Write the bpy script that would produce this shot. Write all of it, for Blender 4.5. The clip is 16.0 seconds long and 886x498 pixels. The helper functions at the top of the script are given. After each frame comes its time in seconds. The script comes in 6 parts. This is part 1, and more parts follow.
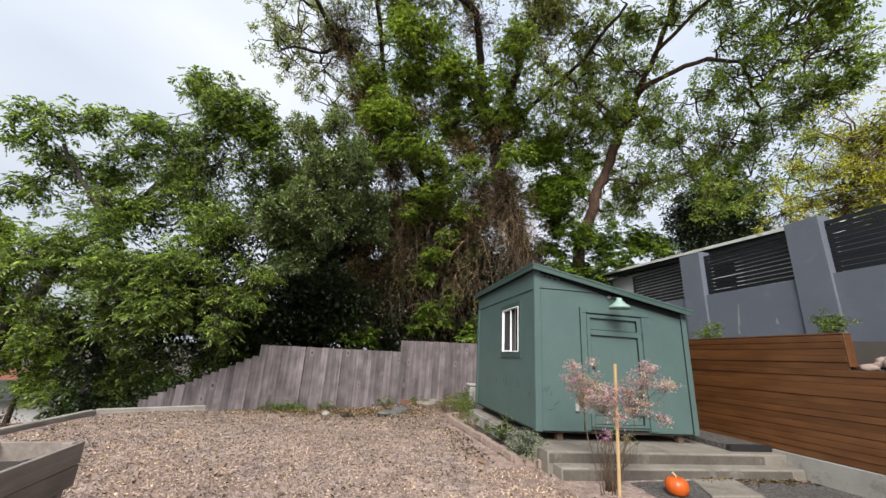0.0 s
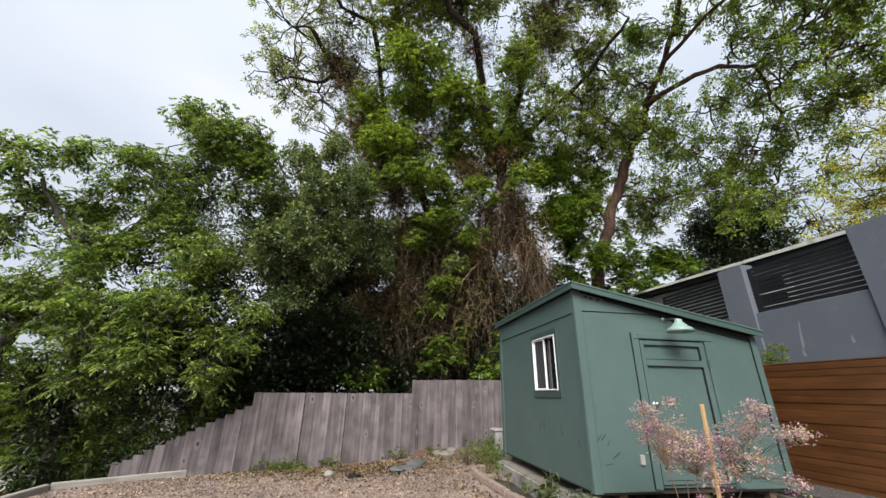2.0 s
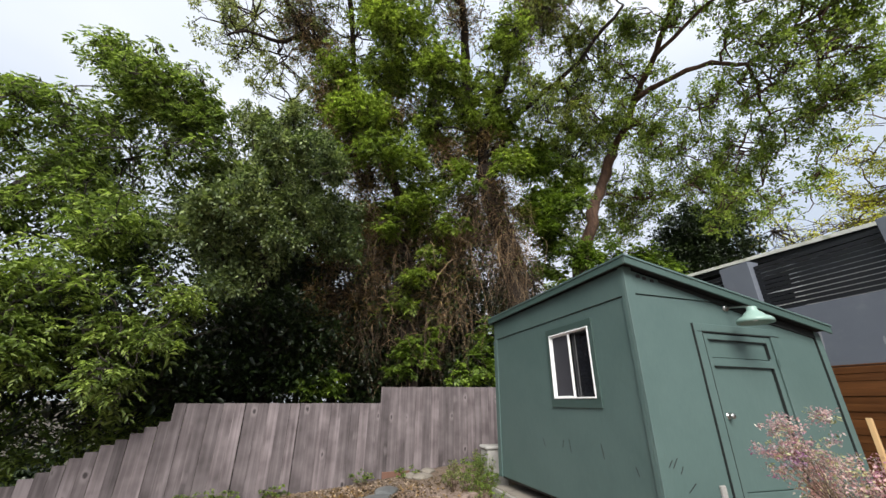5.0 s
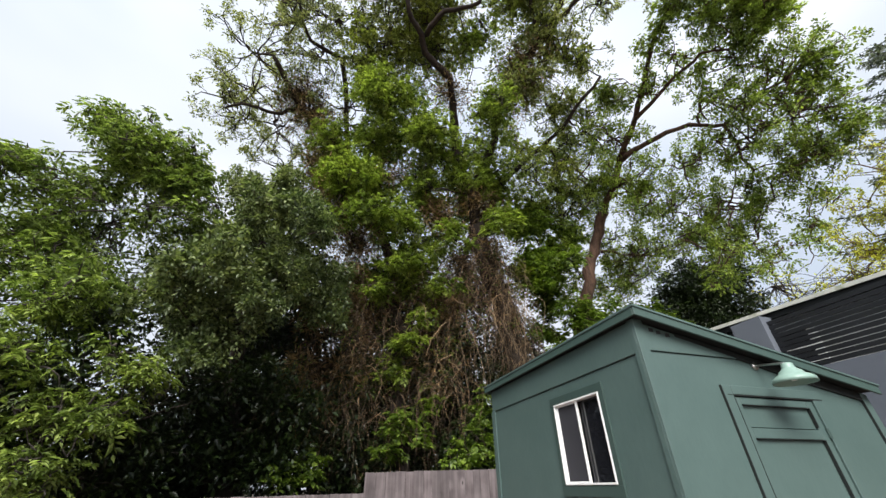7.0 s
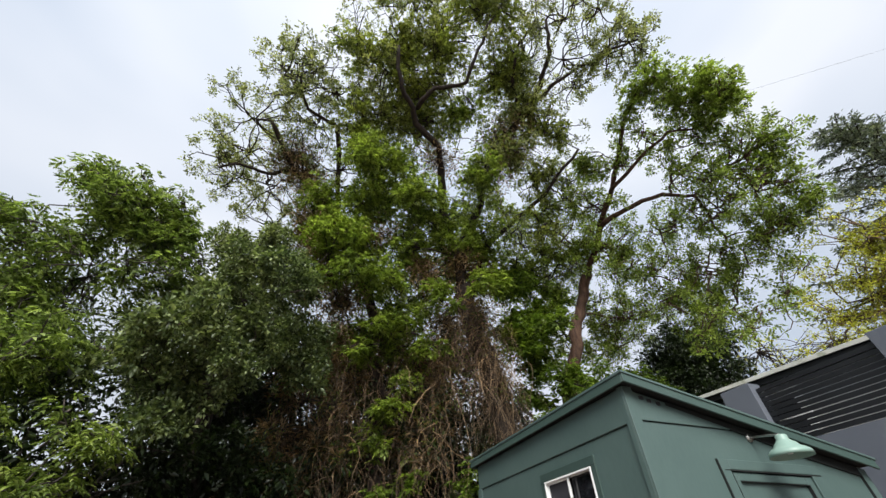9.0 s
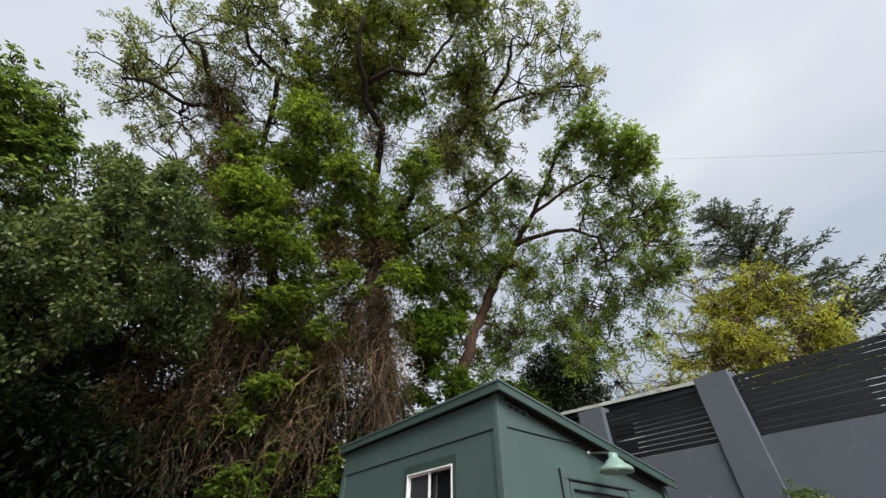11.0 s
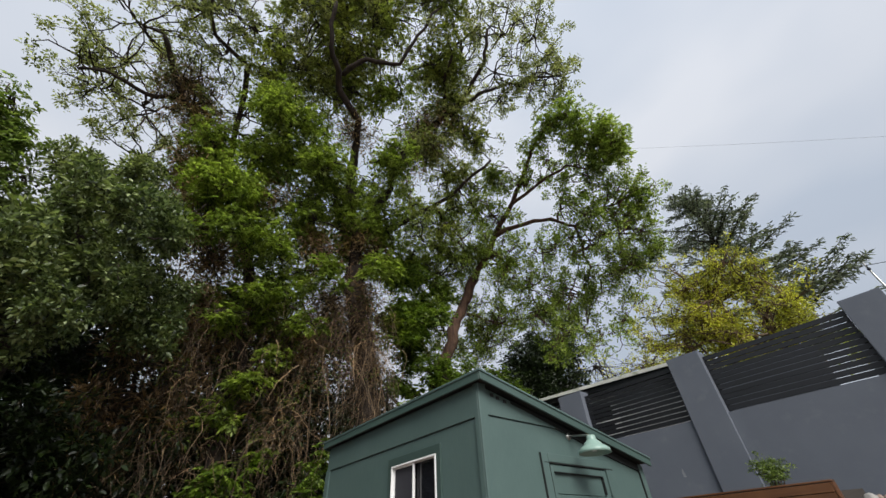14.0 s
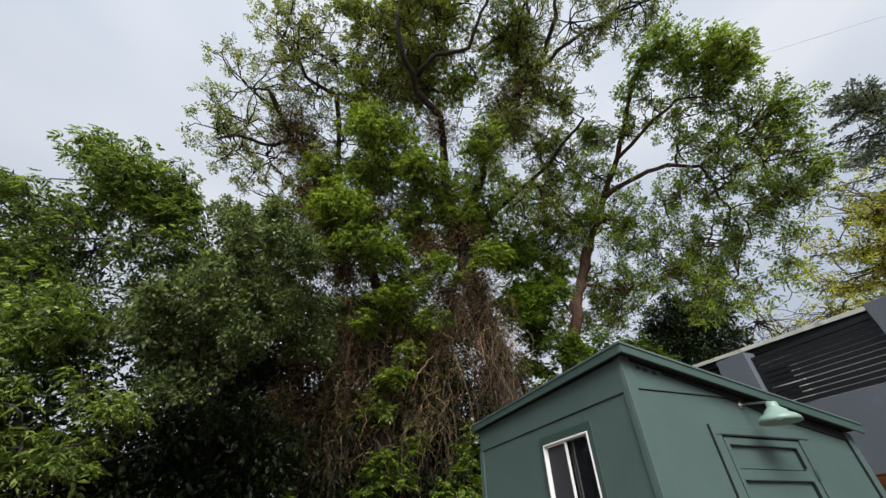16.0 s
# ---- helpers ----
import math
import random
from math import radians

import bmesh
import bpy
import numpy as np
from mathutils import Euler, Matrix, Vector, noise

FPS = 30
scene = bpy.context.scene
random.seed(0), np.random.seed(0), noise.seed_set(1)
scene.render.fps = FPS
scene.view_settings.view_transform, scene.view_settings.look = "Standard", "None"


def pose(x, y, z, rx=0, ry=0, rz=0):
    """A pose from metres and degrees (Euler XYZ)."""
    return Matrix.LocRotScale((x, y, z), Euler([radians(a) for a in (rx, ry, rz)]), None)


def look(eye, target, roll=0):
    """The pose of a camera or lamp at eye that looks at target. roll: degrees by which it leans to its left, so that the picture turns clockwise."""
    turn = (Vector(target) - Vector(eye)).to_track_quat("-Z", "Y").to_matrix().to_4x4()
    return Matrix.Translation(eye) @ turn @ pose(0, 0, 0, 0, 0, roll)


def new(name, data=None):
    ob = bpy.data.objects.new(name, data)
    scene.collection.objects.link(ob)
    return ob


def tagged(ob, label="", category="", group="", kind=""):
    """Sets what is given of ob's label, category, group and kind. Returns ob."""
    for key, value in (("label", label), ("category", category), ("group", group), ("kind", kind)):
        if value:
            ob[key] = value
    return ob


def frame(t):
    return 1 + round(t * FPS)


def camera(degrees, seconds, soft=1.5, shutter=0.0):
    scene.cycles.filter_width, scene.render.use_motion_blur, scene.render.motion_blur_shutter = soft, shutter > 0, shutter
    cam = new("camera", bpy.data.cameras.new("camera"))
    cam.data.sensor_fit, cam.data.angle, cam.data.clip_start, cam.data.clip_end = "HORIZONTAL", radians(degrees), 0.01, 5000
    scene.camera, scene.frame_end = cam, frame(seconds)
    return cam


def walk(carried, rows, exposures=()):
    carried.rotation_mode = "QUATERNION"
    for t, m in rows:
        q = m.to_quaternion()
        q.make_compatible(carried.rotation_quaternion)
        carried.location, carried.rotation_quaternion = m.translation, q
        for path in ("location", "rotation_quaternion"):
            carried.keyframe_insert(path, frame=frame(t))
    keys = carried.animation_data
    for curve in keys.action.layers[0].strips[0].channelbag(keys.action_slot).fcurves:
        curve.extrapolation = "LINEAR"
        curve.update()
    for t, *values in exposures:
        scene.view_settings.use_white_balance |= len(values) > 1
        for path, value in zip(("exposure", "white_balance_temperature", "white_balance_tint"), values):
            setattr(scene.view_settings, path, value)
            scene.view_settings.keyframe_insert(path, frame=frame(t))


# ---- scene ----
cam = camera(100.2, 16.0)
# seconds, eye, target, roll
PATH = [
    (0, (0.005, -0.073, 1.575), (0.335, 1.818, 2.136), 3.4),
    (0.5, (0.032, 0.189, 1.607), (0.141, 2.097, 2.195), 2.3),
    (1, (-0.047, 0.434, 1.639), (0.099, 2.329, 2.262), 0.8),
    (1.5, (-0.05, 0.699, 1.66), (0.239, 2.55, 2.36), -0.2),
    (2, (-0.074, 0.898, 1.673), (0.232, 2.736, 2.4), 1.0),
    (2.5, (-0.226, 1.135, 1.617), (0.204, 2.957, 2.323), 1.3),
    (3, (-0.332, 1.377, 1.639), (0.109, 3.173, 2.399), -0.4),
    (3.5, (-0.302, 1.66, 1.664), (0.114, 3.454, 2.444), 0.9),
    (4, (-0.386, 1.937, 1.643), (0.066, 3.734, 2.397), 1.0),
    (4.2, (-0.419, 2.076, 1.652), (0.102, 3.856, 2.401), 0.1),
    (6.3, (-0.196, 2.946, 1.713), (0.337, 4.642, 2.631), 0.1),
    (6.5, (-0.158, 2.962, 1.727), (0.333, 4.641, 2.697), 0.8),
    (7, (-0.134, 2.954, 1.747), (0.377, 4.557, 2.827), -0.8),
    (7.5, (-0.156, 2.942, 1.748), (0.348, 4.472, 2.934), -1.4),
    (8, (-0.155, 2.941, 1.752), (0.348, 4.406, 3.017), -1.9),
    (8.2, (-0.156, 2.937, 1.756), (0.336, 4.373, 3.058), -2.2),
    (10.3, (-0.111, 2.943, 1.751), (0.648, 4.23, 3.081), 0.6),
    (10.5, (-0.108, 2.938, 1.751), (0.711, 4.197, 3.071), 0.6),
    (11, (-0.093, 2.921, 1.752), (0.814, 4.138, 3.054), 0.7),
    (11.5, (-0.077, 2.923, 1.762), (0.935, 4.086, 3.036), -0.5),
    (12, (-0.063, 2.913, 1.753), (1.026, 4.007, 3.024), -1.4),
    (12.5, (-0.038, 2.882, 1.761), (1.103, 3.915, 3.037), -2.0),
    (13, (-0.019, 2.879, 1.755), (1.155, 3.876, 3.031), -2.8),
    (13.5, (-0.032, 2.898, 1.757), (1.123, 3.92, 3.03), -3.3),
    (14, (-0.071, 2.909, 1.756), (0.934, 4.085, 3.023), -3.1),
    (14.5, (-0.107, 2.901, 1.758), (0.733, 4.196, 3.03), -1.7),
    (15, (-0.13, 2.906, 1.755), (0.581, 4.282, 3.021), -1.8),
    (15.5, (-0.139, 2.9, 1.755), (0.483, 4.331, 3.005), -2.0),
    (16, (-0.163, 2.903, 1.761), (0.38, 4.395, 2.977), -1.4),
]
walk(cam, [(t, look(eye, target, roll)) for t, eye, target, roll in PATH],
     exposures=[(0.0, 0.9), (2.0, 0.86), (4.0, 0.9), (6.5, 0.96), (8.0, 0.88), (10.5, 0.58), (13.0, 0.42), (16.0, 0.52)])

# ---- world and light: a bright overcast sky ----
SUN_UP, SUN_ROUND = radians(40), radians(203)
world = bpy.data.worlds.new("overcast")
scene.world = world
world.use_nodes = True
wn = world.node_tree
wn.nodes.clear()


def wnode(kind, **kw):
    n = wn.nodes.new(kind)
    for k, v in kw.items():
        n.inputs[k].default_value = v
    return n


sky = wn.nodes.new("ShaderNodeTexSky")
sky.sky_type, sky.sun_disc, sky.sun_elevation, sky.sun_rotation = "NISHITA", False, SUN_UP, SUN_ROUND
sky.air_density, sky.dust_density = 1.0, 3.0
wcoord = wn.nodes.new("ShaderNodeTexCoord")
wmap = wn.nodes.new("ShaderNodeMapping")
wmap.inputs["Scale"].default_value = (1.0, 1.0, 2.4)
cloud = wnode("ShaderNodeTexNoise", Scale=1.5, Detail=3.0, Roughness=0.45)
ramp = wn.nodes.new("ShaderNodeValToRGB")
ramp.color_ramp.elements[0].position, ramp.color_ramp.elements[0].color = 0.36, (3.9, 4.35, 5.05, 1)
ramp.color_ramp.elements[1].position, ramp.color_ramp.elements[1].color = 0.66, (5.35, 5.55, 5.95, 1)
wmix = wn.nodes.new("ShaderNodeMix")
wmix.data_type, wmix.inputs["Factor"].default_value = "RGBA", 0.88
wback = wnode("ShaderNodeBackground", Strength=0.1)
wout = wn.nodes.new("ShaderNodeOutputWorld")
wn.links.new(wcoord.outputs["Generated"], wmap.inputs["Vector"])
wn.links.new(wmap.outputs["Vector"], cloud.inputs["Vector"])
wn.links.new(cloud.outputs["Fac"], ramp.inputs["Fac"])
wn.links.new(sky.outputs["Color"], wmix.inputs["A"])
wsep = wn.nodes.new("ShaderNodeSeparateXYZ")
wn.links.new(wcoord.outputs["Generated"], wsep.inputs[0])
wrise = wn.nodes.new("ShaderNodeMapRange")
for socket, v in (("From Min", 0.0), ("From Max", 1.0), ("To Min", 0.77), ("To Max", 1.26)):
    wrise.inputs[socket].default_value = v
wn.links.new(wsep.outputs["Z"], wrise.inputs["Value"])
wlift = wn.nodes.new("ShaderNodeVectorMath")
wlift.operation = "SCALE"
wn.links.new(ramp.outputs["Color"], wlift.inputs[0])
wn.links.new(wrise.outputs["Result"], wlift.inputs["Scale"])
wn.links.new(wlift.outputs["Vector"], wmix.inputs["B"])
wn.links.new(wmix.outputs["Result"], wback.inputs["Color"])
wn.links.new(wback.outputs["Background"], wout.inputs["Surface"])

sun = new("sun", bpy.data.lights.new("sun", "SUN"))
sun.data.energy, sun.data.angle, sun.data.color = 3.0, radians(35), (1.0, 0.97, 0.92)
sun.matrix_world = look((18 * math.sin(SUN_ROUND), 18 * math.cos(SUN_ROUND), 18 * math.tan(SUN_UP)), (0, 0, 0))


# ---- materials ----
def material(name, rough=0.8, metal=0.0):
    m = bpy.data.materials.new(name)
    m.use_nodes = True
    b = m.node_tree.nodes["Principled BSDF"]
    b.inputs["Roughness"].default_value, b.inputs["Metallic"].default_value = rough, metal
    return m, m.node_tree, b


def add_node(nt, kind, **kw):
    n = nt.nodes.new(kind)
    for k, v in kw.items():
        n.inputs[k].default_value = v
    return n


def colour_ramp(nt, fac, stops):
    r = nt.nodes.new("ShaderNodeValToRGB")
    e = r.color_ramp.elements
    while len(e) < len(stops):
        e.new(0.5)
    for el, (p, c) in zip(e, stops):
        el.position, el.color = p, (*c, 1)
    nt.links.new(fac, r.inputs["Fac"])
    return r.outputs["Color"]


def blend(nt, fac, a, b, mode="MIX"):
    m = nt.nodes.new("ShaderNodeMix")
    m.data_type, m.blend_type = "RGBA", mode
    for socket, v in (("Factor", fac), ("A", a), ("B", b)):
        s = m.inputs[socket]
        if isinstance(v, (int, float)):
            s.default_value = v
        elif isinstance(v, tuple):
            s.default_value = (*v, 1)
        else:
            nt.links.new(v, s)
    return m.outputs["Result"]


def relief(nt, bsdf, height, strength, distance=0.01):
    b = add_node(nt, "ShaderNodeBump", Strength=strength, Distance=distance)
    nt.links.new(height, b.inputs["Height"])
    nt.links.new(b.outputs["Normal"], bsdf.inputs["Normal"])


def noise_fac(nt, scale, detail=4.0, rough=0.55, stretch=None, space="Object"):
    c = nt.nodes.new("ShaderNodeTexCoord")
    n = add_node(nt, "ShaderNodeTexNoise", Scale=scale, Detail=detail, Roughness=rough)
    if stretch:
        m = nt.nodes.new("ShaderNodeMapping")
        m.inputs["Scale"].default_value = stretch
        nt.links.new(c.outputs[space], m.inputs["Vector"])
        nt.links.new(m.outputs["Vector"], n.inputs["Vector"])
    else:
        nt.links.new(c.outputs[space], n.inputs["Vector"])
    return n.outputs["Fac"]


def painted(name, low, high, rough=0.55, bump=0.15, scale=60, stretch=None, stain=None, spread=(0.56, 0.72, 0.7)):
    """Paint or a plain mineral surface: broad and fine variation, with fine relief."""
    m, nt, b = material(name, rough)
    c = colour_ramp(nt, noise_fac(nt, 1.7, 5), [(0.3, low), (0.7, high)])
    fine = noise_fac(nt, scale, 4, 0.6, stretch)
    c = blend(nt, 0.35, c, colour_ramp(nt, fine, [(0.3, low), (0.7, high)]))
    if stain:
        spots = colour_ramp(nt, noise_fac(nt, 3.1, 8, 0.7), [(spread[0], (0, 0, 0)), (spread[1], (spread[2],) * 3)])
        c = blend(nt, spots, c, stain)
    nt.links.new(c, b.inputs["Base Color"])
    relief(nt, b, fine, bump, 0.004)
    return m


def timber(name, low, mid, high, along="z", rough=0.8, bump=0.4, per_piece=0.35, knots=True, stretch=None, knot_scale=2.6):
    """Boards: grain drawn out along one axis, a shade of its own for each piece, knots."""
    m, nt, b = material(name, rough)
    stretch = stretch or {"x": (1.2, 26, 26), "y": (26, 1.2, 26), "z": (26, 26, 1.2)}[along]
    info = nt.nodes.new("ShaderNodeObjectInfo")
    c0 = nt.nodes.new("ShaderNodeTexCoord")
    shift = nt.nodes.new("ShaderNodeVectorMath")
    shift.operation = "MULTIPLY_ADD"
    shift.inputs[1].default_value = (1, 1, 1)
    push = nt.nodes.new("ShaderNodeCombineXYZ")
    mul = nt.nodes.new("ShaderNodeMath")
    mul.operation, mul.inputs[1].default_value = "MULTIPLY", 37.0
    nt.links.new(info.outputs["Random"], mul.inputs[0])
    for axis in "XYZ":
        nt.links.new(mul.outputs[0], push.inputs[axis])
    nt.links.new(c0.outputs["Object"], shift.inputs[0])
    nt.links.new(push.outputs[0], shift.inputs[2])
    mp = nt.nodes.new("ShaderNodeMapping")
    mp.inputs["Scale"].default_value = stretch
    nt.links.new(shift.outputs[0], mp.inputs["Vector"])
    g = add_node(nt, "ShaderNodeTexNoise", Scale=1.0, Detail=6.0, Roughness=0.6)
    nt.links.new(mp.outputs["Vector"], g.inputs["Vector"])
    c = colour_ramp(nt, g.outputs["Fac"], [(0.3, low), (0.52, mid), (0.72, high)])
    broad = add_node(nt, "ShaderNodeTexNoise", Scale=2.3, Detail=3.0)
    nt.links.new(shift.outputs[0], broad.inputs["Vector"])
    c = blend(nt, 0.45, c, colour_ramp(nt, broad.outputs["Fac"], [(0.32, low), (0.7, high)]))
    tone = colour_ramp(nt, info.outputs["Random"], [(0.0, (1 - per_piece,) * 3), (1.0, (1 + per_piece * 0.4,) * 3)])
    c = blend(nt, 1.0, c, tone, "MULTIPLY")
    if knots:
        v = add_node(nt, "ShaderNodeTexVoronoi", Scale=knot_scale)
        sway = nt.nodes.new("ShaderNodeMix")
        sway.data_type, sway.blend_type = "RGBA", "LINEAR_LIGHT"
        sway.inputs["Factor"].default_value = 0.06
        nt.links.new(shift.outputs[0], sway.inputs["A"])
        nt.links.new(g.outputs["Color"], sway.inputs["B"])
        flat = nt.nodes.new("ShaderNodeMapping")
        flat.inputs["Scale"].default_value = {"x": (0.55, 1, 1), "y": (1, 0.55, 1), "z": (1, 1, 0.55)}[along]
        nt.links.new(sway.outputs["Result"], flat.inputs["Vector"])
        nt.links.new(flat.outputs["Vector"], v.inputs["Vector"])
        k = colour_ramp(nt, v.outputs["Distance"], [(0.1, (0.45, 0.45, 0.45)), (0.22, (0, 0, 0))])
        c = blend(nt, k, c, high)
        k = colour_ramp(nt, v.outputs["Distance"], [(0.05, (0.95, 0.95, 0.95)), (0.1, (0, 0, 0))])
        c = blend(nt, k, c, tuple(q * 0.5 for q in low))
    nt.links.new(c, b.inputs["Base Color"])
    relief(nt, b, g.outputs["Fac"], bump, 0.006)
    return m


def leafy(name, dark, mid, light, through_light=0.35, rough=0.42, tint=(1.2, 1.3, 0.75)):
    """Leaves: a shade of its own for each leaf, some light passing through."""
    m, nt, b = material(name, rough)
    geo = nt.nodes.new("ShaderNodeNewGeometry")
    c = colour_ramp(nt, geo.outputs["Random Per Island"], [(0.0, tuple(q * 0.6 for q in dark)), (0.45, mid), (0.8, light), (1.0, tuple(min(0.8, q * 1.35) for q in light))])
    broad = colour_ramp(nt, noise_fac(nt, 0.6, 3), [(0.35, (0.72, 0.75, 0.7)), (0.65, (1.15, 1.12, 1.0))])
    c = blend(nt, 1.0, c, broad, "MULTIPLY")
    clumps = colour_ramp(nt, noise_fac(nt, 3.2, 2), [(0.38, (0.7, 0.74, 0.75)), (0.62, (1.25, 1.22, 1.05))])
    c = blend(nt, 1.0, c, clumps, "MULTIPLY")
    nt.links.new(c, b.inputs["Base Color"])
    b.inputs["Specular IOR Level"].default_value = 0.5
    t = nt.nodes.new("ShaderNodeBsdfTranslucent")
    nt.links.new(blend(nt, 1.0, c, tint, "MULTIPLY"), t.inputs["Color"])
    mix = add_node(nt, "ShaderNodeMixShader", Fac=through_light)
    out = nt.nodes["Material Output"]
    nt.links.new(b.outputs[0], mix.inputs[1])
    nt.links.new(t.outputs[0], mix.inputs[2])
    nt.links.new(mix.outputs[0], out.inputs["Surface"])
    return m


def barky(name, low, high, scale=9):
    m, nt, b = material(name, 0.9)
    g = noise_fac(nt, scale, 7, 0.65, (1, 1, 0.22))
    nt.links.new(colour_ramp(nt, g, [(0.32, low), (0.68, high)]), b.inputs["Base Color"])
    relief(nt, b, g, 0.8, 0.03)
    return m


GREEN_PAINT = painted("green_paint", (0.062, 0.103, 0.096), (0.086, 0.134, 0.125), 0.5, 0.12, 45, (1, 1, 0.25))
GREEN_TRIM = painted("green_trim_paint", (0.034, 0.062, 0.056), (0.05, 0.084, 0.075), 0.5, 0.1, 50)
ROOF_EDGE = painted("roof_edge_paint", (0.04, 0.075, 0.066), (0.06, 0.1, 0.088), 0.5, 0.1, 50)
WHITE_VINYL = painted("white_vinyl", (0.78, 0.79, 0.79), (0.85, 0.85, 0.84), 0.35, 0.03, 30)
MINT_ENAMEL = painted("mint_enamel", (0.2, 0.31, 0.265), (0.25, 0.37, 0.32), 0.35, 0.03, 30)
GREY_STUCCO = painted("grey_stucco", (0.1, 0.114, 0.142), (0.121, 0.136, 0.165), 0.85, 0.5, 160, None, (0.142, 0.156, 0.179))
PALE_STUCCO = painted("pale_house_stucco", (0.42, 0.43, 0.44), (0.5, 0.5, 0.5), 0.9, 0.2, 120)
PALE_CONCRETE = painted("pale_blotched_concrete", (0.2, 0.19, 0.17), (0.38, 0.365, 0.335), 0.9, 0.5, 60, None, (0.09, 0.08, 0.066), (0.5, 0.66, 0.8))
DARK_SLAT = painted("dark_slat_paint", (0.005, 0.006, 0.008), (0.011, 0.012, 0.015), 0.45, 0.05, 40)
ROOF_WHITE = painted("pale_roof_edge", (0.45, 0.46, 0.42), (0.68, 0.68, 0.62), 0.7, 0.2, 40, None, (0.16, 0.18, 0.06))
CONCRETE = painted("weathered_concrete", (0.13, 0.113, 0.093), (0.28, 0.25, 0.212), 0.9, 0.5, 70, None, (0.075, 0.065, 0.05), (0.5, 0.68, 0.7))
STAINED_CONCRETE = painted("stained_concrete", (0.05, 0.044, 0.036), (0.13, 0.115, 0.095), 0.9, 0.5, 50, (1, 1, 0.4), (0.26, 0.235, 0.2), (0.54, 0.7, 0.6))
CLAY_BRICK = painted("weathered_pinkish_brick", (0.2, 0.145, 0.12), (0.34, 0.255, 0.215), 0.9, 0.6, 60, None, (0.15, 0.135, 0.115))
CLAY_TILE = painted("dull_clay_tile", (0.14, 0.052, 0.028), (0.21, 0.082, 0.045), 0.85, 0.3, 30)
CABLE_GREY = painted("grey_cable", (0.3, 0.31, 0.33), (0.36, 0.37, 0.39), 0.6, 0.05, 30)
SLATE = painted("dark_slate", (0.075, 0.08, 0.082), (0.17, 0.175, 0.175), 0.6, 0.5, 25)
RED_BOARD = painted("red_brown_board", (0.13, 0.065, 0.045), (0.2, 0.105, 0.075), 0.85, 0.3, 40)
STONE = painted("grey_stone", (0.22, 0.21, 0.2), (0.4, 0.385, 0.36), 0.85, 0.5, 25)
BLACK_PLASTIC = painted("black_plastic", (0.008, 0.008, 0.009), (0.02, 0.02, 0.022), 0.5, 0.1, 30)
SCREEN_MESH = painted("grey_insect_screen", (0.022, 0.023, 0.03), (0.034, 0.034, 0.042), 0.9, 0.1, 300)
# near-black roof deck: the shade under the eaves is put into its colour
ROOF_SHADE = painted("shaded_roof_deck", (0.01, 0.012, 0.012), (0.022, 0.026, 0.025), 0.95, 0.2, 60)
JOINT_EAVE_DARK = painted("dark_joint_and_eave", (0.006, 0.009, 0.009), (0.012, 0.017, 0.016), 0.9, 0.1, 60)
SCRAPE = painted("pale_scrape", (0.17, 0.18, 0.2), (0.24, 0.25, 0.27), 0.9, 0.2, 60)
PIER_WOOD = timber("brown_block_wood", (0.05, 0.03, 0.02), (0.11, 0.07, 0.048), (0.17, 0.115, 0.08), "z", 0.85, 0.4, 0.3, False)
STEEL = material("galvanised_steel", 0.35, 1.0)[0]
STEEL.node_tree.nodes["Principled BSDF"].inputs["Base Color"].default_value = (0.5, 0.5, 0.48, 1)
SOIL = painted("dark_soil", (0.02, 0.016, 0.013), (0.055, 0.045, 0.038), 0.95, 0.8, 60)
FENCE_WOOD = timber("weathered_fence_board", (0.06, 0.048, 0.05), (0.145, 0.118, 0.122), (0.28, 0.238, 0.245), "z", 0.85, 0.6, 0.36, True, (17, 17, 0.45), 3.1)
BED_WOOD = timber("grey_bed_board", (0.12, 0.095, 0.08), (0.2, 0.165, 0.145), (0.29, 0.25, 0.22), "y", 0.85, 0.4, 0.25)
CEDAR = timber("stained_cedar", (0.07, 0.027, 0.009), (0.125, 0.048, 0.0155), (0.185, 0.077, 0.026), "y", 0.42, 0.25, 0.22, False)
STAKE_WOOD = timber("pale_stake_wood", (0.42, 0.27, 0.12), (0.55, 0.37, 0.18), (0.62, 0.45, 0.25), "z", 0.7, 0.2, 0.05, False)
KERB_WOOD = timber("bleached_kerb_timber", (0.2, 0.18, 0.16), (0.33, 0.3, 0.27), (0.45, 0.42, 0.38), "y", 0.85, 0.4, 0.15)
BARK = barky("dark_bark", (0.014, 0.01, 0.008), (0.05, 0.034, 0.026))
BARK_GREY = barky("scaly_grey_bark", (0.02, 0.016, 0.014), (0.13, 0.108, 0.095), 16)
BARK_RED = barky("reddish_bark", (0.036, 0.019, 0.013), (0.13, 0.072, 0.048))
TWIG = barky("dead_twig", (0.05, 0.03, 0.018), (0.17, 0.108, 0.068), 20)
VINE = leafy("dry_vine_stem", (0.045, 0.027, 0.018), (0.105, 0.066, 0.045), (0.26, 0.178, 0.125), 0.02, 0.9)
LEAF_MAIN = leafy("mid_green_leaf", (0.125, 0.15, 0.035), (0.225, 0.26, 0.065), (0.34, 0.385, 0.12), 0.55)
LEAF_BRIGHT = leafy("fresh_green_leaf", (0.12, 0.165, 0.03), (0.215, 0.285, 0.056), (0.33, 0.41, 0.115), 0.55)
LEAF_FRESH = leafy("shrub_green_leaf", (0.075, 0.13, 0.02), (0.14, 0.215, 0.034), (0.24, 0.33, 0.07), 0.45)
LEAF_LACY = leafy("sparse_olive_leaf", (0.14, 0.16, 0.06), (0.25, 0.275, 0.11), (0.38, 0.41, 0.19), 0.55, tint=(1.15, 1.2, 0.85))
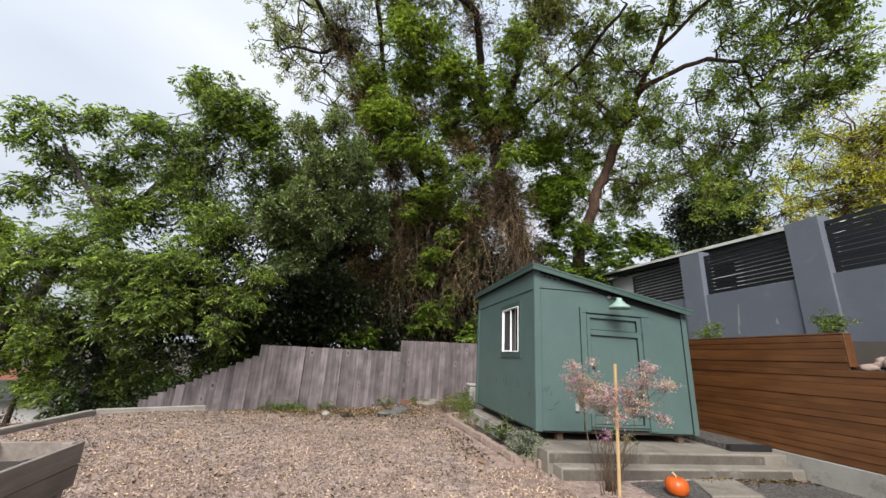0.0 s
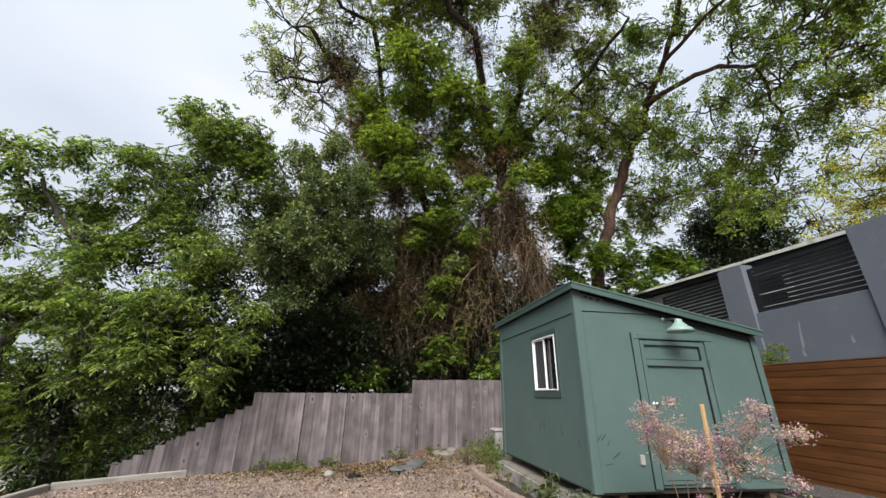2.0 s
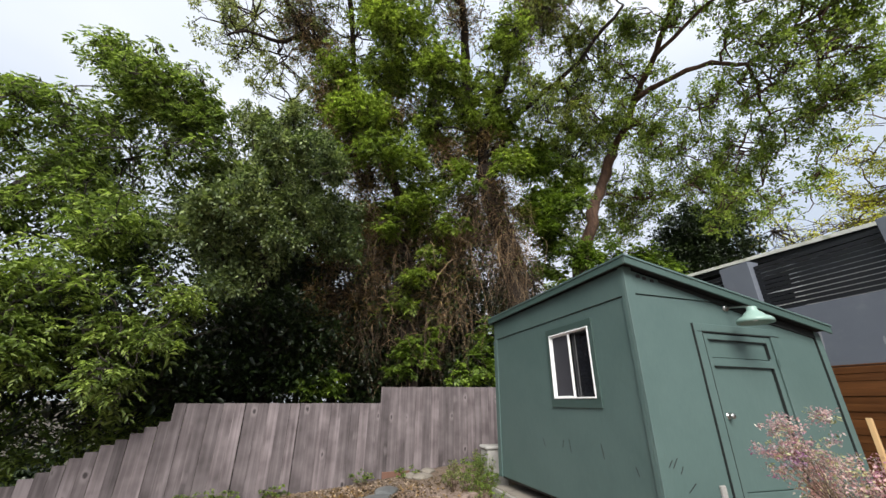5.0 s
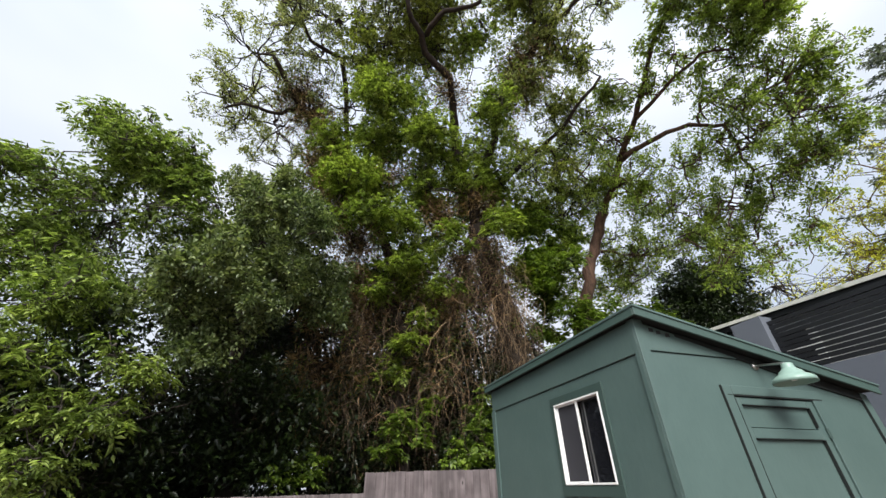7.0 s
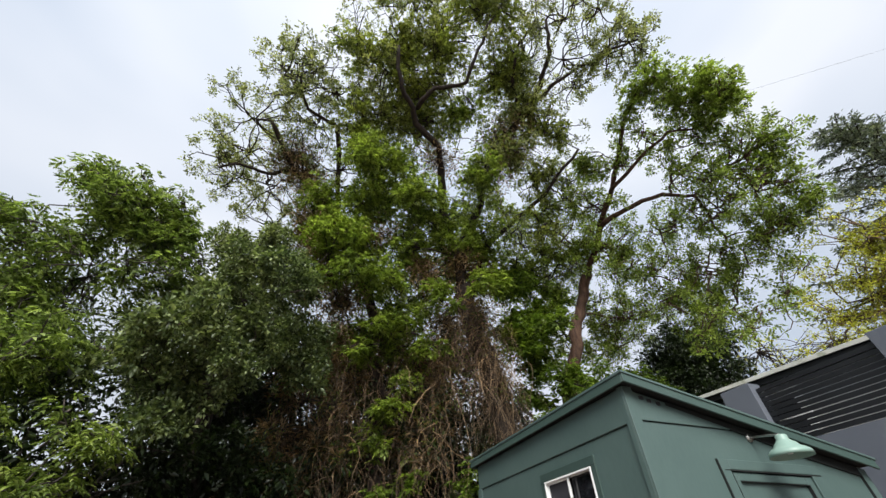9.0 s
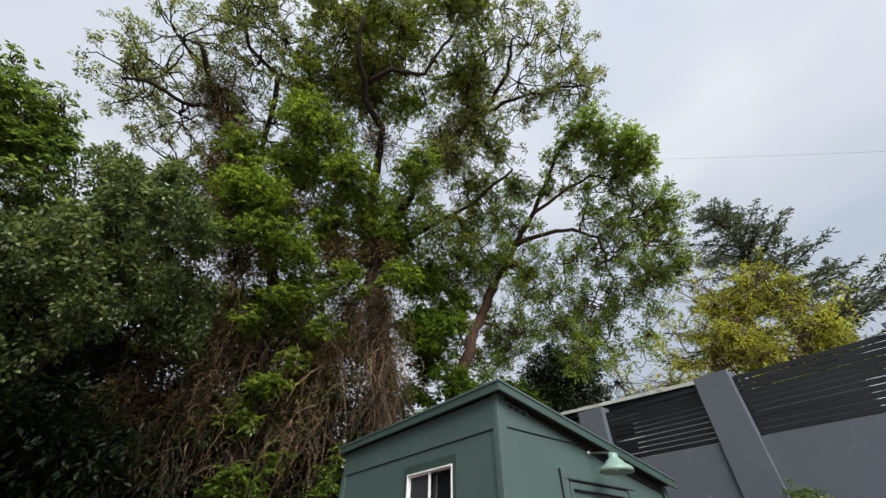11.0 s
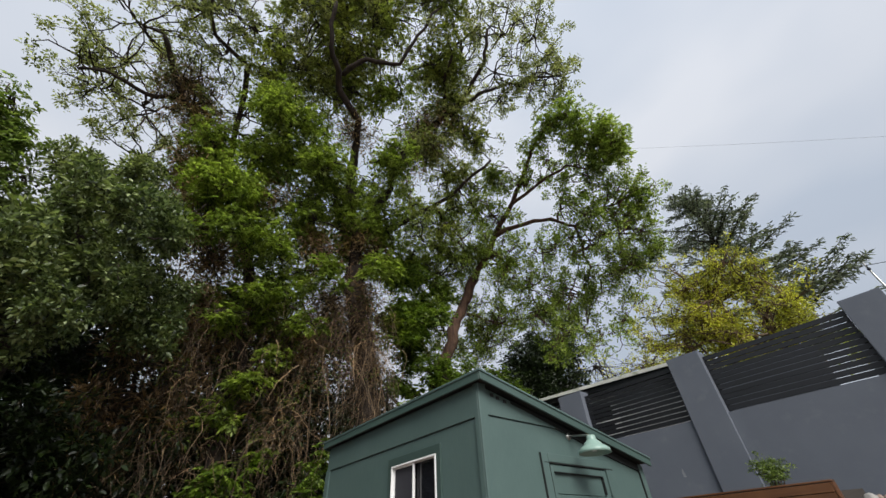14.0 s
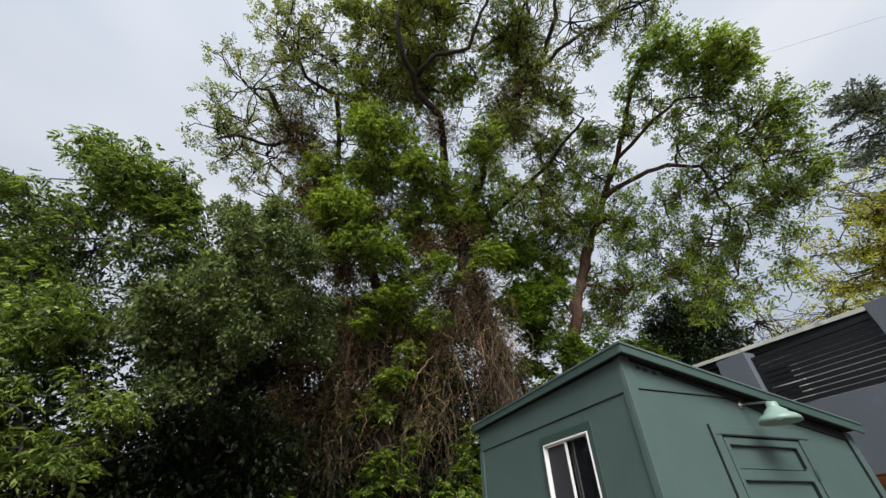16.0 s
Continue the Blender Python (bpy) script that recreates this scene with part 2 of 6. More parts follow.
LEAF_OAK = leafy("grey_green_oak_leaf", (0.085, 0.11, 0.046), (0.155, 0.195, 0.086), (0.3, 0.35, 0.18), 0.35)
# darker copy of the oak leaf, shade low in the crown put into colour
LEAF_OAK_SHADED = leafy("shaded_oak_leaf", (0.05, 0.074, 0.03), (0.1, 0.14, 0.058), (0.22, 0.27, 0.135), 0.35)
LEAF_LEFT = leafy("light_green_compound_leaf", (0.085, 0.13, 0.032), (0.165, 0.228, 0.06), (0.3, 0.375, 0.13), 0.48)
# near-black: shade in thicket and crowns put into the colour; also the evergreen
LEAF_DARK = leafy("shade_and_evergreen_leaf", (0.007, 0.013, 0.004), (0.013, 0.025, 0.007), (0.033, 0.055, 0.014), 0.15)
LEAF_DEAD = leafy("dry_brown_leaf", (0.12, 0.073, 0.045), (0.25, 0.162, 0.1), (0.42, 0.29, 0.19), 0.3)
LEAF_RUST = leafy("rusty_dry_leaf", (0.055, 0.028, 0.02), (0.115, 0.06, 0.043), (0.21, 0.12, 0.09), 0.2)
LEAF_YELLOW = leafy("yellow_green_leaf", (0.27, 0.25, 0.03), (0.46, 0.43, 0.06), (0.62, 0.6, 0.14), 0.6)
LEAF_CONIFER = leafy("blue_grey_needle", (0.08, 0.098, 0.085), (0.13, 0.155, 0.135), (0.2, 0.225, 0.195), 0.3)
LEAF_PINK = leafy("pink_spring_leaf", (0.55, 0.3, 0.4), (0.68, 0.44, 0.53), (0.72, 0.57, 0.62), 0.45, tint=(1.05, 1.0, 1.05))
LEAF_CREAM = leafy("cream_green_leaf", (0.38, 0.4, 0.22), (0.5, 0.5, 0.32), (0.62, 0.59, 0.44), 0.45, tint=(1.05, 1.1, 0.9))
LEAF_MAGENTA = leafy("lilac_flower", (0.4, 0.14, 0.34), (0.5, 0.22, 0.44), (0.58, 0.36, 0.54), 0.35, tint=(1.0, 0.95, 1.1))
LEAF_SILVER = leafy("silvery_herb_leaf", (0.11, 0.13, 0.095), (0.19, 0.215, 0.165), (0.3, 0.325, 0.265), 0.2)


def ground_material():
    m, nt, b = material("pinkish_wood_chip_gravel", 0.95)
    c = nt.nodes.new("ShaderNodeTexCoord")
    v = add_node(nt, "ShaderNodeTexVoronoi", Scale=42.0)
    nt.links.new(c.outputs["Object"], v.inputs["Vector"])
    chips = colour_ramp(nt, v.outputs["Color"], [(0.1, (0.2, 0.13, 0.115)), (0.5, (0.38, 0.28, 0.25)), (0.9, (0.58, 0.48, 0.44))])
    fine = noise_fac(nt, 60, 6, 0.7)
    col = blend(nt, 0.45, chips, colour_ramp(nt, fine, [(0.3, (0.19, 0.13, 0.105)), (0.7, (0.48, 0.385, 0.335))]))
    patches = colour_ramp(nt, noise_fac(nt, 0.7, 6, 0.6), [(0.42, (0, 0, 0)), (0.72, (0.6, 0.6, 0.6))])
    col = blend(nt, patches, col, (0.25, 0.17, 0.13))
    mottle = colour_ramp(nt, noise_fac(nt, 7.0, 7, 0.7), [(0.36, (0.6, 0.56, 0.54)), (0.62, (1.12, 1.1, 1.1))])
    col = blend(nt, 1.0, col, mottle, "MULTIPLY")
    # brown leaf litter gathers towards the fence
    sep = nt.nodes.new("ShaderNodeSeparateXYZ")
    nt.links.new(c.outputs["Object"], sep.inputs[0])
    reach = nt.nodes.new("ShaderNodeMath")
    reach.operation = "MULTIPLY_ADD"
    reach.inputs[1].default_value = 4.0
    nt.links.new(noise_fac(nt, 1.6, 7, 0.65), reach.inputs[0])
    nt.links.new(sep.outputs["Y"], reach.inputs[2])
    far = nt.nodes.new("ShaderNodeMapRange")
    for k, q in (("From Min", 10.2), ("From Max", 12.6), ("To Max", 0.8)):
        far.inputs[k].default_value = q
    nt.links.new(reach.outputs[0], far.inputs["Value"])
    brown = colour_ramp(nt, fine, [(0.3, (0.05, 0.036, 0.023)), (0.5, (0.118, 0.085, 0.053)), (0.72, (0.22, 0.15, 0.085))])
    col = blend(nt, far.outputs["Result"], col, brown)
    nt.links.new(col, b.inputs["Base Color"])
    relief(nt, b, v.outputs["Distance"], 0.7, 0.03)
    return m


def forest_floor():
    m, nt, b = material("leaf_litter_slope", 0.95)
    n = noise_fac(nt, 1.3, 8, 0.65)
    nt.links.new(colour_ramp(nt, n, [(0.3, (0.025, 0.018, 0.012)), (0.55, (0.06, 0.045, 0.03)), (0.75, (0.045, 0.06, 0.02))]), b.inputs["Base Color"])
    relief(nt, b, n, 0.6, 0.08)
    return m


def paving_dark():
    m, nt, b = material("dark_grit_paving", 0.9)
    v = add_node(nt, "ShaderNodeTexVoronoi", Scale=55.0)
    c = nt.nodes.new("ShaderNodeTexCoord")
    nt.links.new(c.outputs["Object"], v.inputs["Vector"])
    nt.links.new(colour_ramp(nt, v.outputs["Color"], [(0.1, (0.03, 0.027, 0.026)), (0.6, (0.075, 0.067, 0.063)), (0.95, (0.2, 0.18, 0.165))]), b.inputs["Base Color"])
    relief(nt, b, v.outputs["Distance"], 0.6, 0.02)
    return m


GRAVEL, LITTER, GRIT = ground_material(), forest_floor(), paving_dark()
GLASS, gnt, gb = material("dark_window_glass", 0.04)
gb.inputs["Base Color"].default_value = (0.012, 0.013, 0.016, 1)
gb.inputs["Specular IOR Level"].default_value = 0.6
CHIP = leafy("loose_chip", (0.22, 0.15, 0.128), (0.34, 0.25, 0.22), (0.47, 0.375, 0.335), 0.0, 0.9)
DRY_LEAF = leafy("fallen_leaf", (0.05, 0.033, 0.02), (0.11, 0.072, 0.04), (0.22, 0.14, 0.065), 0.2)
PUMPKIN = painted("orange_glazed_skin", (0.45, 0.07, 0.01), (0.6, 0.12, 0.015), 0.35, 0.05, 20)


# ---- building helpers ----
def mesh_from(verts, faces, name="mesh", smooth=False):
    me = bpy.data.meshes.new(name)
    me.from_pydata([tuple(v) for v in verts], [], faces)
    me.polygons.foreach_set("use_smooth", [smooth] * len(me.polygons))
    me.update()
    return me


def part(name, bm, mat, parent=None, label="", smooth=False):
    """One mesh object from a bmesh, under a thing or a part."""
    me = bpy.data.meshes.new(name)
    bm.to_mesh(me)
    bm.free()
    if smooth:
        me.polygons.foreach_set("use_smooth", [True] * len(me.polygons))
    me.materials.append(mat)
    ob = new(name, me)
    ob.parent = parent
    if label:
        ob["label"] = label
    return ob


def mesh_part(name, me, mat, parent=None, label="", at=None):
    if not me.materials:
        me.materials.append(mat)
    ob = new(name, me)
    ob.parent = parent
    if at is not None:
        ob.matrix_local = at
    if label:
        ob["label"] = label
    return ob


def thing(name, label, category, place=(0, 0, 0), group="", kind="", turn=0):
    ob = new(name)
    ob.empty_display_size = 0.1
    ob.matrix_world = pose(*place, 0, 0, turn)
    return tagged(ob, label, category, group, kind)


def add_box(bm, lo, hi, bevel=0.0, jitter=0.0, rng=random):
    """A box between two corners, its edges eased."""
    r = bmesh.ops.create_cube(bm, size=1.0)
    vs = r["verts"]
    for v in vs:
        for i in range(3):
            v.co[i] = lo[i] + (v.co[i] + 0.5) * (hi[i] - lo[i]) + (rng.uniform(-jitter, jitter) if jitter else 0)
    if bevel:
        es = list({e for v in vs for e in v.link_edges})
        bmesh.ops.bevel(bm, geom=es, offset=bevel, segments=1, affect="EDGES")
    return bm


def box(lo, hi, bevel=0.0, jitter=0.0):
    return add_box(bmesh.new(), lo, hi, bevel, jitter)


def prism(poly, axis, a, b, bevel=0.0):
    """A flat outline (two coordinates) drawn out along one axis from a to b."""
    bm = bmesh.new()
    i = "xyz".index(axis)

    def put(p, w):
        q = list(p)
        q.insert(i, w)
        return bm.verts.new(q)

    lower, upper = [put(p, a) for p in poly], [put(p, b) for p in poly]
    bm.faces.new(lower)
    bm.faces.new(upper)
    for k in range(len(poly)):
        j = (k + 1) % len(poly)
        bm.faces.new((lower[k], lower[j], upper[j], upper[k]))
    bmesh.ops.recalc_face_normals(bm, faces=bm.faces)
    if bevel:
        bmesh.ops.bevel(bm, geom=list(bm.edges), offset=bevel, segments=1, affect="EDGES")
    return bm


def lathe(profile, steps=24):
    """A turned form about z from (radius, height) pairs."""
    bm = bmesh.new()
    rings = []
    for r, z in profile:
        rings.append([bm.verts.new((r * math.cos(2 * math.pi * k / steps), r * math.sin(2 * math.pi * k / steps), z)) for k in range(steps)])
    for a, b in zip(rings, rings[1:]):
        for k in range(steps):
            j = (k + 1) % steps
            bm.faces.new((a[k], a[j], b[j], b[k]))
    bmesh.ops.remove_doubles(bm, verts=bm.verts, dist=1e-5)
    return bm


def tube_arrays(path, radii, sides=6):
    """Vertices and faces of a tapered tube along a path."""
    path = [Vector(p) for p in path]
    verts, faces = [], []
    side = None
    for i, p in enumerate(path):
        d = (path[min(i + 1, len(path) - 1)] - path[max(i - 1, 0)])
        d = d.normalized() if d.length > 1e-6 else Vector((0, 0, 1))
        if side is None:
            side = d.orthogonal().normalized()
        side = (side - d * side.dot(d))
        side = side.normalized() if side.length > 1e-6 else d.orthogonal().normalized()
        up = d.cross(side)
        for k in range(sides):
            a = 2 * math.pi * k / sides
            verts.append(p + (side * math.cos(a) + up * math.sin(a)) * radii[i])
    for i in range(len(path) - 1):
        for k in range(sides):
            j = (k + 1) % sides
            faces.append((i * sides + k, i * sides + j, (i + 1) * sides + j, (i + 1) * sides + k))
    faces.append(tuple(range(sides))[::-1])
    faces.append(tuple((len(path) - 1) * sides + k for k in range(sides)))
    return verts, faces


class Tubes:
    """Gathers many tubes into one mesh."""

    def __init__(self):
        self.v, self.f = [], []

    def add(self, path, radii, sides=6):
        v, f = tube_arrays(path, radii, sides)
        n = len(self.v)
        self.v += v
        self.f += [tuple(q + n for q in face) for face in f]

    def mesh(self, name):
        return mesh_from(self.v, self.f, name, True)


def bend(a, b, rng, wild=0.12, steps=6, droop=0.0):
    """A crooked way from a to b."""
    a, b = Vector(a), Vector(b)
    n = (b - a).length
    out, off = [], Vector((0, 0, 0))
    for i in range(steps + 1):
        t = i / steps
        if 0 < i < steps:
            off = off * 0.6 + Vector((rng.gauss(0, 1), rng.gauss(0, 1), rng.gauss(0, 0.7))) * wild * n * 0.35
        else:
            off = Vector((0, 0, 0))
        out.append(a.lerp(b, t) + off - Vector((0, 0, droop * n * math.sin(math.pi * t))))
    return out


def leaf_mesh(name, centres, sizes, rng, slim=0.5, up=0.55, fold=0.25, out=None, lie=None):
    """Folded leaves of two triangles each, at the given places; out: the way each one points away from its clump; lie: the length and face directions themselves."""
    n = len(centres)
    c = np.asarray(centres, float)
    s = np.asarray(sizes, float)[:, None]
    along = rng.normal(size=(n, 3))
    along[:, 2] = along[:, 2] * 0.6 - 0.25
    nor = rng.normal(size=(n, 3)) * (1 - up)
    nor[:, 2] += up
    if lie is not None:
        along, nor = np.array(lie[0], float), np.array(lie[1], float)
    elif out is not None:
        o = np.asarray(out, float)
        o = o / (np.linalg.norm(o, axis=1, keepdims=True) + 1e-9)
        along = along * 0.55 + o * 0.9
        nor = nor + o * 0.35
    along /= np.linalg.norm(along, axis=1, keepdims=True) + 1e-9
    nor -= along * (nor * along).sum(1, keepdims=True)
    nor /= np.linalg.norm(nor, axis=1, keepdims=True) + 1e-9
    wide = np.cross(along, nor)
    v = np.empty((n, 4, 3))
    v[:, 0] = c - along * s * 0.5
    v[:, 1] = c + wide * s * slim * 0.5 + nor * s * fold * 0.4 - along * s * 0.06
    v[:, 2] = c + along * s * 0.5 - nor * s * 0.12
    v[:, 3] = c - wide * s * slim * 0.5 + nor * s * fold * 0.4 - along * s * 0.06
    base = np.arange(n)[:, None] * 4
    tri = np.concatenate([base + [0, 1, 2], base + [0, 2, 3]], 1).reshape(-1, 3)
    me = bpy.data.meshes.new(name)
    me.vertices.add(n * 4)
    me.vertices.foreach_set("co", v.reshape(-1))
    me.loops.add(len(tri) * 3)
    me.loops.foreach_set("vertex_index", tri.reshape(-1).astype(np.int32))
    me.polygons.add(len(tri))
    me.polygons.foreach_set("loop_start", np.arange(0, len(tri) * 3, 3, dtype=np.int32))
    me.polygons.foreach_set("loop_total", np.full(len(tri), 3, dtype=np.int32))
    me.update(calc_edges=True)
    return me


def scatter(lobes, rng, per_m2, shell=0.45, squash=0.85):
    """Places of clumps through the outer part of each lobe (x, y, z, radius)."""
    tips = []
    for x, y, z, r in lobes:
        k = max(4, int(per_m2 * 4 * math.pi * r * r))
        d = rng.normal(size=(k, 3))
        d /= np.linalg.norm(d, axis=1, keepdims=True)
        lump = 1 + 0.2 * np.sin(d[:, :1] * 5 + x) * np.cos(d[:, 1:2] * 4 + y) + 0.14 * np.sin(d[:, 2:] * 7 + z)
        tips.append(np.array([x, y, z]) + d * r * lump * (shell + (1.05 - shell) * rng.random((k, 1)) ** 0.6) * [1, 1, squash])
    return np.concatenate(tips)


def fronds(tips, rng, count, leaflets, reach, leaf, droop=0.4):
    """Compound leaves at every tip: stalks that arch outwards with leaflets set in pairs and one at the end.
    Gives the leaflets' places, directions, faces and sizes."""
    n = len(tips)
    az = rng.uniform(0, 2 * math.pi, (n, 1)) + np.arange(count) * 2.4 + rng.normal(0, 0.3, (n, count))
    el = rng.normal(0.12, 0.42, (n, count))
    d = np.stack([np.cos(az) * np.cos(el), np.sin(az) * np.cos(el), np.sin(el)], 2).reshape(-1, 3)
    face = rng.normal(0, 0.22, d.shape) + [0, 0, 1.0]
    face -= d * (face * d).sum(1, keepdims=True)
    face /= np.linalg.norm(face, axis=1, keepdims=True)
    side = np.cross(d, face)
    base = np.repeat(np.asarray(tips), count, 0)
    size = np.repeat(rng.uniform(0.65, 1.3, n), count)[:, None] * rng.uniform(0.8, 1.2, (len(d), 1))
    out = []
    for j in range(leaflets):
        last = j == leaflets - 1
        s = 0.35 + 0.65 * (j // 2 + 1) / ((leaflets + 1) // 2)
        turn = rng.normal(0, 0.15, (len(d), 1)) + (0 if last else (1.0 if j % 2 else -1.0))
        way = d * np.cos(turn) + side * np.sin(turn) + [0, 0, -droop * s]
        way /= np.linalg.norm(way, axis=1, keepdims=True)
        big = leaf * size * rng.uniform(0.8, 1.15, (len(d), 1))
        place = base + d * reach * size * s - [0, 0, 1] * (droop * reach * size * s * s) + way * big * 0.5
        out.append((place, way, face + rng.normal(0, 0.18, d.shape), big))
    return [np.concatenate([o[i] for o in out]) for i in range(4)]


def tufts(tips, rng, leaves, reach, leaf):
    """Rosettes of leaves at every tip."""
    n = len(tips)
    o = rng.normal(size=(n, leaves, 3)) + [0, 0, 0.35]
    o /= np.linalg.norm(o, axis=2, keepdims=True)
    size = rng.uniform(0.6, 1.35, (n, 1, 1))
    place = np.asarray(tips)[:, None] + o * size * reach * rng.uniform(0.35, 1.0, (n, leaves, 1))
    face = rng.normal(0, 0.45, o.shape) + [0, 0, 0.8] + o * 0.2
    way = o + [0, 0, -0.25]
    way = way / np.linalg.norm(way, axis=2, keepdims=True)
    big = leaf * np.clip(size, 0.75, 1.15) * rng.uniform(0.7, 1.2, (n, leaves, 1))
    return [q.reshape(-1, q.shape[2]) for q in (place, way, face, big)]


def spray(lobes, rng, per_m2, leaves=26, clump=0.34, shell=0.45, squash=0.85):
    """Leaf places, the way each leaf points, and the clumps' own places: clumps of leaves scattered through the outer part of each lobe (x, y, z, radius)."""
    places, ways, tips = [], [], []
    for x, y, z, r in lobes:
        k = max(5, int(per_m2 * 4 * math.pi * r * r))
        d = rng.normal(size=(k, 3))
        d /= np.linalg.norm(d, axis=1, keepdims=True)
        lump = 1 + 0.2 * np.sin(d[:, :1] * 5 + x) * np.cos(d[:, 1:2] * 4 + y) + 0.14 * np.sin(d[:, 2:] * 7 + z)
        tip = np.array([x, y, z]) + d * r * lump * (shell + (1.05 - shell) * rng.random((k, 1)) ** 0.6) * [1, 1, squash]
        tips.append(tip)
        size = clump * rng.uniform(0.55, 1.35, (k, 1, 1))
        o = rng.normal(size=(k, leaves, 3))
        o /= np.linalg.norm(o, axis=2, keepdims=True)
        o[:, :, 2] = np.abs(o[:, :, 2]) * rng.choice([1.0, 1.0, -0.6], (k, leaves))
        far = size * rng.random((k, leaves, 1)) ** 0.5
        places.append((tip[:, None] + o * far * [1, 1, 0.6]).reshape(-1, 3))
        ways.append(o.reshape(-1, 3))
    return np.concatenate(places), np.concatenate(ways), np.concatenate(tips)


# ---- the ground: one sheet, with a level yard that falls away past its edges ----
FENCE_AT, FENCE_WAY = Vector((0.905, 11.3, 0)), Vector((0.9864, 0.1641, 0))


def past_edge(x, y):
    """How far a place lies outside the yard, in metres; below nought inside."""
    back = (y - FENCE_AT.y) * 0.989 - (x - FENCE_AT.x) * 0.146
    side = max(-4.98 - x, (-(x + 4.95) + (y - 8.45) * 1.53) * 0.547) if y > 7.5 else -4.98 - x
    if y > 9.5 and x > -3.45:
        side = min(side, -4.98 - x)
    return max(back, side)


def yard_height(x, y):
    far = min(1.0, max(0.0, (y - 4.5) / 6.5)) if x > 1.2 else min(1.0, max(0.0, (y - 9.1) / 1.8))
    z = 0.2 + 0.052 * (x - 1.2) * far
    z += 0.16 * math.exp(-((x - 3.0) ** 2 + (y - 11) ** 2) / 3.0)
    return z + 0.012 * math.sin(x * 2.1 + y) * math.sin(y * 1.7)


def ground_height(x, y):
    d = past_edge(x, y)
    z = yard_height(max(-5, min(x, 6)), max(-3, min(y, 11.8)))
    if d > 0.05:
        z -= min(2.1, 0.18 + (d - 0.05) * 0.42)
        z += 0.08 * math.sin(x * 1.3) * math.cos(y * 1.1) * min(1, d)
    if x > 8.5:
        z += min(2.6, (x - 8.5) * 1.2)
    return z


def build_ground():
    def ticks(lo, hi, fine, reach):
        a = list(np.arange(lo, hi + 1e-6, fine))
        step, left, right = fine, [], []
        u, v = lo, hi
        while u > -reach:
            step *= 1.35
            u -= step
            v += step
            left.append(u)
            right.append(v)
        return left[::-1] + a + right

    xs, ys = ticks(-9, 9.5, 0.14, 900), ticks(-3, 14, 0.14, 900)
    verts = [(x, y, ground_height(x, y)) for y in ys for x in xs]
    n = len(xs)
    faces = [(j * n + i, j * n + i + 1, (j + 1) * n + i + 1, (j + 1) * n + i) for j in range(len(ys) - 1) for i in range(n - 1)]
    me = mesh_from(verts, faces, "ground", True)
    for m in (GRAVEL, LITTER):
        me.materials.append(m)
    kinds = []
    for j in range(len(ys) - 1):
        for i in range(n - 1):
            x, y = (xs[i] + xs[i + 1]) / 2, (ys[j] + ys[j + 1]) / 2
            kinds.append(1 if past_edge(x, y) > 0.03 or x > 6.5 else 0)
    me.polygons.foreach_set("material_index", kinds)
    tagged(new("ground", me), "pinkish tan wood chip yard with leaf litter slopes beyond", "ground", kind="structure")


build_ground()

# dark grit before the steps, with an uneven edge
rng = np.random.default_rng(8)
rows_y = np.arange(-3.0, 4.78, 0.12)
verts, faces = [], []
for y in rows_y:
    edge = 3.2 - 0.1 * (y - 4.2) + 0.07 * math.sin(y * 3.1) + rng.normal(0, 0.025)
    for u in np.linspace(0, 1, 12):
        x = edge + (6.27 - edge) * u
        verts.append((x, y, ground_height(x, y) + (0.009 if u > 0 else -0.01)))
for j in range(len(rows_y) - 1):
    for i in range(11):
        faces.append((j * 12 + i, j * 12 + i + 1, (j + 1) * 12 + i + 1, (j + 1) * 12 + i))
me = mesh_from(verts, faces, "grit_paving", True)
me.materials.append(GRIT)
tagged(new("grit_paving", me), "dark grey grit paving before the concrete steps", "paving", kind="structure")

# loose chips lying on the yard
rng = np.random.default_rng(5)
px, py = rng.uniform(-4.8, 2.4, 60000), 2.2 + 9.0 * rng.random(60000) ** 1.2
keep = [past_edge(x, y) < -0.06 and not (x > 1.75 and y > 5.2) for x, y in zip(px, py)]
px, py = px[keep], py[keep]
pz = np.array([yard_height(x, y) for x, y in zip(px, py)]) + 0.006
chips = leaf_mesh("wood_chips", np.c_[px, py, pz], rng.uniform(0.012, 0.042, len(px)), rng, 0.55, 0.82, 0.5)
tagged(mesh_part("wood_chips", chips, CHIP), "loose pinkish tan wood chips strewn over the yard", "wood chips", kind="stuff")


# ---- kerb along the edge of the yard ----
kerb = thing("kerb", "low bleached timber kerb along the edge of the yard", "kerb", kind="structure")
for a, b in (((-4.98, -2.5), (-4.95, 2.2)), ((-4.95, 2.24), (-4.93, 5.4)), ((-4.93, 5.44), (-4.91, 8.45)), ((-4.9, 8.5), (-3.38, 9.46))):
    d = Vector((b[0] - a[0], b[1] - a[1], 0))
    bm = box((-0.045, 0, -0.25), (0.045, d.length, 0.12), 0.012, 0.004)
    o = part("timber", bm, KERB_WOOD, kerb)
    o.matrix_local = pose(a[0], a[1], 0.16, 0, 0, math.degrees(math.atan2(-d.x, d.y)))


# ---- the shed ----
X0, X1, Y0, Y1, ZB = 2.567, 5.322, 5.578, 8.85, 0.618
RX0, RX1, RY0, RY1, RZ0, SLOPE = 2.475, 5.376, 5.441, 8.958, 3.148, -0.192


def roof_under(x):
    return RZ0 - 0.095 + SLOPE * (x - RX0)


shed = thing("garden_shed", "green painted plywood garden shed with a sloping roof on short piers", "shed", (X0, Y0, ZB))
shed.matrix_world = Matrix.Identity(4)
T = 0.05
SEAM_F, SEAM_L = 2.768, 2.75
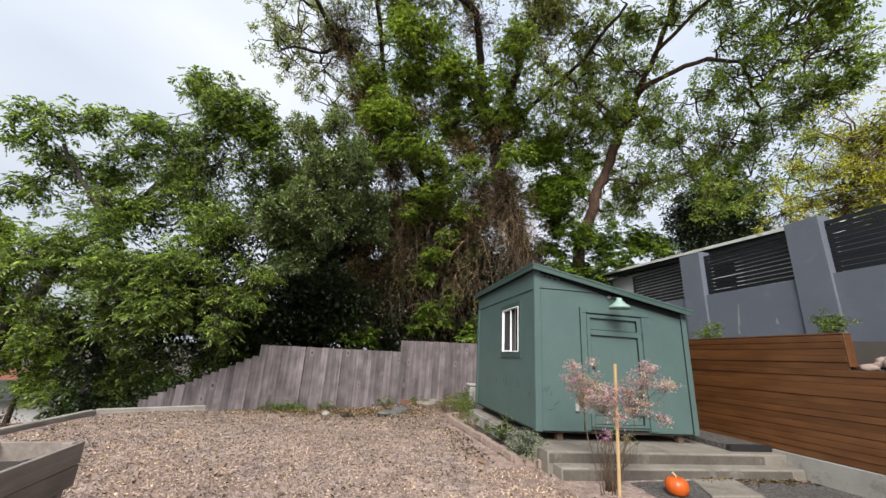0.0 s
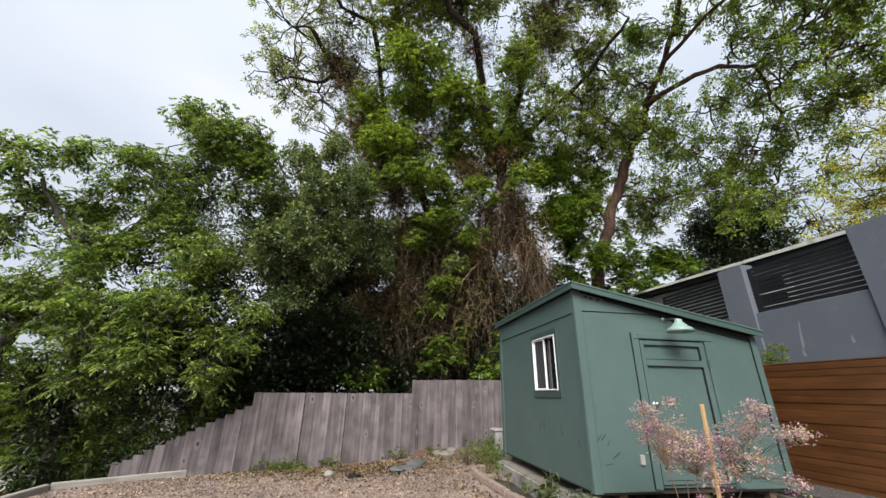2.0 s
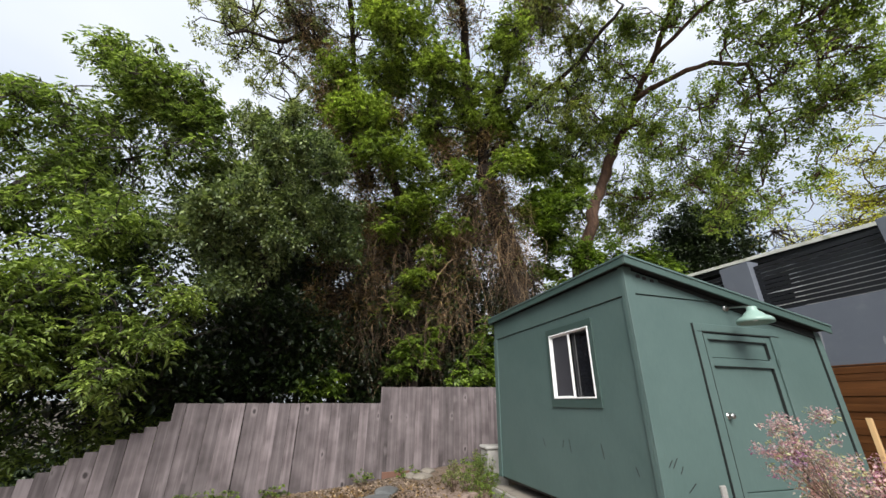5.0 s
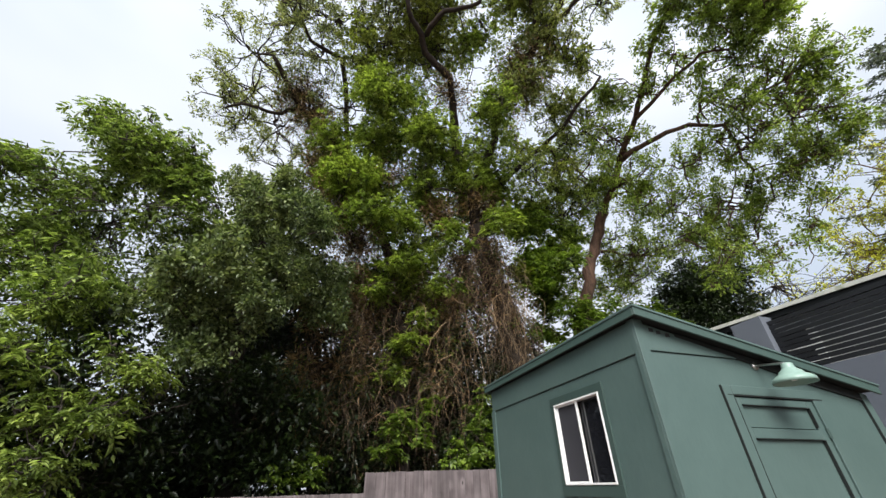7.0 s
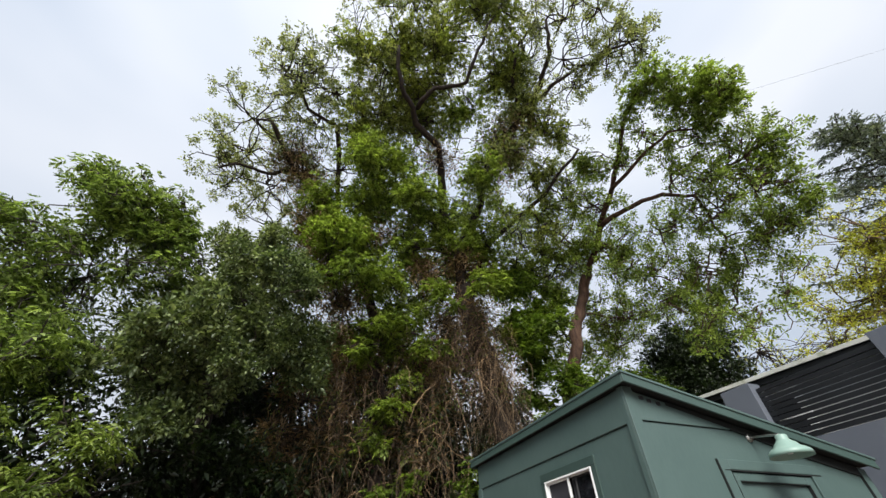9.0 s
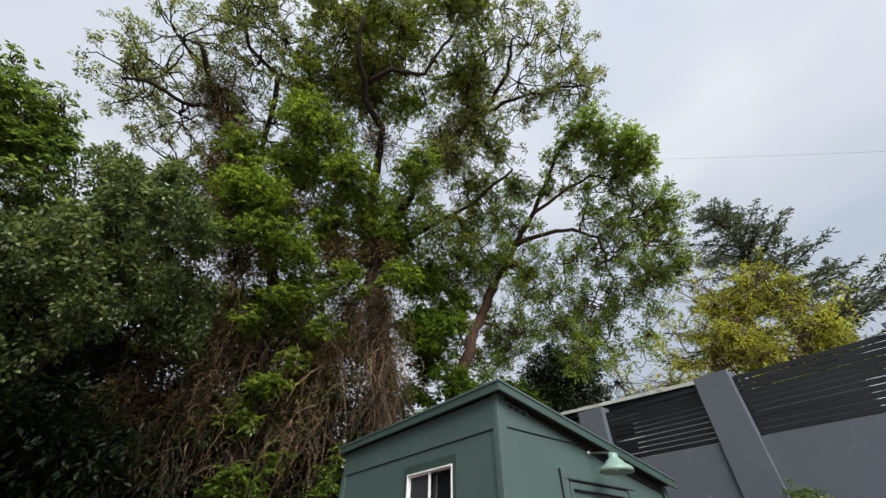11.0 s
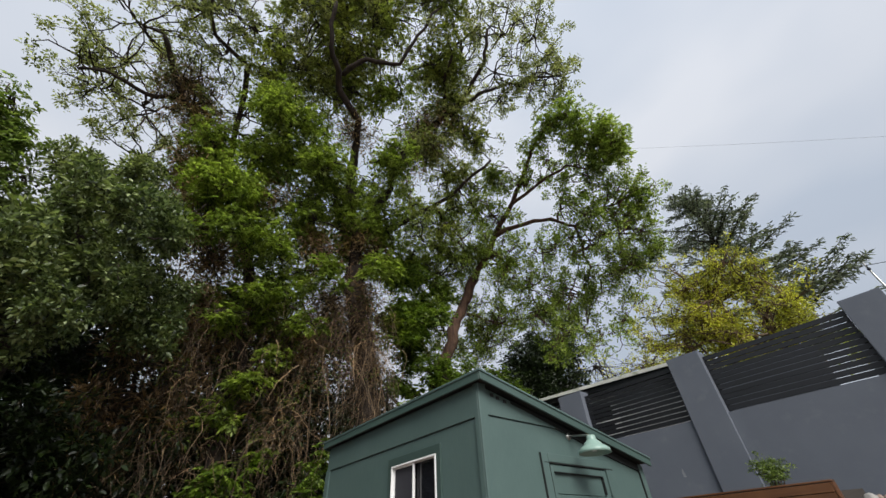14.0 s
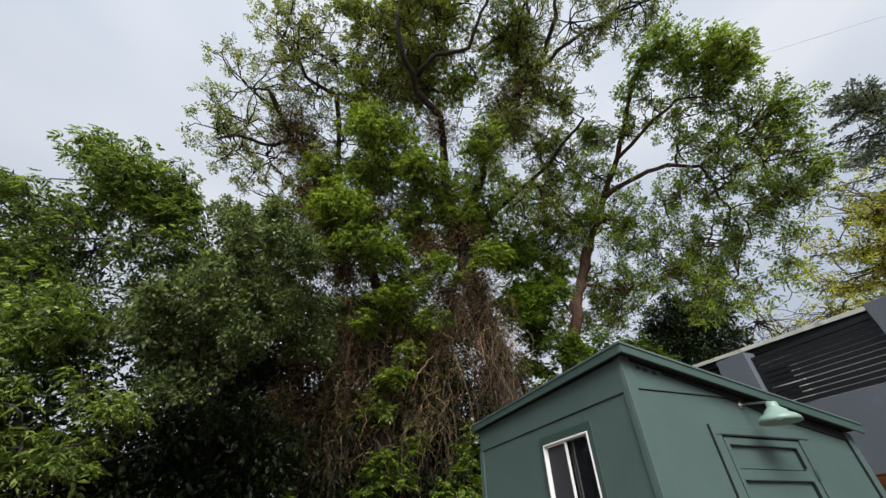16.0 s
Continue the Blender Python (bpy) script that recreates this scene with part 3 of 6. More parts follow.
# front wall with its doorway filled by the door; lower sheet and a proud upper sheet
DX0, DX1, DZ1 = 3.448, 4.47, 2.415
part("front_wall", prism([(X0, ZB), (DX0, ZB), (DX0, DZ1), (DX1, DZ1), (DX1, ZB), (X1, ZB), (X1, roof_under(X1)), (3.96, roof_under(3.96) - 0.008), (X0, SEAM_F - 0.008)], "y", Y0, Y0 + T), GREEN_PAINT, shed)
part("upper_panel", prism([(X0, SEAM_F), (3.94, SEAM_F), (3.95, roof_under(3.95)), (X0, roof_under(X0))], "y", Y0 - 0.016, Y0 + T, 0.003), GREEN_PAINT, shed)
WY0, WY1, WZ0, WZ1 = 6.266, 7.095, 1.744, 2.546
bm = bmesh.new()
for lo, hi in (((Y0, ZB), (WY0, SEAM_L)), ((WY1, ZB), (Y1, SEAM_L)), ((WY0, ZB), (WY1, WZ0)), ((WY0, WZ1), (WY1, SEAM_L))):
    add_box(bm, (X0, lo[0] + (T if lo[0] == Y0 else 0), lo[1]), (X0 + T, hi[0], hi[1] - (0.008 if hi[1] == SEAM_L else 0)))
bmesh.ops.remove_doubles(bm, verts=bm.verts, dist=1e-5)
part("side_wall", bm, GREEN_PAINT, shed)
part("upper_side_panel", box((X0 - 0.016, Y0 - 0.012, SEAM_L), (X0 + T, Y1, roof_under(X0) + 0.01), 0.003), GREEN_PAINT, shed)
part("back_wall", prism([(X0, ZB), (X1, ZB), (X1, roof_under(X1)), (X0, roof_under(X0))], "y", Y1, Y1 + T), GREEN_PAINT, shed)
part("low_side_wall", box((X1 - T, Y0 + T, ZB), (X1, Y1, roof_under(X1))), GREEN_PAINT, shed)
part("shed_floor", box((X0 + 0.02, Y0 + 0.03, ZB - 0.03), (X1 - 0.02, Y1, ZB + 0.03)), SOIL, shed)
# corner boards
part("corner_board", box((X0 - 0.024, Y0 - 0.024, ZB - 0.012), (X0 + 0.085, Y0, roof_under(X0) + 0.02), 0.004), GREEN_PAINT, shed)
part("corner_board", box((X0 - 0.024, Y0 - 0.0005, ZB - 0.012), (X0 - 0.001, Y0 + 0.06, roof_under(X0) + 0.02), 0.004), GREEN_PAINT, shed)
part("corner_board", prism([(X1 - 0.075, ZB - 0.012), (X1 + 0.022, ZB - 0.012), (X1 + 0.022, roof_under(X1 + 0.022) + 0.01), (X1 - 0.075, roof_under(X1 - 0.075) + 0.01)], "y", Y0 - 0.022, Y0, 0.004), GREEN_PAINT, shed)
part("corner_board", box((X0 - 0.02, Y1 - 0.07, ZB - 0.012), (X0 - 0.001, Y1 + 0.05, SEAM_L), 0.004), GREEN_PAINT, shed)
# roof: deck, fascia boards and a thin metal drip edge
roof = part("roof", prism([(RX0 + 0.02, RZ0 - 0.06), (RX1 - 0.02, RZ0 - 0.06 + SLOPE * (RX1 - RX0)), (RX1 - 0.02, RZ0 - 0.012 + SLOPE * (RX1 - RX0)), (RX0 + 0.02, RZ0 - 0.012)], "y", RY0 + 0.02, RY1 - 0.02), ROOF_SHADE, shed)
part("fascia", prism([(RX0, RZ0 - 0.1), (RX1, RZ0 - 0.1 + SLOPE * (RX1 - RX0)), (RX1, RZ0 - 0.01 + SLOPE * (RX1 - RX0)), (RX0, RZ0 - 0.01)], "y", RY0, RY0 + 0.02, 0.003), ROOF_EDGE, roof)
part("fascia", prism([(RX0, RZ0 - 0.1), (RX1, RZ0 - 0.1 + SLOPE * (RX1 - RX0)), (RX1, RZ0 - 0.01 + SLOPE * (RX1 - RX0)), (RX0, RZ0 - 0.01)], "y", RY1 - 0.02, RY1, 0.003), ROOF_EDGE, roof)
part("fascia", box((RX0 - 0.001, RY0 + 0.02, RZ0 - 0.1), (RX0 + 0.02, RY1 - 0.02, RZ0 - 0.012), 0.003), ROOF_EDGE, roof)
part("drip_edge", prism([(RX0 - 0.012, RZ0 - 0.022), (RX1 + 0.012, RZ0 - 0.022 + SLOPE * (RX1 - RX0)), (RX1 + 0.012, RZ0 + SLOPE * (RX1 - RX0)), (RX0 - 0.012, RZ0)], "y", RY0 - 0.012, RY1 + 0.012, 0.002), GREEN_PAINT, roof, "pale green drip edge")
# gap between wall top and roof, a near-black strip for its shade; small vents
part("eave_gap_shade", prism([(3.0, roof_under(3.0) - 0.03), (3.3, roof_under(3.3) - 0.034), (3.95, roof_under(3.95) - 0.06), (4.4, roof_under(4.4) - 0.082), (X1 - 0.08, roof_under(X1 - 0.08) - 0.075), (X1 - 0.08, roof_under(X1 - 0.08) + 0.006), (3.0, roof_under(3.0) + 0.006)], "y", Y0 - 0.0195, Y0 + 0.01), JOINT_EAVE_DARK, shed, "dark strip for the shaded gap under the eave")
for x, z in ((2.71, 0.06), (2.79, 0.062), (2.89, 0.06)):
    part("vent", box((x, Y0 - 0.02, roof_under(x) - z), (x + 0.05, Y0 + 0.001, roof_under(x) - z + 0.036), 0.003), BLACK_PLASTIC, shed, "small black eave vent")
# door with two recessed panels and its casing
door = part("door", box((DX0 + 0.009, Y0 + 0.032, 0.65), (DX1 - 0.009, Y0 + 0.046, DZ1 - 0.009)), GREEN_PAINT, shed, "flush green door with two framed panels")
for lo, hi in (((DX0 + 0.01, 0.652), (3.52, 2.405)), ((4.37, 0.652), (DX1 - 0.01, 2.405)), ((3.521, 2.345), (4.369, 2.405)), ((3.521, 2.07), (4.369, 2.15)), ((3.521, 0.652), (4.369, 0.72)), ((3.521, 0.86), (4.369, 0.93))):
    part("rail", box((lo[0], Y0 - 0.008, lo[1]), (hi[0], Y0 + 0.031, hi[1]), 0.003), GREEN_PAINT, door)
for lo, hi in ((2.158, 2.335), (0.938, 2.062), (0.728, 0.852)):
    part("door_panel", box((3.53, Y0 + 0.006, lo), (4.36, Y0 + 0.031, hi), 0.002), GREEN_PAINT, door)
part("casing", box((3.343, Y0 - 0.022, ZB + 0.02), (3.445, Y0 - 0.001, 2.503), 0.003), GREEN_PAINT, shed)
part("casing", box((4.473, Y0 - 0.022, ZB + 0.02), (4.6, Y0 - 0.001, 2.425), 0.003), GREEN_PAINT, shed)
part("casing", box((3.447, Y0 - 0.024, 2.425), (4.6, Y0 - 0.001, 2.503), 0.003), GREEN_PAINT, shed)
knob = part("door_knob", lathe([(0, 0.062), (0.022, 0.06), (0.03, 0.045), (0.024, 0.03), (0.012, 0.022), (0.012, 0.006), (0.032, 0.005), (0.033, 0.0)], 16), STEEL, door, "steel door knob", True)
knob.matrix_local = pose(3.535, Y0 - 0.006, 1.59, 90)
hasp = part("hinge", box((4.455, Y0 - 0.027, 2.08), (4.485, Y0 - 0.006, 2.17), 0.003), GREEN_TRIM, shed)
# open joints round the casing and the panels
for x0, x1, z0, z1 in ((3.335, 3.343, 0.64, 2.503), (3.4455, 3.4525, 0.64, 2.424), (3.378, 4.6, 2.4135, 2.4245), (3.52, 4.372, 2.334, 2.343), (4.362, 4.371, 2.17, 2.334), (3.53, 4.372, 2.061, 2.07), (4.362, 4.371, 0.735, 2.061), (3.455, 4.46, 0.682, 0.69), (X1 - 0.084, X1 - 0.0755, 0.63, 2.47)):
    part("joint", box((x0 + (0.0015 if x1 - x0 < 0.02 else 0), Y0 - 0.0232, z0 + (0.0015 if z1 - z0 < 0.02 else 0)), (x1 - (0.0015 if x1 - x0 < 0.02 else 0), Y0 + 0.004, z1 - (0.0015 if z1 - z0 < 0.02 else 0))), JOINT_EAVE_DARK, shed, "dark open joint")
# window with vinyl sliding sashes and a darker casing
window = part("window_frame", bmesh.new(), WHITE_VINYL, shed, "white vinyl sliding window frame")
bm = bmesh.new()
F = 0.018
for lo, hi in (((WY0, WZ0), (WY1, WZ0 + F)), ((WY0, WZ1 - F), (WY1, WZ1)), ((WY0, WZ0 + F), (WY0 + F, WZ1 - F)), ((WY1 - F, WZ0 + F), (WY1, WZ1 - F))):
    add_box(bm, (X0 - 0.026, lo[0], lo[1]), (X0 + 0.06, hi[0], hi[1]), 0.003)
bm.to_mesh(window.data)
bm.free()
mid = (WY0 + WY1) / 2
part("meeting_stile", box((X0 - 0.012, mid - 0.009, WZ0 + F + 0.001), (X0 + 0.012, mid + 0.009, WZ1 - F - 0.001), 0.003), WHITE_VINYL, window)
bm = bmesh.new()
a, b, w = mid + 0.01, WY1 - F - 0.001, 0.015
for lo, hi in (((a, WZ0 + F), (b, WZ0 + F + w)), ((a, WZ1 - F - w), (b, WZ1 - F)), ((a, WZ0 + F + w), (a + w, WZ1 - F - w)), ((b - w, WZ0 + F + w), (b, WZ1 - F - w))):
    add_box(bm, (X0 + 0.004, lo[0], lo[1] + 0.001), (X0 + 0.03, hi[0], hi[1] - 0.001), 0.002)
part("sash", bm, WHITE_VINYL, window)
part("screen", box((X0 + 0.014, a + w, WZ0 + F + w), (X0 + 0.018, b - w, WZ1 - F - w)), SCREEN_MESH, window, "grey insect screen")
part("pane", box((X0 + 0.044, WY0 + F + 0.001, WZ0 + F + 0.001), (X0 + 0.049, mid - 0.001, WZ1 - F - 0.001)), GLASS, window, "dark glass pane")
for lo, hi in (((6.194, 2.549), (7.17, 2.63)), ((6.194, 1.645), (7.17, 1.741)), ((6.194, 1.743), (6.263, 2.547)), ((7.098, 1.743), (7.17, 2.547))):
    part("window_casing", box((X0 - 0.018, lo[0], lo[1]), (X0 - 0.0005, hi[0], hi[1]), 0.002), GREEN_TRIM, shed, "dark green window casing")
# outlet cover and short piers
part("outlet_cover", box((3.195, Y0 - 0.03, 0.9), (3.255, Y0 - 0.001, 1.01), 0.006), STONE, shed, "small white outlet cover")
for x in (2.98, 4.1, 5.08):
    for y in (Y0 + 0.14, 7.1, Y1 - 0.1):
        part("pier", box((x - 0.048, y - 0.05, 0.4705), (x + 0.048, y + 0.05, 0.6175), 0.004, 0.002), PIER_WOOD, shed, "brown wooden block")

# barn lamp over the door
lamp = thing("wall_lamp", "mint enamelled gooseneck barn lamp over the shed door", "lamp", (3.905, Y0, 2.71))
part("wall_plate", lathe([(0, 0.02), (0.05, 0.018), (0.056, 0.004), (0.056, 0.0), (0, 0)], 20), STEEL, lamp, "small steel wall plate", True).matrix_local = pose(0, -0.003, 0, 90) @ Matrix.Diagonal((0.7, 0.7, 1, 1))
tube = Tubes()
tube.add([(0, -0.015, 0), (-0.01, -0.1, -0.012), (-0.02, -0.2, -0.03), (-0.028, -0.27, -0.045), (-0.03, -0.3, -0.056)], [0.0105] * 5, 10)
mesh_part("arm", tube.mesh("arm"), STEEL, lamp, "bare steel arm")
shade = part("shade", lathe([(0.0, 0.004), (0.04, 0.003), (0.046, -0.004), (0.048, -0.035), (0.06, -0.05), (0.084, -0.068), (0.1, -0.094), (0.136, -0.112), (0.16, -0.136), (0.165, -0.168), (0.158, -0.166), (0.13, -0.126), (0.09, -0.1), (0, -0.08)], 36), MINT_ENAMEL, lamp, "mint enamel shade", True)
shade.matrix_local = pose(-0.03, -0.3, -0.056)
part("bulb", lathe([(0, -0.085), (0.03, -0.09), (0.036, -0.115), (0.022, -0.145), (0, -0.15)], 16), WHITE_VINYL, lamp, "unlit white bulb", True).matrix_local = pose(-0.03, -0.3, -0.056)

# ---- concrete slab and steps ----
slab = thing("concrete_slab", "weathered concrete slab with two steps before the shed", "steps", kind="structure")
part("slab", box((2.45, 5.0, 0.05), (6.26, 8.9, 0.47), 0.012), CONCRETE, slab)
# pale strip added on the slab's side, sky light put into its colour
part("slab_edge", box((2.405, 5.3, 0.1), (2.449, 8.9, 0.455), 0.008), PALE_CONCRETE, slab, "concrete footing edge, paler for the sky light from the left")
part("step", box((2.52, 4.76, 0.05), (6.24, 4.998, 0.335), 0.012), CONCRETE, slab)
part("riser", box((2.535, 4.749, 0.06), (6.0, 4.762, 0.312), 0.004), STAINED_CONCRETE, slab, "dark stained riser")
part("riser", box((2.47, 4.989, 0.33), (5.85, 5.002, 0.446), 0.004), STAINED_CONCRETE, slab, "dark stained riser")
low_wall = tagged(new("low_concrete_wall"), "low pale concrete wall under the cedar cladding", "wall", kind="structure")
part("wall_block", box((6.265, -4, 0.0), (6.5, 9.0, 0.515), 0.012), PALE_CONCRETE, low_wall)
strip = part("gravel_strip", box((5.5, 5.25, 0.4), (6.262, 9.0, 0.545)), GRIT)
tagged(strip, "dark grit strip between shed and cedar wall", "gravel strip", kind="structure")
edging = part("garden_edging", box((5.48, 5.16, 0.472), (6.22, 5.246, 0.56), 0.006), BLACK_PLASTIC)
tagged(edging, "black plastic garden edging lying on the slab", "edging")
paver = part("stepping_stone", prism([(4.02, 4.1), (4.72, 4.08), (4.98, 4.7), (4.33, 4.72)], "z", 0.19, 0.235, 0.01), CONCRETE)
tagged(paver, "pale concrete stepping stone before the steps", "stepping stone")

# ---- cedar retaining wall ----
cedar = thing("cedar_wall", "retaining wall clad with horizontal stained cedar boards", "wall", kind="structure")
rows = 18
END_TOP = 3.98
for k in range(rows):
    z0 = 0.525 + k * 0.0922
    near = -4.0 if z0 + 0.08 < 1.77 else END_TOP
    dx = 0.005 * math.sin(k * 2.3 + near)
    part("board", box((6.27 + dx, near + 0.002, z0 + 0.002 * math.sin(k * 3.7)), (6.3, 8.998, z0 + 0.0885 + 0.002 * math.sin(k * 5.1)), 0.003, 0.0015), CEDAR, cedar)
part("backing", prism([(-4.0, 0.52), (9.0, 0.52), (9.0, 2.15), (4.02, 2.15), (4.02, 1.71), (-4.0, 1.71)], "x", 6.3005, 6.36), SOIL, cedar)
part("end_board", prism([(END_TOP - 0.022, 1.76), (END_TOP - 0.001, 1.76), (END_TOP - 0.001, 2.183), (END_TOP - 0.022, 2.183)], "x", 6.266, 6.4, 0.003), CEDAR, cedar, "cedar end board")
part("cap_board", box((6.262, END_TOP - 0.024, 2.186), (6.4, 9.0, 2.206), 0.004), CEDAR, cedar)
bank = part("planting_bank", prism([(6.362, 0.3), (8.2, 0.3), (8.2, 2.2), (6.362, 2.1)], "y", 4.0, 10.6), SOIL)
tagged(bank, "dark planting soil behind the cedar wall", "bank", kind="structure")
bank2 = part("planting_bank", prism([(6.362, 0.3), (8.11, 0.3), (8.11, 2.1), (6.362, 1.7)], "y", -6.0, 3.998), SOIL)
tagged(bank2, "lower planting soil with stones behind the cedar wall", "bank", kind="structure")

# ---- grey neighbouring wall with slatted screens ----
grey = thing("wall_grey", "smooth dark grey stucco wall with pillars", "wall", kind="structure")
GX = 8.12
part("wall", box((GX, -8.0, 0.5), (GX + 0.25, 10.7, 3.445)), GREY_STUCCO, grey)
PILLARS = ((10.5, 11.1), (7.766, 8.4), (5.085, 5.69), (2.4, 2.915), (-0.42, 0.16), (-3.2, -2.6), (-6.0, -5.4))
for k, (a, b) in enumerate(PILLARS):
    part("pillar", box((GX - 0.05, a, 0.5), (GX + 0.27, b, 4.575 if k else 3.9), 0.008), GREY_STUCCO, grey)
rnd = random.Random(4)
for bay, ((a0, _), (_, b1)) in enumerate(zip(PILLARS, PILLARS[1:])):
    lo, hi = b1 + 0.003, a0 - 0.003
    screen = thing("slat_screen", "near-black horizontal slat screen between grey pillars", "screen", (GX, lo, 3.445), "slat screens")
    w = hi - lo
    for y in (0.03, w - 0.03):
        part("upright", box((0.1, y - 0.025, 0.002), (0.14, y + 0.025, 1.0)), DARK_SLAT, screen)
    for k in range(11):
        z = 0.03 + 0.0905 * k
        sag = rnd.uniform(-0.006, 0.006)
        o = part("slat", box((0.076, 0.0, z), (0.096, w, z + (0.075 if bay < 2 else 0.079)), 0.003), DARK_SLAT, screen)
        o.rotation_euler.x = sag / w
# the flat roof behind the wall
roof2 = thing("neighbour_roof", "flat roof edge of the house behind the grey wall, streaked with moss", "roof", (8.62, 5.0, 4.5))
roof2.matrix_world = pose(8.62, 5.0, 4.52, 2.9)
part("roof_slab", box((-0.03, 0.3, 0.09), (5, 8.1, 0.15), 0.006), ROOF_WHITE, roof2)
part("roof_fascia", box((0.02, 0.31, -0.03), (0.05, 8.1, 0.088)), DARK_SLAT, roof2)
part("house_wall", box((0.35, 0.4, -4.0), (5, 8.0, -0.03)), PALE_STUCCO, roof2)
# walls added to block the sky behind the slats, one gap left for streaks
part("low_wall", box((0.36, -1.45, -4.0), (0.6, 0.39, -0.13)), GREY_STUCCO, roof2)
part("low_wall", box((0.36, -7.4, -4.0), (0.6, -1.95, -0.15)), GREY_STUCCO, roof2)
part("flashing", box((-0.046, 0.3, 0.075), (-0.031, 8.1, 0.15), 0.003), ROOF_WHITE, roof2, "white roof flashing")
house_window = part("house_window", bmesh.new(), WHITE_VINYL, roof2, "white framed window of the house")
bm = bmesh.new()
for lo, hi in (((2.42, -0.99), (3.3, -0.93)), ((2.42, -0.3), (3.3, -0.1)), ((2.42, -0.93), (2.56, -0.3)), ((3.2, -0.93), (3.3, -0.3)), ((2.56, -0.66), (3.2, -0.6))):
    add_box(bm, (0.3, lo[0], lo[1]), (0.349, hi[0], hi[1]))
bm.to_mesh(house_window.data)
bm.free()
part("pane", box((0.33, 2.561, -0.929), (0.345, 3.199, -0.301)), GLASS, house_window)


# ---- board fence at the back ----
fence = thing("wooden_fence", "weathered grey board fence that steps down along the slope", "fence")


def fence_top(s):
    if s > 0.0:
        return 1.995 + 0.023 * s
    if s > -3.75:
        return 1.657 + 0.008 * s
    return 1.37 + 0.5 * (s + 3.74)


rnd = random.Random(11)
s = -6.1
turn = math.degrees(math.atan2(FENCE_WAY.y, FENCE_WAY.x))
while s < 4.6:
    w = rnd.uniform(0.158, 0.178) if s < -3.75 else rnd.uniform(0.18, 0.215)
    if s < 0.0 < s + w:
        w = -s
    if s < -3.75 < s + w:
        w = -3.75 - s
    p = FENCE_AT + FENCE_WAY * (s + w / 2)
    base, top = yard_height(p.x, p.y) - 0.12, fence_top(s + w * 0.6) + rnd.uniform(-0.006, 0.006)
    o = part("board", box((-w / 2 + 0.0015, -0.009, 0), (w / 2 - (0.011 if abs(s + w + 1.6) < 0.1 or abs(s + w + 2.55) < 0.1 else 0.0008), 0.009, top - base), 0.002, 0.0006), FENCE_WOOD, fence)
    o.matrix_local = pose(p.x, p.y + rnd.uniform(-0.005, 0.005), base, 0, rnd.uniform(-0.12, 0.12), turn)
    s += w
for s0, s1, z0, z1 in ((-3.7, 4.6, 0.55, 0.62), (-3.7, 0.05, 1.38, 1.44), (0.1, 4.6, 1.7, 1.78), (-6.0, -3.8, 0.05, 0.85)):
    p = FENCE_AT + FENCE_WAY * s0
    o = part("rail", box((0, 0.016, 0), (math.hypot(s1 - s0, z1 - z0), 0.056, 0.09), 0.003), FENCE_WOOD, fence)
    o.matrix_local = pose(p.x, p.y, z0, 0, -math.degrees(math.atan2(z1 - z0, s1 - s0)), turn)
for s0 in (-6.0, -3.75, -1.35, 0.1, 2.4, 4.5):
    p = FENCE_AT + FENCE_WAY * s0
    o = part("post", box((-0.045, 0.058, -0.5), (0.045, 0.148, fence_top(s0) - 0.1), 0.004), FENCE_WOOD, fence)
    o.matrix_local = pose(p.x, p.y, 0, 0, 0, turn)


# ---- trees ----
def branchlet(wood, inv, p, d, n, step, r0, depth, rnd, ends):
    """A crooked branch that kinks as it goes and forks; its ends and joints are added to ends."""
    path, forks = [p], []
    for i in range(n):
        kink = Vector((rnd.gauss(0, 1), rnd.gauss(0, 1), rnd.gauss(0, 0.8)))
        d = (d + kink * 0.42 + Vector((0, 0, 0.05))).normalized()
        path.append(path[-1] + d * step * rnd.uniform(0.7, 1.3))
        if depth and i > 0 and rnd.random() < 0.75:
            side = (d + Vector((rnd.gauss(0, 1), rnd.gauss(0, 1), rnd.gauss(0, 0.8)))).normalized()
            forks.append((path[-1], side, r0 * (1 - 0.6 * i / n) * 0.65))
    wood.add([q - inv for q in path], [r0 * (1 - 0.65 * i / n) for i in range(n + 1)], 5 if r0 > 0.02 else 3)
    ends.append(path[-1])
    if not depth:
        ends.append(path[len(path) // 2])
    for q, side, r in forks:
        branchlet(wood, inv, q, side, max(2, n - 2), step * 0.75, r, depth - 1, rnd, ends)


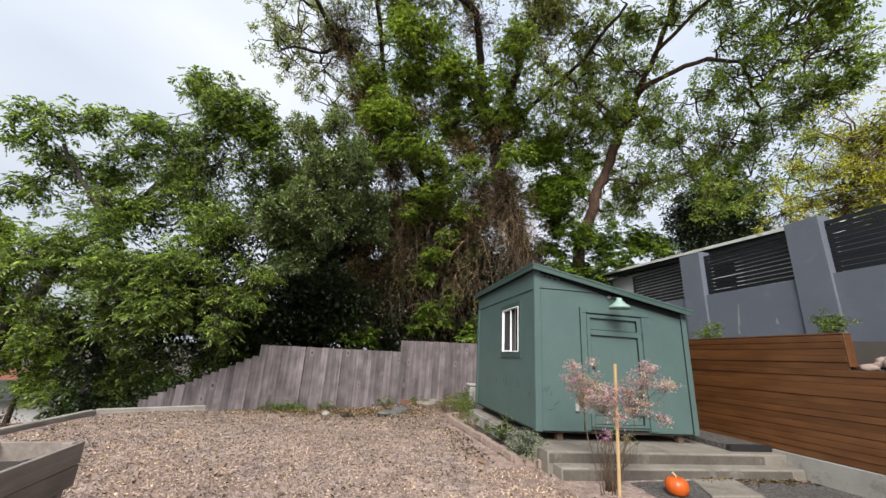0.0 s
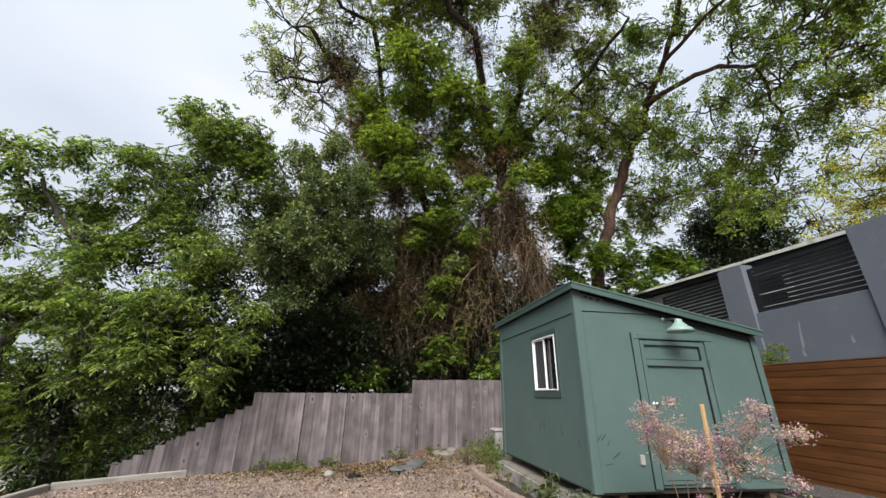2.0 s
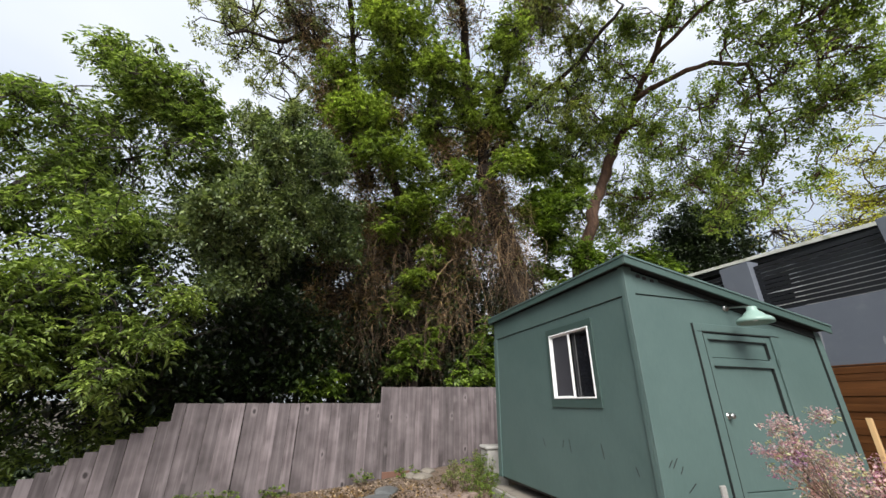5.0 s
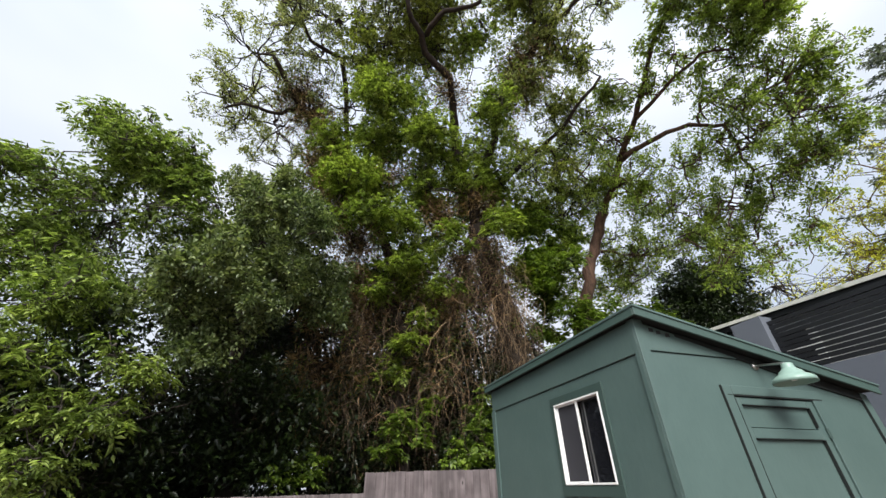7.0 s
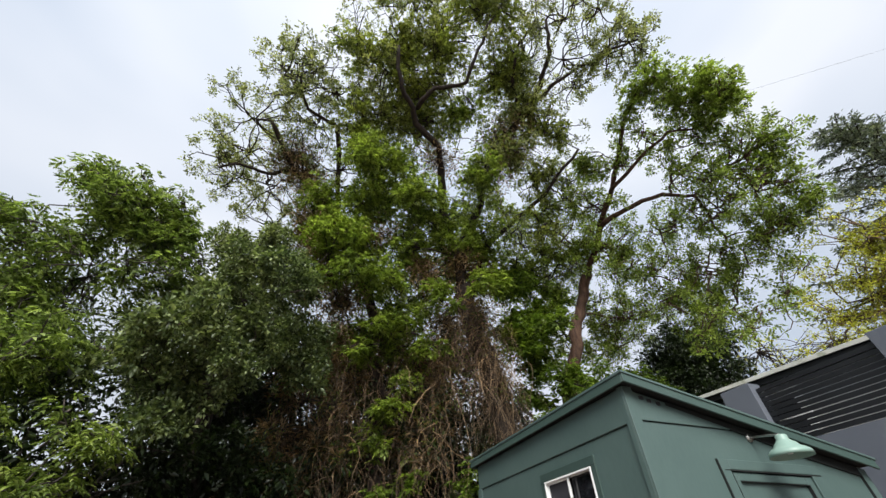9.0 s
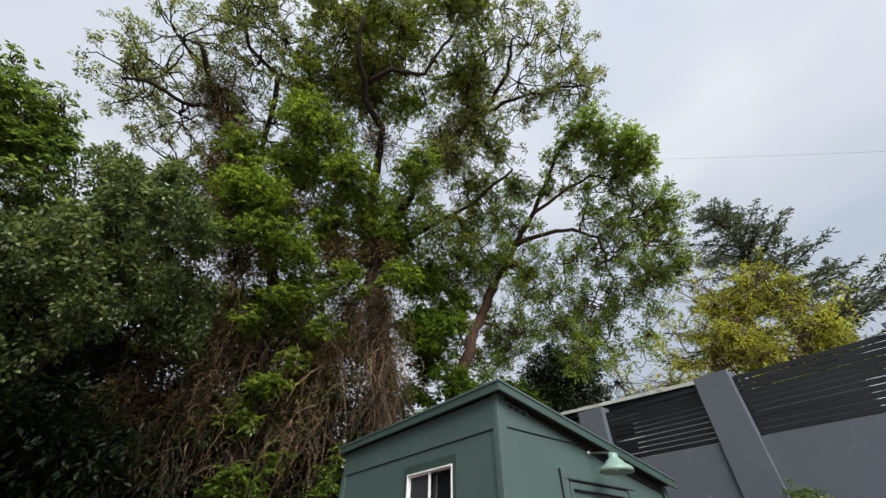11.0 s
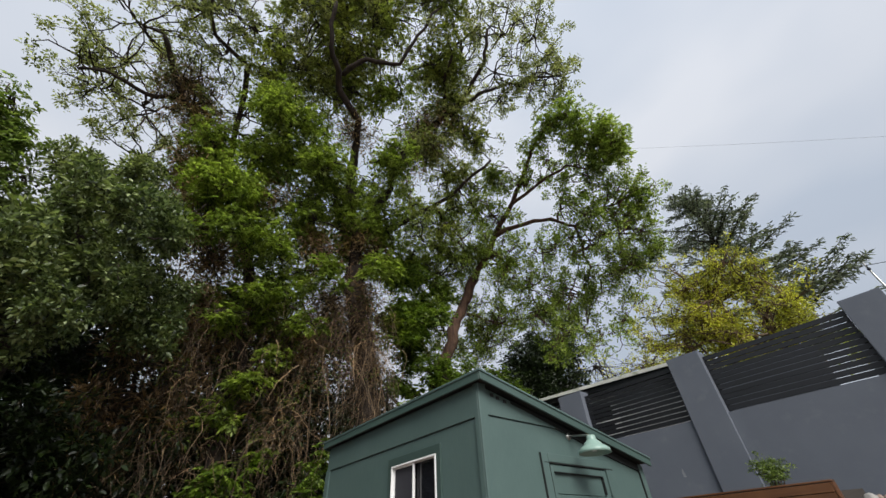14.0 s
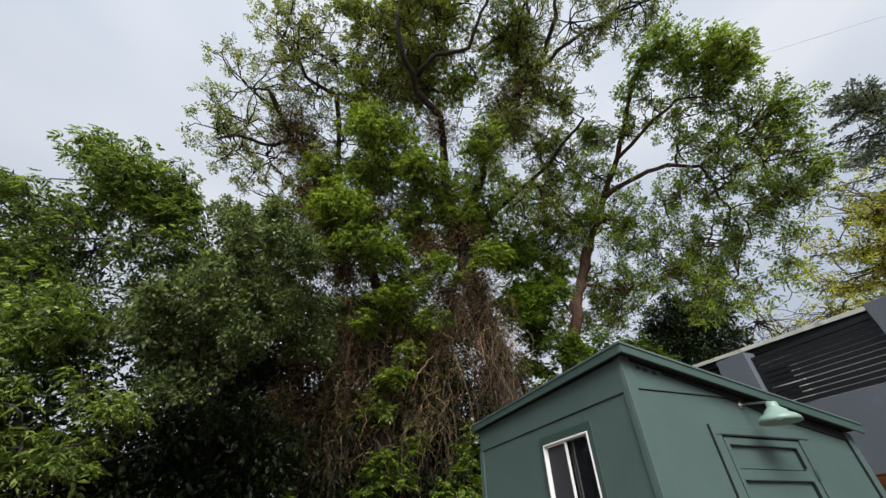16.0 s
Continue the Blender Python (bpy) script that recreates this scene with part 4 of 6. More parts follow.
def make_tree(name, label, place, stems, crowns, bark, seed, category="tree", twigs=5, limb=0.05, wild=0.2, crook=0.1, droop=0.4):
    """A tree: crooked tapered stems, limbs to every lobe of the crown, twigs, and leaves.
    stems: (points, first radius, last radius); crowns: (part, habit, lobes, material, leaf length, slimness, clumps per square metre, leaves, reach, shell);
    habit: frond (compound leaves), tuft (dense rosettes) or lacy (rosettes on open crooked branchlets)."""
    t = thing(name, label, category, place)
    inv = Vector(place)
    rnd, rng = random.Random(seed), np.random.default_rng(seed)
    wood, nodes = Tubes(), []
    for pts, r0, r1 in stems:
        path = [Vector(pts[0])]
        for a, b in zip(pts, pts[1:]):
            path += bend(a, b, rnd, crook, 4)[1:]
        n = len(path)
        rad = [(r0 + (r1 - r0) * (i / (n - 1)) ** 0.8) * rnd.uniform(0.9, 1.1) for i in range(n)]
        wood.add([p - inv for p in path], rad, 10)
        nodes += [(p, r) for p, r in zip(path, rad)]
    for cname, habit, lobes, mat, size, slim, per, leaves, reach, shell in crowns:
        tips = scatter(lobes, rng, per, shell) if habit != "lacy" else []
        for x, y, z, r in lobes:
            c = Vector((x, y, z))
            p, pr = min(nodes, key=lambda q: (q[0] - c).length + (3 if q[0].z > z + 0.5 else 0))
            way = bend(p, c, rnd, wild, 7)
            r0 = min(pr * 0.7, limb * min(1, r) * 0.8 + 0.005 * (c - p).length)
            wood.add([q - inv for q in way], [r0 * (1 - 0.7 * i / 7) for i in range(8)], 6)
            nodes += [(way[i], r0 * (1 - 0.7 * i / 7)) for i in (3, 5)]
            if habit == "lacy":
                for k in range(max(3, int(per * r))):
                    q = way[rnd.randint(4, 7)]
                    d = Vector((rnd.gauss(0, 1), rnd.gauss(0, 1), rnd.gauss(0.1, 0.8))).normalized()
                    branchlet(wood, inv, q, d, 5, r * 0.24, 0.03 * min(1, r), 1 if r < 0.9 else 2, rnd, tips)
            else:
                near = tips[np.linalg.norm(tips - np.array(c), axis=1) < r * 1.5]
                for q in near[rng.permutation(len(near))[:int(twigs * r * 2)]]:
                    tw = bend(way[rnd.randint(4, 7)], q, rnd, 0.25, 4)
                    wood.add([w - inv for w in tw], [0.022 * (1 - 0.16 * i) for i in range(5)], 3)
        tips = np.array([tuple(q) for q in tips])
        if habit == "frond":
            c, way, face, big = fronds(tips, rng, max(2, leaves // 7), 7, reach, size, droop)
        else:
            c, way, face, big = tufts(tips, rng, leaves, reach, size)
        mesh_part(cname, leaf_mesh(cname, c - np.array(inv), big[:, 0], rng, slim, lie=(way, face)), mat, t)
    mesh_part("trunk", wood.mesh("trunk"), bark, t)
    return t


def at_ground(x, y):
    return (x, y, ground_height(x, y))


def deeper(lobes, dx, dy, dz, grow):
    """The same forms again, further into the crown."""
    return [(x + dx, y + dy, z + dz, r * grow) for x, y, z, r in lobes]


def lumpy(lobes, seed, k=5, grow=0.46, squash=0.8):
    """Each form broken up into smaller uneven ones."""
    r1 = random.Random(seed)
    out = []
    for x, y, z, r in lobes:
        for i in range(k):
            d = Vector((r1.gauss(0, 1), r1.gauss(0, 1), r1.gauss(0, 1))).normalized() * r * r1.uniform(0.3, 0.75)
            out.append((x + d.x, y + d.y, z + d.z * squash, r * grow * r1.uniform(0.6, 1.3)))
    return out


HANG = [(1.6, 13.5, 8.1, 0.55), (0.5, 13.0, 9.5, 0.7), (3.2, 12.8, 8.7, 0.6), (2.9, 13.3, 7.4, 0.5), (1.6, 12.9, 9.3, 0.7), (4.5, 12.3, 9.4, 0.7), (1.3, 13.9, 7.2, 0.45), (2.4, 13.9, 6.6, 0.45), (-0.9, 13.2, 9.0, 0.6), (-0.4, 12.7, 10.4, 0.8), (2.2, 13.6, 7.9, 0.6), (2.0, 14.0, 5.7, 0.5), (1.7, 14.4, 4.9, 0.5)]
IVY = [(6.4, 13.0, 8.4, 0.9), (6.9, 13.3, 7.2, 0.8), (5.9, 12.6, 9.8, 0.9), (7.3, 12.9, 9.2, 0.9), (6.7, 13.6, 6.0, 0.7), (6.8, 11.7, 8.2, 0.9), (7.2, 12.3, 6.3, 0.9), (7.0, 12.9, 4.9, 0.8), (6.4, 12.9, 7.4, 0.8), (9.9, 11.8, 6.6, 0.7), (7.9, 12.5, 9.8, 0.8), (6.6, 12.5, 8.3, 0.8), (6.2, 12.5, 10.0, 0.8)]
AIRY = [(7.0, 12.1, 9.8, 0.7), (8.0, 12.6, 9.1, 0.7), (9.5, 11.7, 9.5, 0.7), (10.1, 11.8, 8.4, 0.6), (10.9, 11.2, 9.1, 0.6), (9.5, 10.6, 10.5, 0.6), (6.2, 11.5, 11.0, 0.7), (8.2, 11.2, 10.4, 0.6)]
MAIN_MID = [(3.7, 9.8, 12.2, 1.1), (3.1, 11.1, 11.2, 1.8), (1.9, 11.2, 11.5, 1.1), (1.1, 11.2, 12.5, 1.4), (0.3, 12.0, 11.9, 1.1), (-0.2, 10.8, 12.8, 1.1), (3.2, 8.9, 14.7, 1.0), (0.3, 12.8, 10.4, 1.3), (1.9, 12.6, 10.4, 1.3), (0.7, 13.5, 9.5, 1.1), (2.2, 13.7, 9.0, 1.3), (3.2, 12.8, 10.1, 1.1), (4.7, 12.5, 11.0, 1.2), (1.4, 14.0, 7.9, 1.0), (6.1, 12.9, 10.5, 1.2), (-1.4, 12.7, 11.9, 1.2), (2.5, 14.0, 7.4, 1.0), (-0.9, 13.4, 11.2, 1.2)]
MAIN_TOP = [(0.6, 10.5, 15.4, 1.4), (1.7, 8.9, 16.0, 1.4), (0.3, 9.2, 16.1, 1.4), (0.3, 8.3, 16.9, 1.4), (-1.1, 9.0, 16.6, 1.2), (4.0, 7.8, 16.0, 1.3), (5.5, 8.3, 15.3, 1.3), (4.9, 9.5, 13.8, 1.2), (4.9, 7.1, 16.5, 1.2), (2.3, 7.7, 17.0, 1.4), (-0.4, 10.7, 14.7, 1.2), (2.1, 10.2, 14.8, 1.2), (0.4, 7.0, 17.8, 1.6), (3.1, 6.2, 17.7, 1.6), (6.2, 8.6, 14.2, 0.9), (6.5, 9.8, 13.5, 0.9)]
MAIN_LACY = [(6.2, 6.6, 16.1, 1.3), (7.4, 5.8, 15.7, 1.2), (7.6, 5.2, 15.4, 0.9), (7.1, 7.2, 15.5, 0.9), (5.8, 5.4, 16.5, 1.2), (6.6, 4.8, 16.3, 1.1), (7.9, 4.8, 15.1, 0.7), (4.4, 5.3, 17.5, 1.3), (7.0, 8.2, 14.6, 0.7)]
MAIN_LEFT = [(-3.9, 12.4, 13.5, 1.4), (-2.9, 10.5, 15.1, 1.3), (-4.4, 11.3, 14.2, 1.1), (-3.3, 9.8, 15.4, 1.0), (-2.0, 11.4, 14.7, 1.3), (-4.9, 12.4, 13.1, 0.9), (-2.4, 12.5, 13.9, 1.2), (-1.6, 10.1, 15.5, 1.2), (-3.1, 13.2, 12.5, 1.3), (-2.3, 9.7, 15.6, 1.0), (-3.0, 13.8, 11.1, 0.9), (-0.7, 12.0, 13.2, 1.1), (-4.1, 13.4, 12.6, 0.9)]
BROWN = [(-2.6, 12.2, 13.9, 1.0), (-2.0, 12.6, 13.2, 0.9), (4.8, 9.6, 14.0, 0.8), (5.2, 8.9, 14.4, 0.8), (-0.6, 13.6, 9.3, 1.0), (0.2, 13.8, 8.6, 0.9), (4.3, 12.9, 9.0, 0.9), (4.8, 12.9, 8.0, 0.9), (3.6, 13.5, 8.4, 0.9), (5.3, 13.1, 6.8, 0.8)]
BEHIND = [(4.6, 15.3, 7.5, 0.8), (5.4, 15.2, 6.9, 0.7), (4.3, 15.6, 7.1, 0.7), (7.4, 14.1, 6.6, 0.6), (7.5, 13.8, 7.1, 0.6), (5.5, 14.9, 8.0, 0.7), (2.5, 13.5, 12.0, 0.9), (1.0, 13.2, 12.8, 0.9), (3.5, 12.6, 12.4, 0.9), (3.0, 14.0, 11.0, 0.9), (4.5, 13.5, 11.3, 0.8), (5.6, 14.2, 9.2, 0.8), (5.8, 14.9, 7.7, 0.8), (4.5, 15.0, 8.6, 0.8), (2.4, 15.2, 9.4, 0.8), (0.9, 14.8, 10.1, 0.8), (3.4, 14.2, 10.1, 0.8), (0.4, 15.6, 8.3, 0.7), (4.8, 15.0, 7.2, 0.8), (4.2, 15.0, 6.0, 0.8)]
TANGLE = [(-0.6, 13.8, 5.7, 0.5), (-1.0, 13.6, 6.5, 0.6), (-0.9, 14.2, 4.7, 0.5), (0.2, 13.7, 8.8, 0.7), (0.5, 14.1, 7.6, 0.8), (0.8, 14.4, 6.6, 0.8), (0.6, 14.5, 5.6, 0.8), (0.6, 14.5, 4.5, 0.8), (3.8, 13.4, 8.2, 0.7), (3.6, 13.9, 7.0, 0.8), (3.4, 14.2, 5.8, 0.9), (3.2, 14.3, 4.5, 0.8), (4.5, 12.7, 8.3, 0.5), (5.0, 13.0, 7.3, 0.5), (5.4, 13.3, 6.2, 0.55), (-0.3, 14.6, 3.8, 0.7), (2.2, 14.4, 7.4, 0.8), (-1.2, 13.4, 10.9, 0.7), (4.9, 9.6, 14.0, 0.6)]
TWIGGY = [(-2.3, 12.4, 13.6, 1.0), (-1.6, 12.6, 12.4, 1.0), (-1.2, 13.0, 11.2, 0.9), (-0.6, 13.2, 10.2, 0.9), (-0.2, 13.4, 9.2, 0.8), (2.6, 10.6, 13.4, 0.9), (4.6, 10.4, 13.2, 0.9), (5.0, 9.4, 14.1, 0.9), (4.0, 12.2, 10.0, 0.8), (2.8, 12.4, 9.4, 0.8), (0.9, 12.6, 10.8, 0.8)]
GAP = [(7.8, 11.8, 12.3, 1.1), (9.1, 11.8, 11.2, 1.0), (8.2, 13.0, 10.8, 1.1), (9.5, 12.9, 9.6, 1.0), (9.1, 13.9, 8.8, 0.9), (7.3, 13.8, 9.1, 1.1), (6.6, 12.8, 11.0, 1.2), (8.3, 10.3, 13.0, 1.0), (7.4, 14.5, 8.0, 1.0), (10.9, 13.3, 8.6, 1.0), (7.1, 12.5, 12.0, 0.9), (8.4, 12.5, 13.5, 0.8), (9.1, 12.5, 12.4, 0.9), (7.6, 12.7, 10.6, 0.9), (7.8, 10.0, 12.2, 0.8), (7.0, 10.6, 12.4, 0.7), (6.3, 10.2, 13.0, 0.7), (6.3, 10.6, 10.9, 0.7), (6.9, 10.4, 11.4, 0.7)]
FILL = [(6.2, 13.0, 15.2, 0.8), (6.3, 13.0, 13.0, 0.9), (7.9, 13.0, 12.2, 0.9), (6.2, 13.0, 10.3, 0.8), (6.7, 13.0, 14.4, 0.8), (8.9, 13.0, 13.2, 0.7), (5.7, 13.0, 8.0, 0.7), (7.2, 13.2, 11.2, 0.8), (5.3, 13.2, 12.0, 0.8), (4.9, 13.2, 13.8, 0.8)]
make_tree("tall_tree", "tall ivy-choked tree with bright green crown and crooked dark limbs", at_ground(5.6, 13.7), [
    ([(5.7, 13.8, -1.5), (5.6, 13.5, 5.5), (5.2, 13.2, 6.8), (4.5, 12.8, 8.1), (4.1, 12.5, 9.4)], 0.36, 0.28),
    ([(4.1, 12.5, 9.3), (3.5, 12.1, 11.2), (3.0, 11.2, 12.7), (2.5, 10.1, 13.6), (1.3, 9.4, 14.2), (0.7, 8.8, 14.5), (0.3, 7.9, 15.5)], 0.2, 0.06),
    ([(1.4, 9.3, 14.3), (1.8, 8.5, 14.6), (2.8, 8.0, 14.7), (2.9, 7.1, 15.4), (3.2, 6.3, 16.4)], 0.1, 0.04),
    ([(4.1, 12.5, 9.6), (4.5, 11.1, 12.3), (4.6, 10.0, 14.0), (5.4, 8.4, 14.7), (5.5, 7.4, 15.1), (5.4, 6.4, 15.6), (5.0, 5.7, 16.4)], 0.17, 0.05),
    ([(5.2, 8.5, 14.7), (4.5, 7.6, 15.4), (4.3, 6.6, 15.9), (4.7, 5.8, 16.6)], 0.08, 0.03),
    ([(5.4, 8.2, 14.8), (6.3, 6.9, 15.4), (7.2, 5.9, 15.6), (8.0, 5.0, 15.5)], 0.08, 0.03),
    ([(4.2, 12.7, 9.2), (5.0, 12.6, 11.1), (5.6, 11.9, 11.8), (6.2, 11.0, 12.2), (6.8, 9.8, 12.7), (7.3, 8.4, 13.4)], 0.14, 0.05),
    ([(4.0, 12.7, 9.0), (4.6, 12.8, 10.2), (5.2, 12.8, 11.3), (6.0, 12.8, 12.5), (6.6, 12.8, 13.5)], 0.11, 0.04),
    ([(2.6, 14.6, -1.5), (2.1, 14.6, 6), (0.8, 13.9, 10.4), (-1.2, 13.0, 12.4), (-2.6, 12.2, 13.4), (-3.4, 11.3, 14.1)], 0.26, 0.07),
    ([(-0.5, 13.1, 12.2), (-1.2, 11.0, 14.5), (-1.8, 10.9, 14.6), (-2.3, 10.7, 14.6), (-2.7, 9.9, 15.1)], 0.1, 0.04),
    ([(-2.4, 12.5, 13.2), (-3.2, 12.7, 12.9), (-4.1, 12.5, 12.8), (-4.7, 12.7, 12.6)], 0.08, 0.03),
], [
    ("crown", "frond", lumpy(MAIN_MID, 1, 6, 0.5), LEAF_BRIGHT, 0.105, 0.44, 6.2, 28, 0.2, 0.4),
    ("inner_crown", "tuft", deeper(MAIN_MID, 0.2, 1.5, 0.2, 1.1), LEAF_MAIN, 0.13, 0.45, 0.5, 20, 0.3, 0.2),
    ("upper_crown", "frond", lumpy(MAIN_TOP, 2, 6, 0.5), LEAF_MAIN, 0.1, 0.44, 4.6, 28, 0.18, 0.3),
    ("open_crown", "lacy", MAIN_TOP, LEAF_LACY, 0.09, 0.52, 6.0, 16, 0.17, 0.0),
    ("hanging_growth", "frond", lumpy(deeper(HANG, -0.05, -0.7, -0.4, 1.25), 3, 4, 0.5), LEAF_BRIGHT, 0.12, 0.42, 8.0, 28, 0.17, 0.3),
    ("lacy_crown", "lacy", MAIN_LACY, LEAF_LACY, 0.09, 0.52, 8.0, 18, 0.17, 0.0),
    ("side_crown", "lacy", MAIN_LEFT, LEAF_LACY, 0.09, 0.52, 8.0, 18, 0.17, 0.0),
    ("dead_leaves", "tuft", BROWN, LEAF_DEAD, 0.12, 0.3, 3.5, 18, 0.3, 0.1),
    ("shaded_growth", "frond", lumpy(BEHIND, 19, 4, 0.5), LEAF_FRESH, 0.12, 0.45, 2.6, 28, 0.2, 0.1),
    ("dead_tangle", "tuft", TANGLE, LEAF_DEAD, 0.22, 0.09, 6.0, 26, 0.4, 0.1),
    ("curtain_leaves", "tuft", deeper(TANGLE, 0.0, -0.3, 0.0, 1.15), LEAF_FRESH, 0.08, 0.5, 1.8, 20, 0.3, 0.1),
    ("dry_growth", "tuft", TWIGGY, LEAF_DEAD, 0.18, 0.09, 6.0, 20, 0.4, 0.1),
    ("back_crown", "lacy", GAP, LEAF_MAIN, 0.1, 0.5, 8.5, 18, 0.18, 0.0),
    ("far_crown", "frond", lumpy(FILL, 27, 4, 0.55), LEAF_MAIN, 0.1, 0.45, 4.2, 28, 0.18, 0.2),
    ("airy_crown", "lacy", AIRY, LEAF_BRIGHT, 0.09, 0.5, 9.0, 19, 0.18, 0.0),
    ("ivy", "frond", lumpy(IVY, 7, 4, 0.6), LEAF_FRESH, 0.12, 0.5, 7.0, 28, 0.16, 0.2),
], BARK, 21, twigs=8)


RIGHT = [(8.9, 10.3, 10.6, 1.0), (8.2, 9.5, 11.8, 0.9), (9.6, 10.0, 10.0, 1.2), (8.5, 8.0, 12.4, 0.8), (8.6, 6.9, 12.8, 0.7), (9.8, 6.2, 12.0, 0.9), (9.7, 7.3, 11.7, 0.9), (10.6, 6.4, 11.1, 1.1), (10.8, 5.6, 11.1, 1.0), (11.4, 5.9, 10.2, 1.0), (11.9, 6.3, 9.3, 0.8), (11.7, 6.9, 9.4, 1.0), (11.0, 7.3, 10.2, 1.1), (10.4, 7.9, 10.6, 0.8), (11.7, 8.0, 8.8, 1.0), (11.0, 8.9, 9.2, 1.0), (10.0, 8.9, 10.4, 1.0), (10.6, 10.0, 8.7, 1.0), (11.7, 8.9, 7.9, 0.9), (10.2, 11.5, 8.7, 1.1), (10.3, 12.8, 8.0, 0.9), (11.3, 9.7, 8.0, 0.9), (7.9, 11.3, 11.5, 1.1), (9.9, 10.1, 9.6, 0.9), (11.0, 8.6, 6.9, 0.7), (11.6, 7.8, 7.2, 0.7), (11.6, 7.0, 7.9, 0.6), (10.4, 9.8, 6.9, 0.7)]
RIGHT_DOME = [(8.4, 5.5, 13.4, 1.0), (8.9, 4.9, 13.1, 1.0), (9.6, 4.9, 12.5, 0.9), (9.0, 5.6, 12.8, 0.9), (8.0, 6.0, 13.5, 0.6), (9.7, 5.6, 12.2, 0.8), (11.1, 5.2, 10.9, 0.7), (11.9, 6.0, 9.4, 0.6), (7.9, 8.7, 13.2, 0.7), (7.9, 6.8, 13.3, 0.6)]
make_tree("leaning_tree", "leaning tree with reddish bark and an airy rounded green crown", at_ground(7.2, 13.4), [
    ([(7.1, 13.6, -1.0), (7.7, 12.8, 6.0), (8.1, 12.2, 7.6), (8.6, 12.0, 9.2), (8.8, 11.4, 10.2)], 0.25, 0.17),
    ([(8.8, 11.4, 10.2), (8.8, 10.3, 11.2), (8.7, 8.8, 12.3), (8.3, 7.4, 13.2), (8.1, 6.7, 13.6), (8.3, 5.4, 13.9)], 0.14, 0.04),
    ([(8.7, 9.9, 11.3), (9.1, 9.0, 11.4), (9.7, 8.0, 11.3), (10.3, 7.5, 10.9), (10.8, 7.7, 10.2), (11.2, 8.0, 9.4)], 0.1, 0.03),
    ([(8.6, 8.9, 12.1), (8.8, 7.6, 12.3), (9.1, 6.5, 12.5), (9.7, 5.8, 12.2)], 0.07, 0.03),
    ([(8.7, 12.0, 8.8), (9.4, 11.7, 8.6), (10.0, 11.1, 8.3)], 0.06, 0.03),
], [
    ("crown", "lacy", RIGHT, LEAF_BRIGHT, 0.092, 0.5, 8.5, 22, 0.2, 0.0),
    ("spring_growth", "frond", lumpy(RIGHT, 8, 3, 0.35), LEAF_BRIGHT, 0.09, 0.44, 5.0, 21, 0.16, 0.2),
    ("top_crown", "frond", lumpy(RIGHT_DOME, 9, 5, 0.5), LEAF_BRIGHT, 0.09, 0.44, 8.5, 28, 0.17, 0.3),
], BARK_RED, 8, twigs=9)

OAK = [(-3.0, 12.2, 8.9, 1.0), (-1.9, 12.1, 7.8, 0.9), (-2.9, 12.1, 7.3, 0.9), (-3.5, 12.2, 6.9, 0.9), (-2.1, 12.6, 6.9, 0.9), (-2.8, 12.7, 6.2, 0.9), (-3.8, 12.4, 6.3, 0.8), (-3.6, 12.8, 5.4, 0.8), (-2.9, 13.2, 5.1, 0.8), (-2.1, 12.6, 9.7, 0.8), (-1.2, 13.6, 7.4, 0.9), (-4.1, 12.5, 5.8, 0.7), (-2.2, 13.5, 6.0, 0.8), (-0.9, 13.6, 9.3, 1.0)]
OAK_NEAR = [(-1.0, 12.4, 6.2, 0.8), (-0.4, 12.9, 7.0, 0.7), (-1.8, 9.8, 6.6, 0.9), (-2.5, 10.0, 5.6, 0.8), (-1.3, 10.3, 5.7, 0.9), (-3.2, 10.2, 4.9, 0.8), (-1.9, 10.6, 4.6, 0.9), (-2.6, 10.9, 4.1, 0.8), (-1.0, 10.8, 7.1, 0.8), (-0.6, 12.0, 5.9, 1.0), (-1.5, 11.6, 7.9, 0.9)]
make_tree("oak_tree", "dark grey-green evergreen oak overhanging the fence", at_ground(-1.6, 14.2), [
    ([(-1.6, 14.3, -1.6), (-1.8, 13.8, 2.5), (-2.2, 13.0, 4.4), (-2.0, 11.4, 5.6), (-1.8, 10.4, 6.2)], 0.3, 0.06),
    ([(-2.0, 13.4, 3.4), (-2.8, 13.1, 6.0), (-2.8, 12.6, 8.0)], 0.16, 0.06),
    ([(-1.8, 13.9, 1.8), (-3.4, 13.2, 2.6), (-4.6, 12.6, 3.2)], 0.14, 0.04),
], [
    # lower crown takes the darkened leaf copy, its shade in the colour
    ("crown", "tuft", lumpy(OAK_NEAR, 10, 6, 0.45), LEAF_OAK_SHADED, 0.1, 0.55, 9.0, 34, 0.2, 0.4),
    ("upper_crown", "tuft", lumpy(OAK, 11, 6, 0.45), LEAF_OAK, 0.1, 0.55, 8.5, 32, 0.2, 0.4),
    # near-black leaves: the oak's inner shade is put into their colour
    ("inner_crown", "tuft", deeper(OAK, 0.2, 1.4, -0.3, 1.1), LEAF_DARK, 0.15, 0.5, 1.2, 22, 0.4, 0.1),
], BARK, 33, twigs=4)

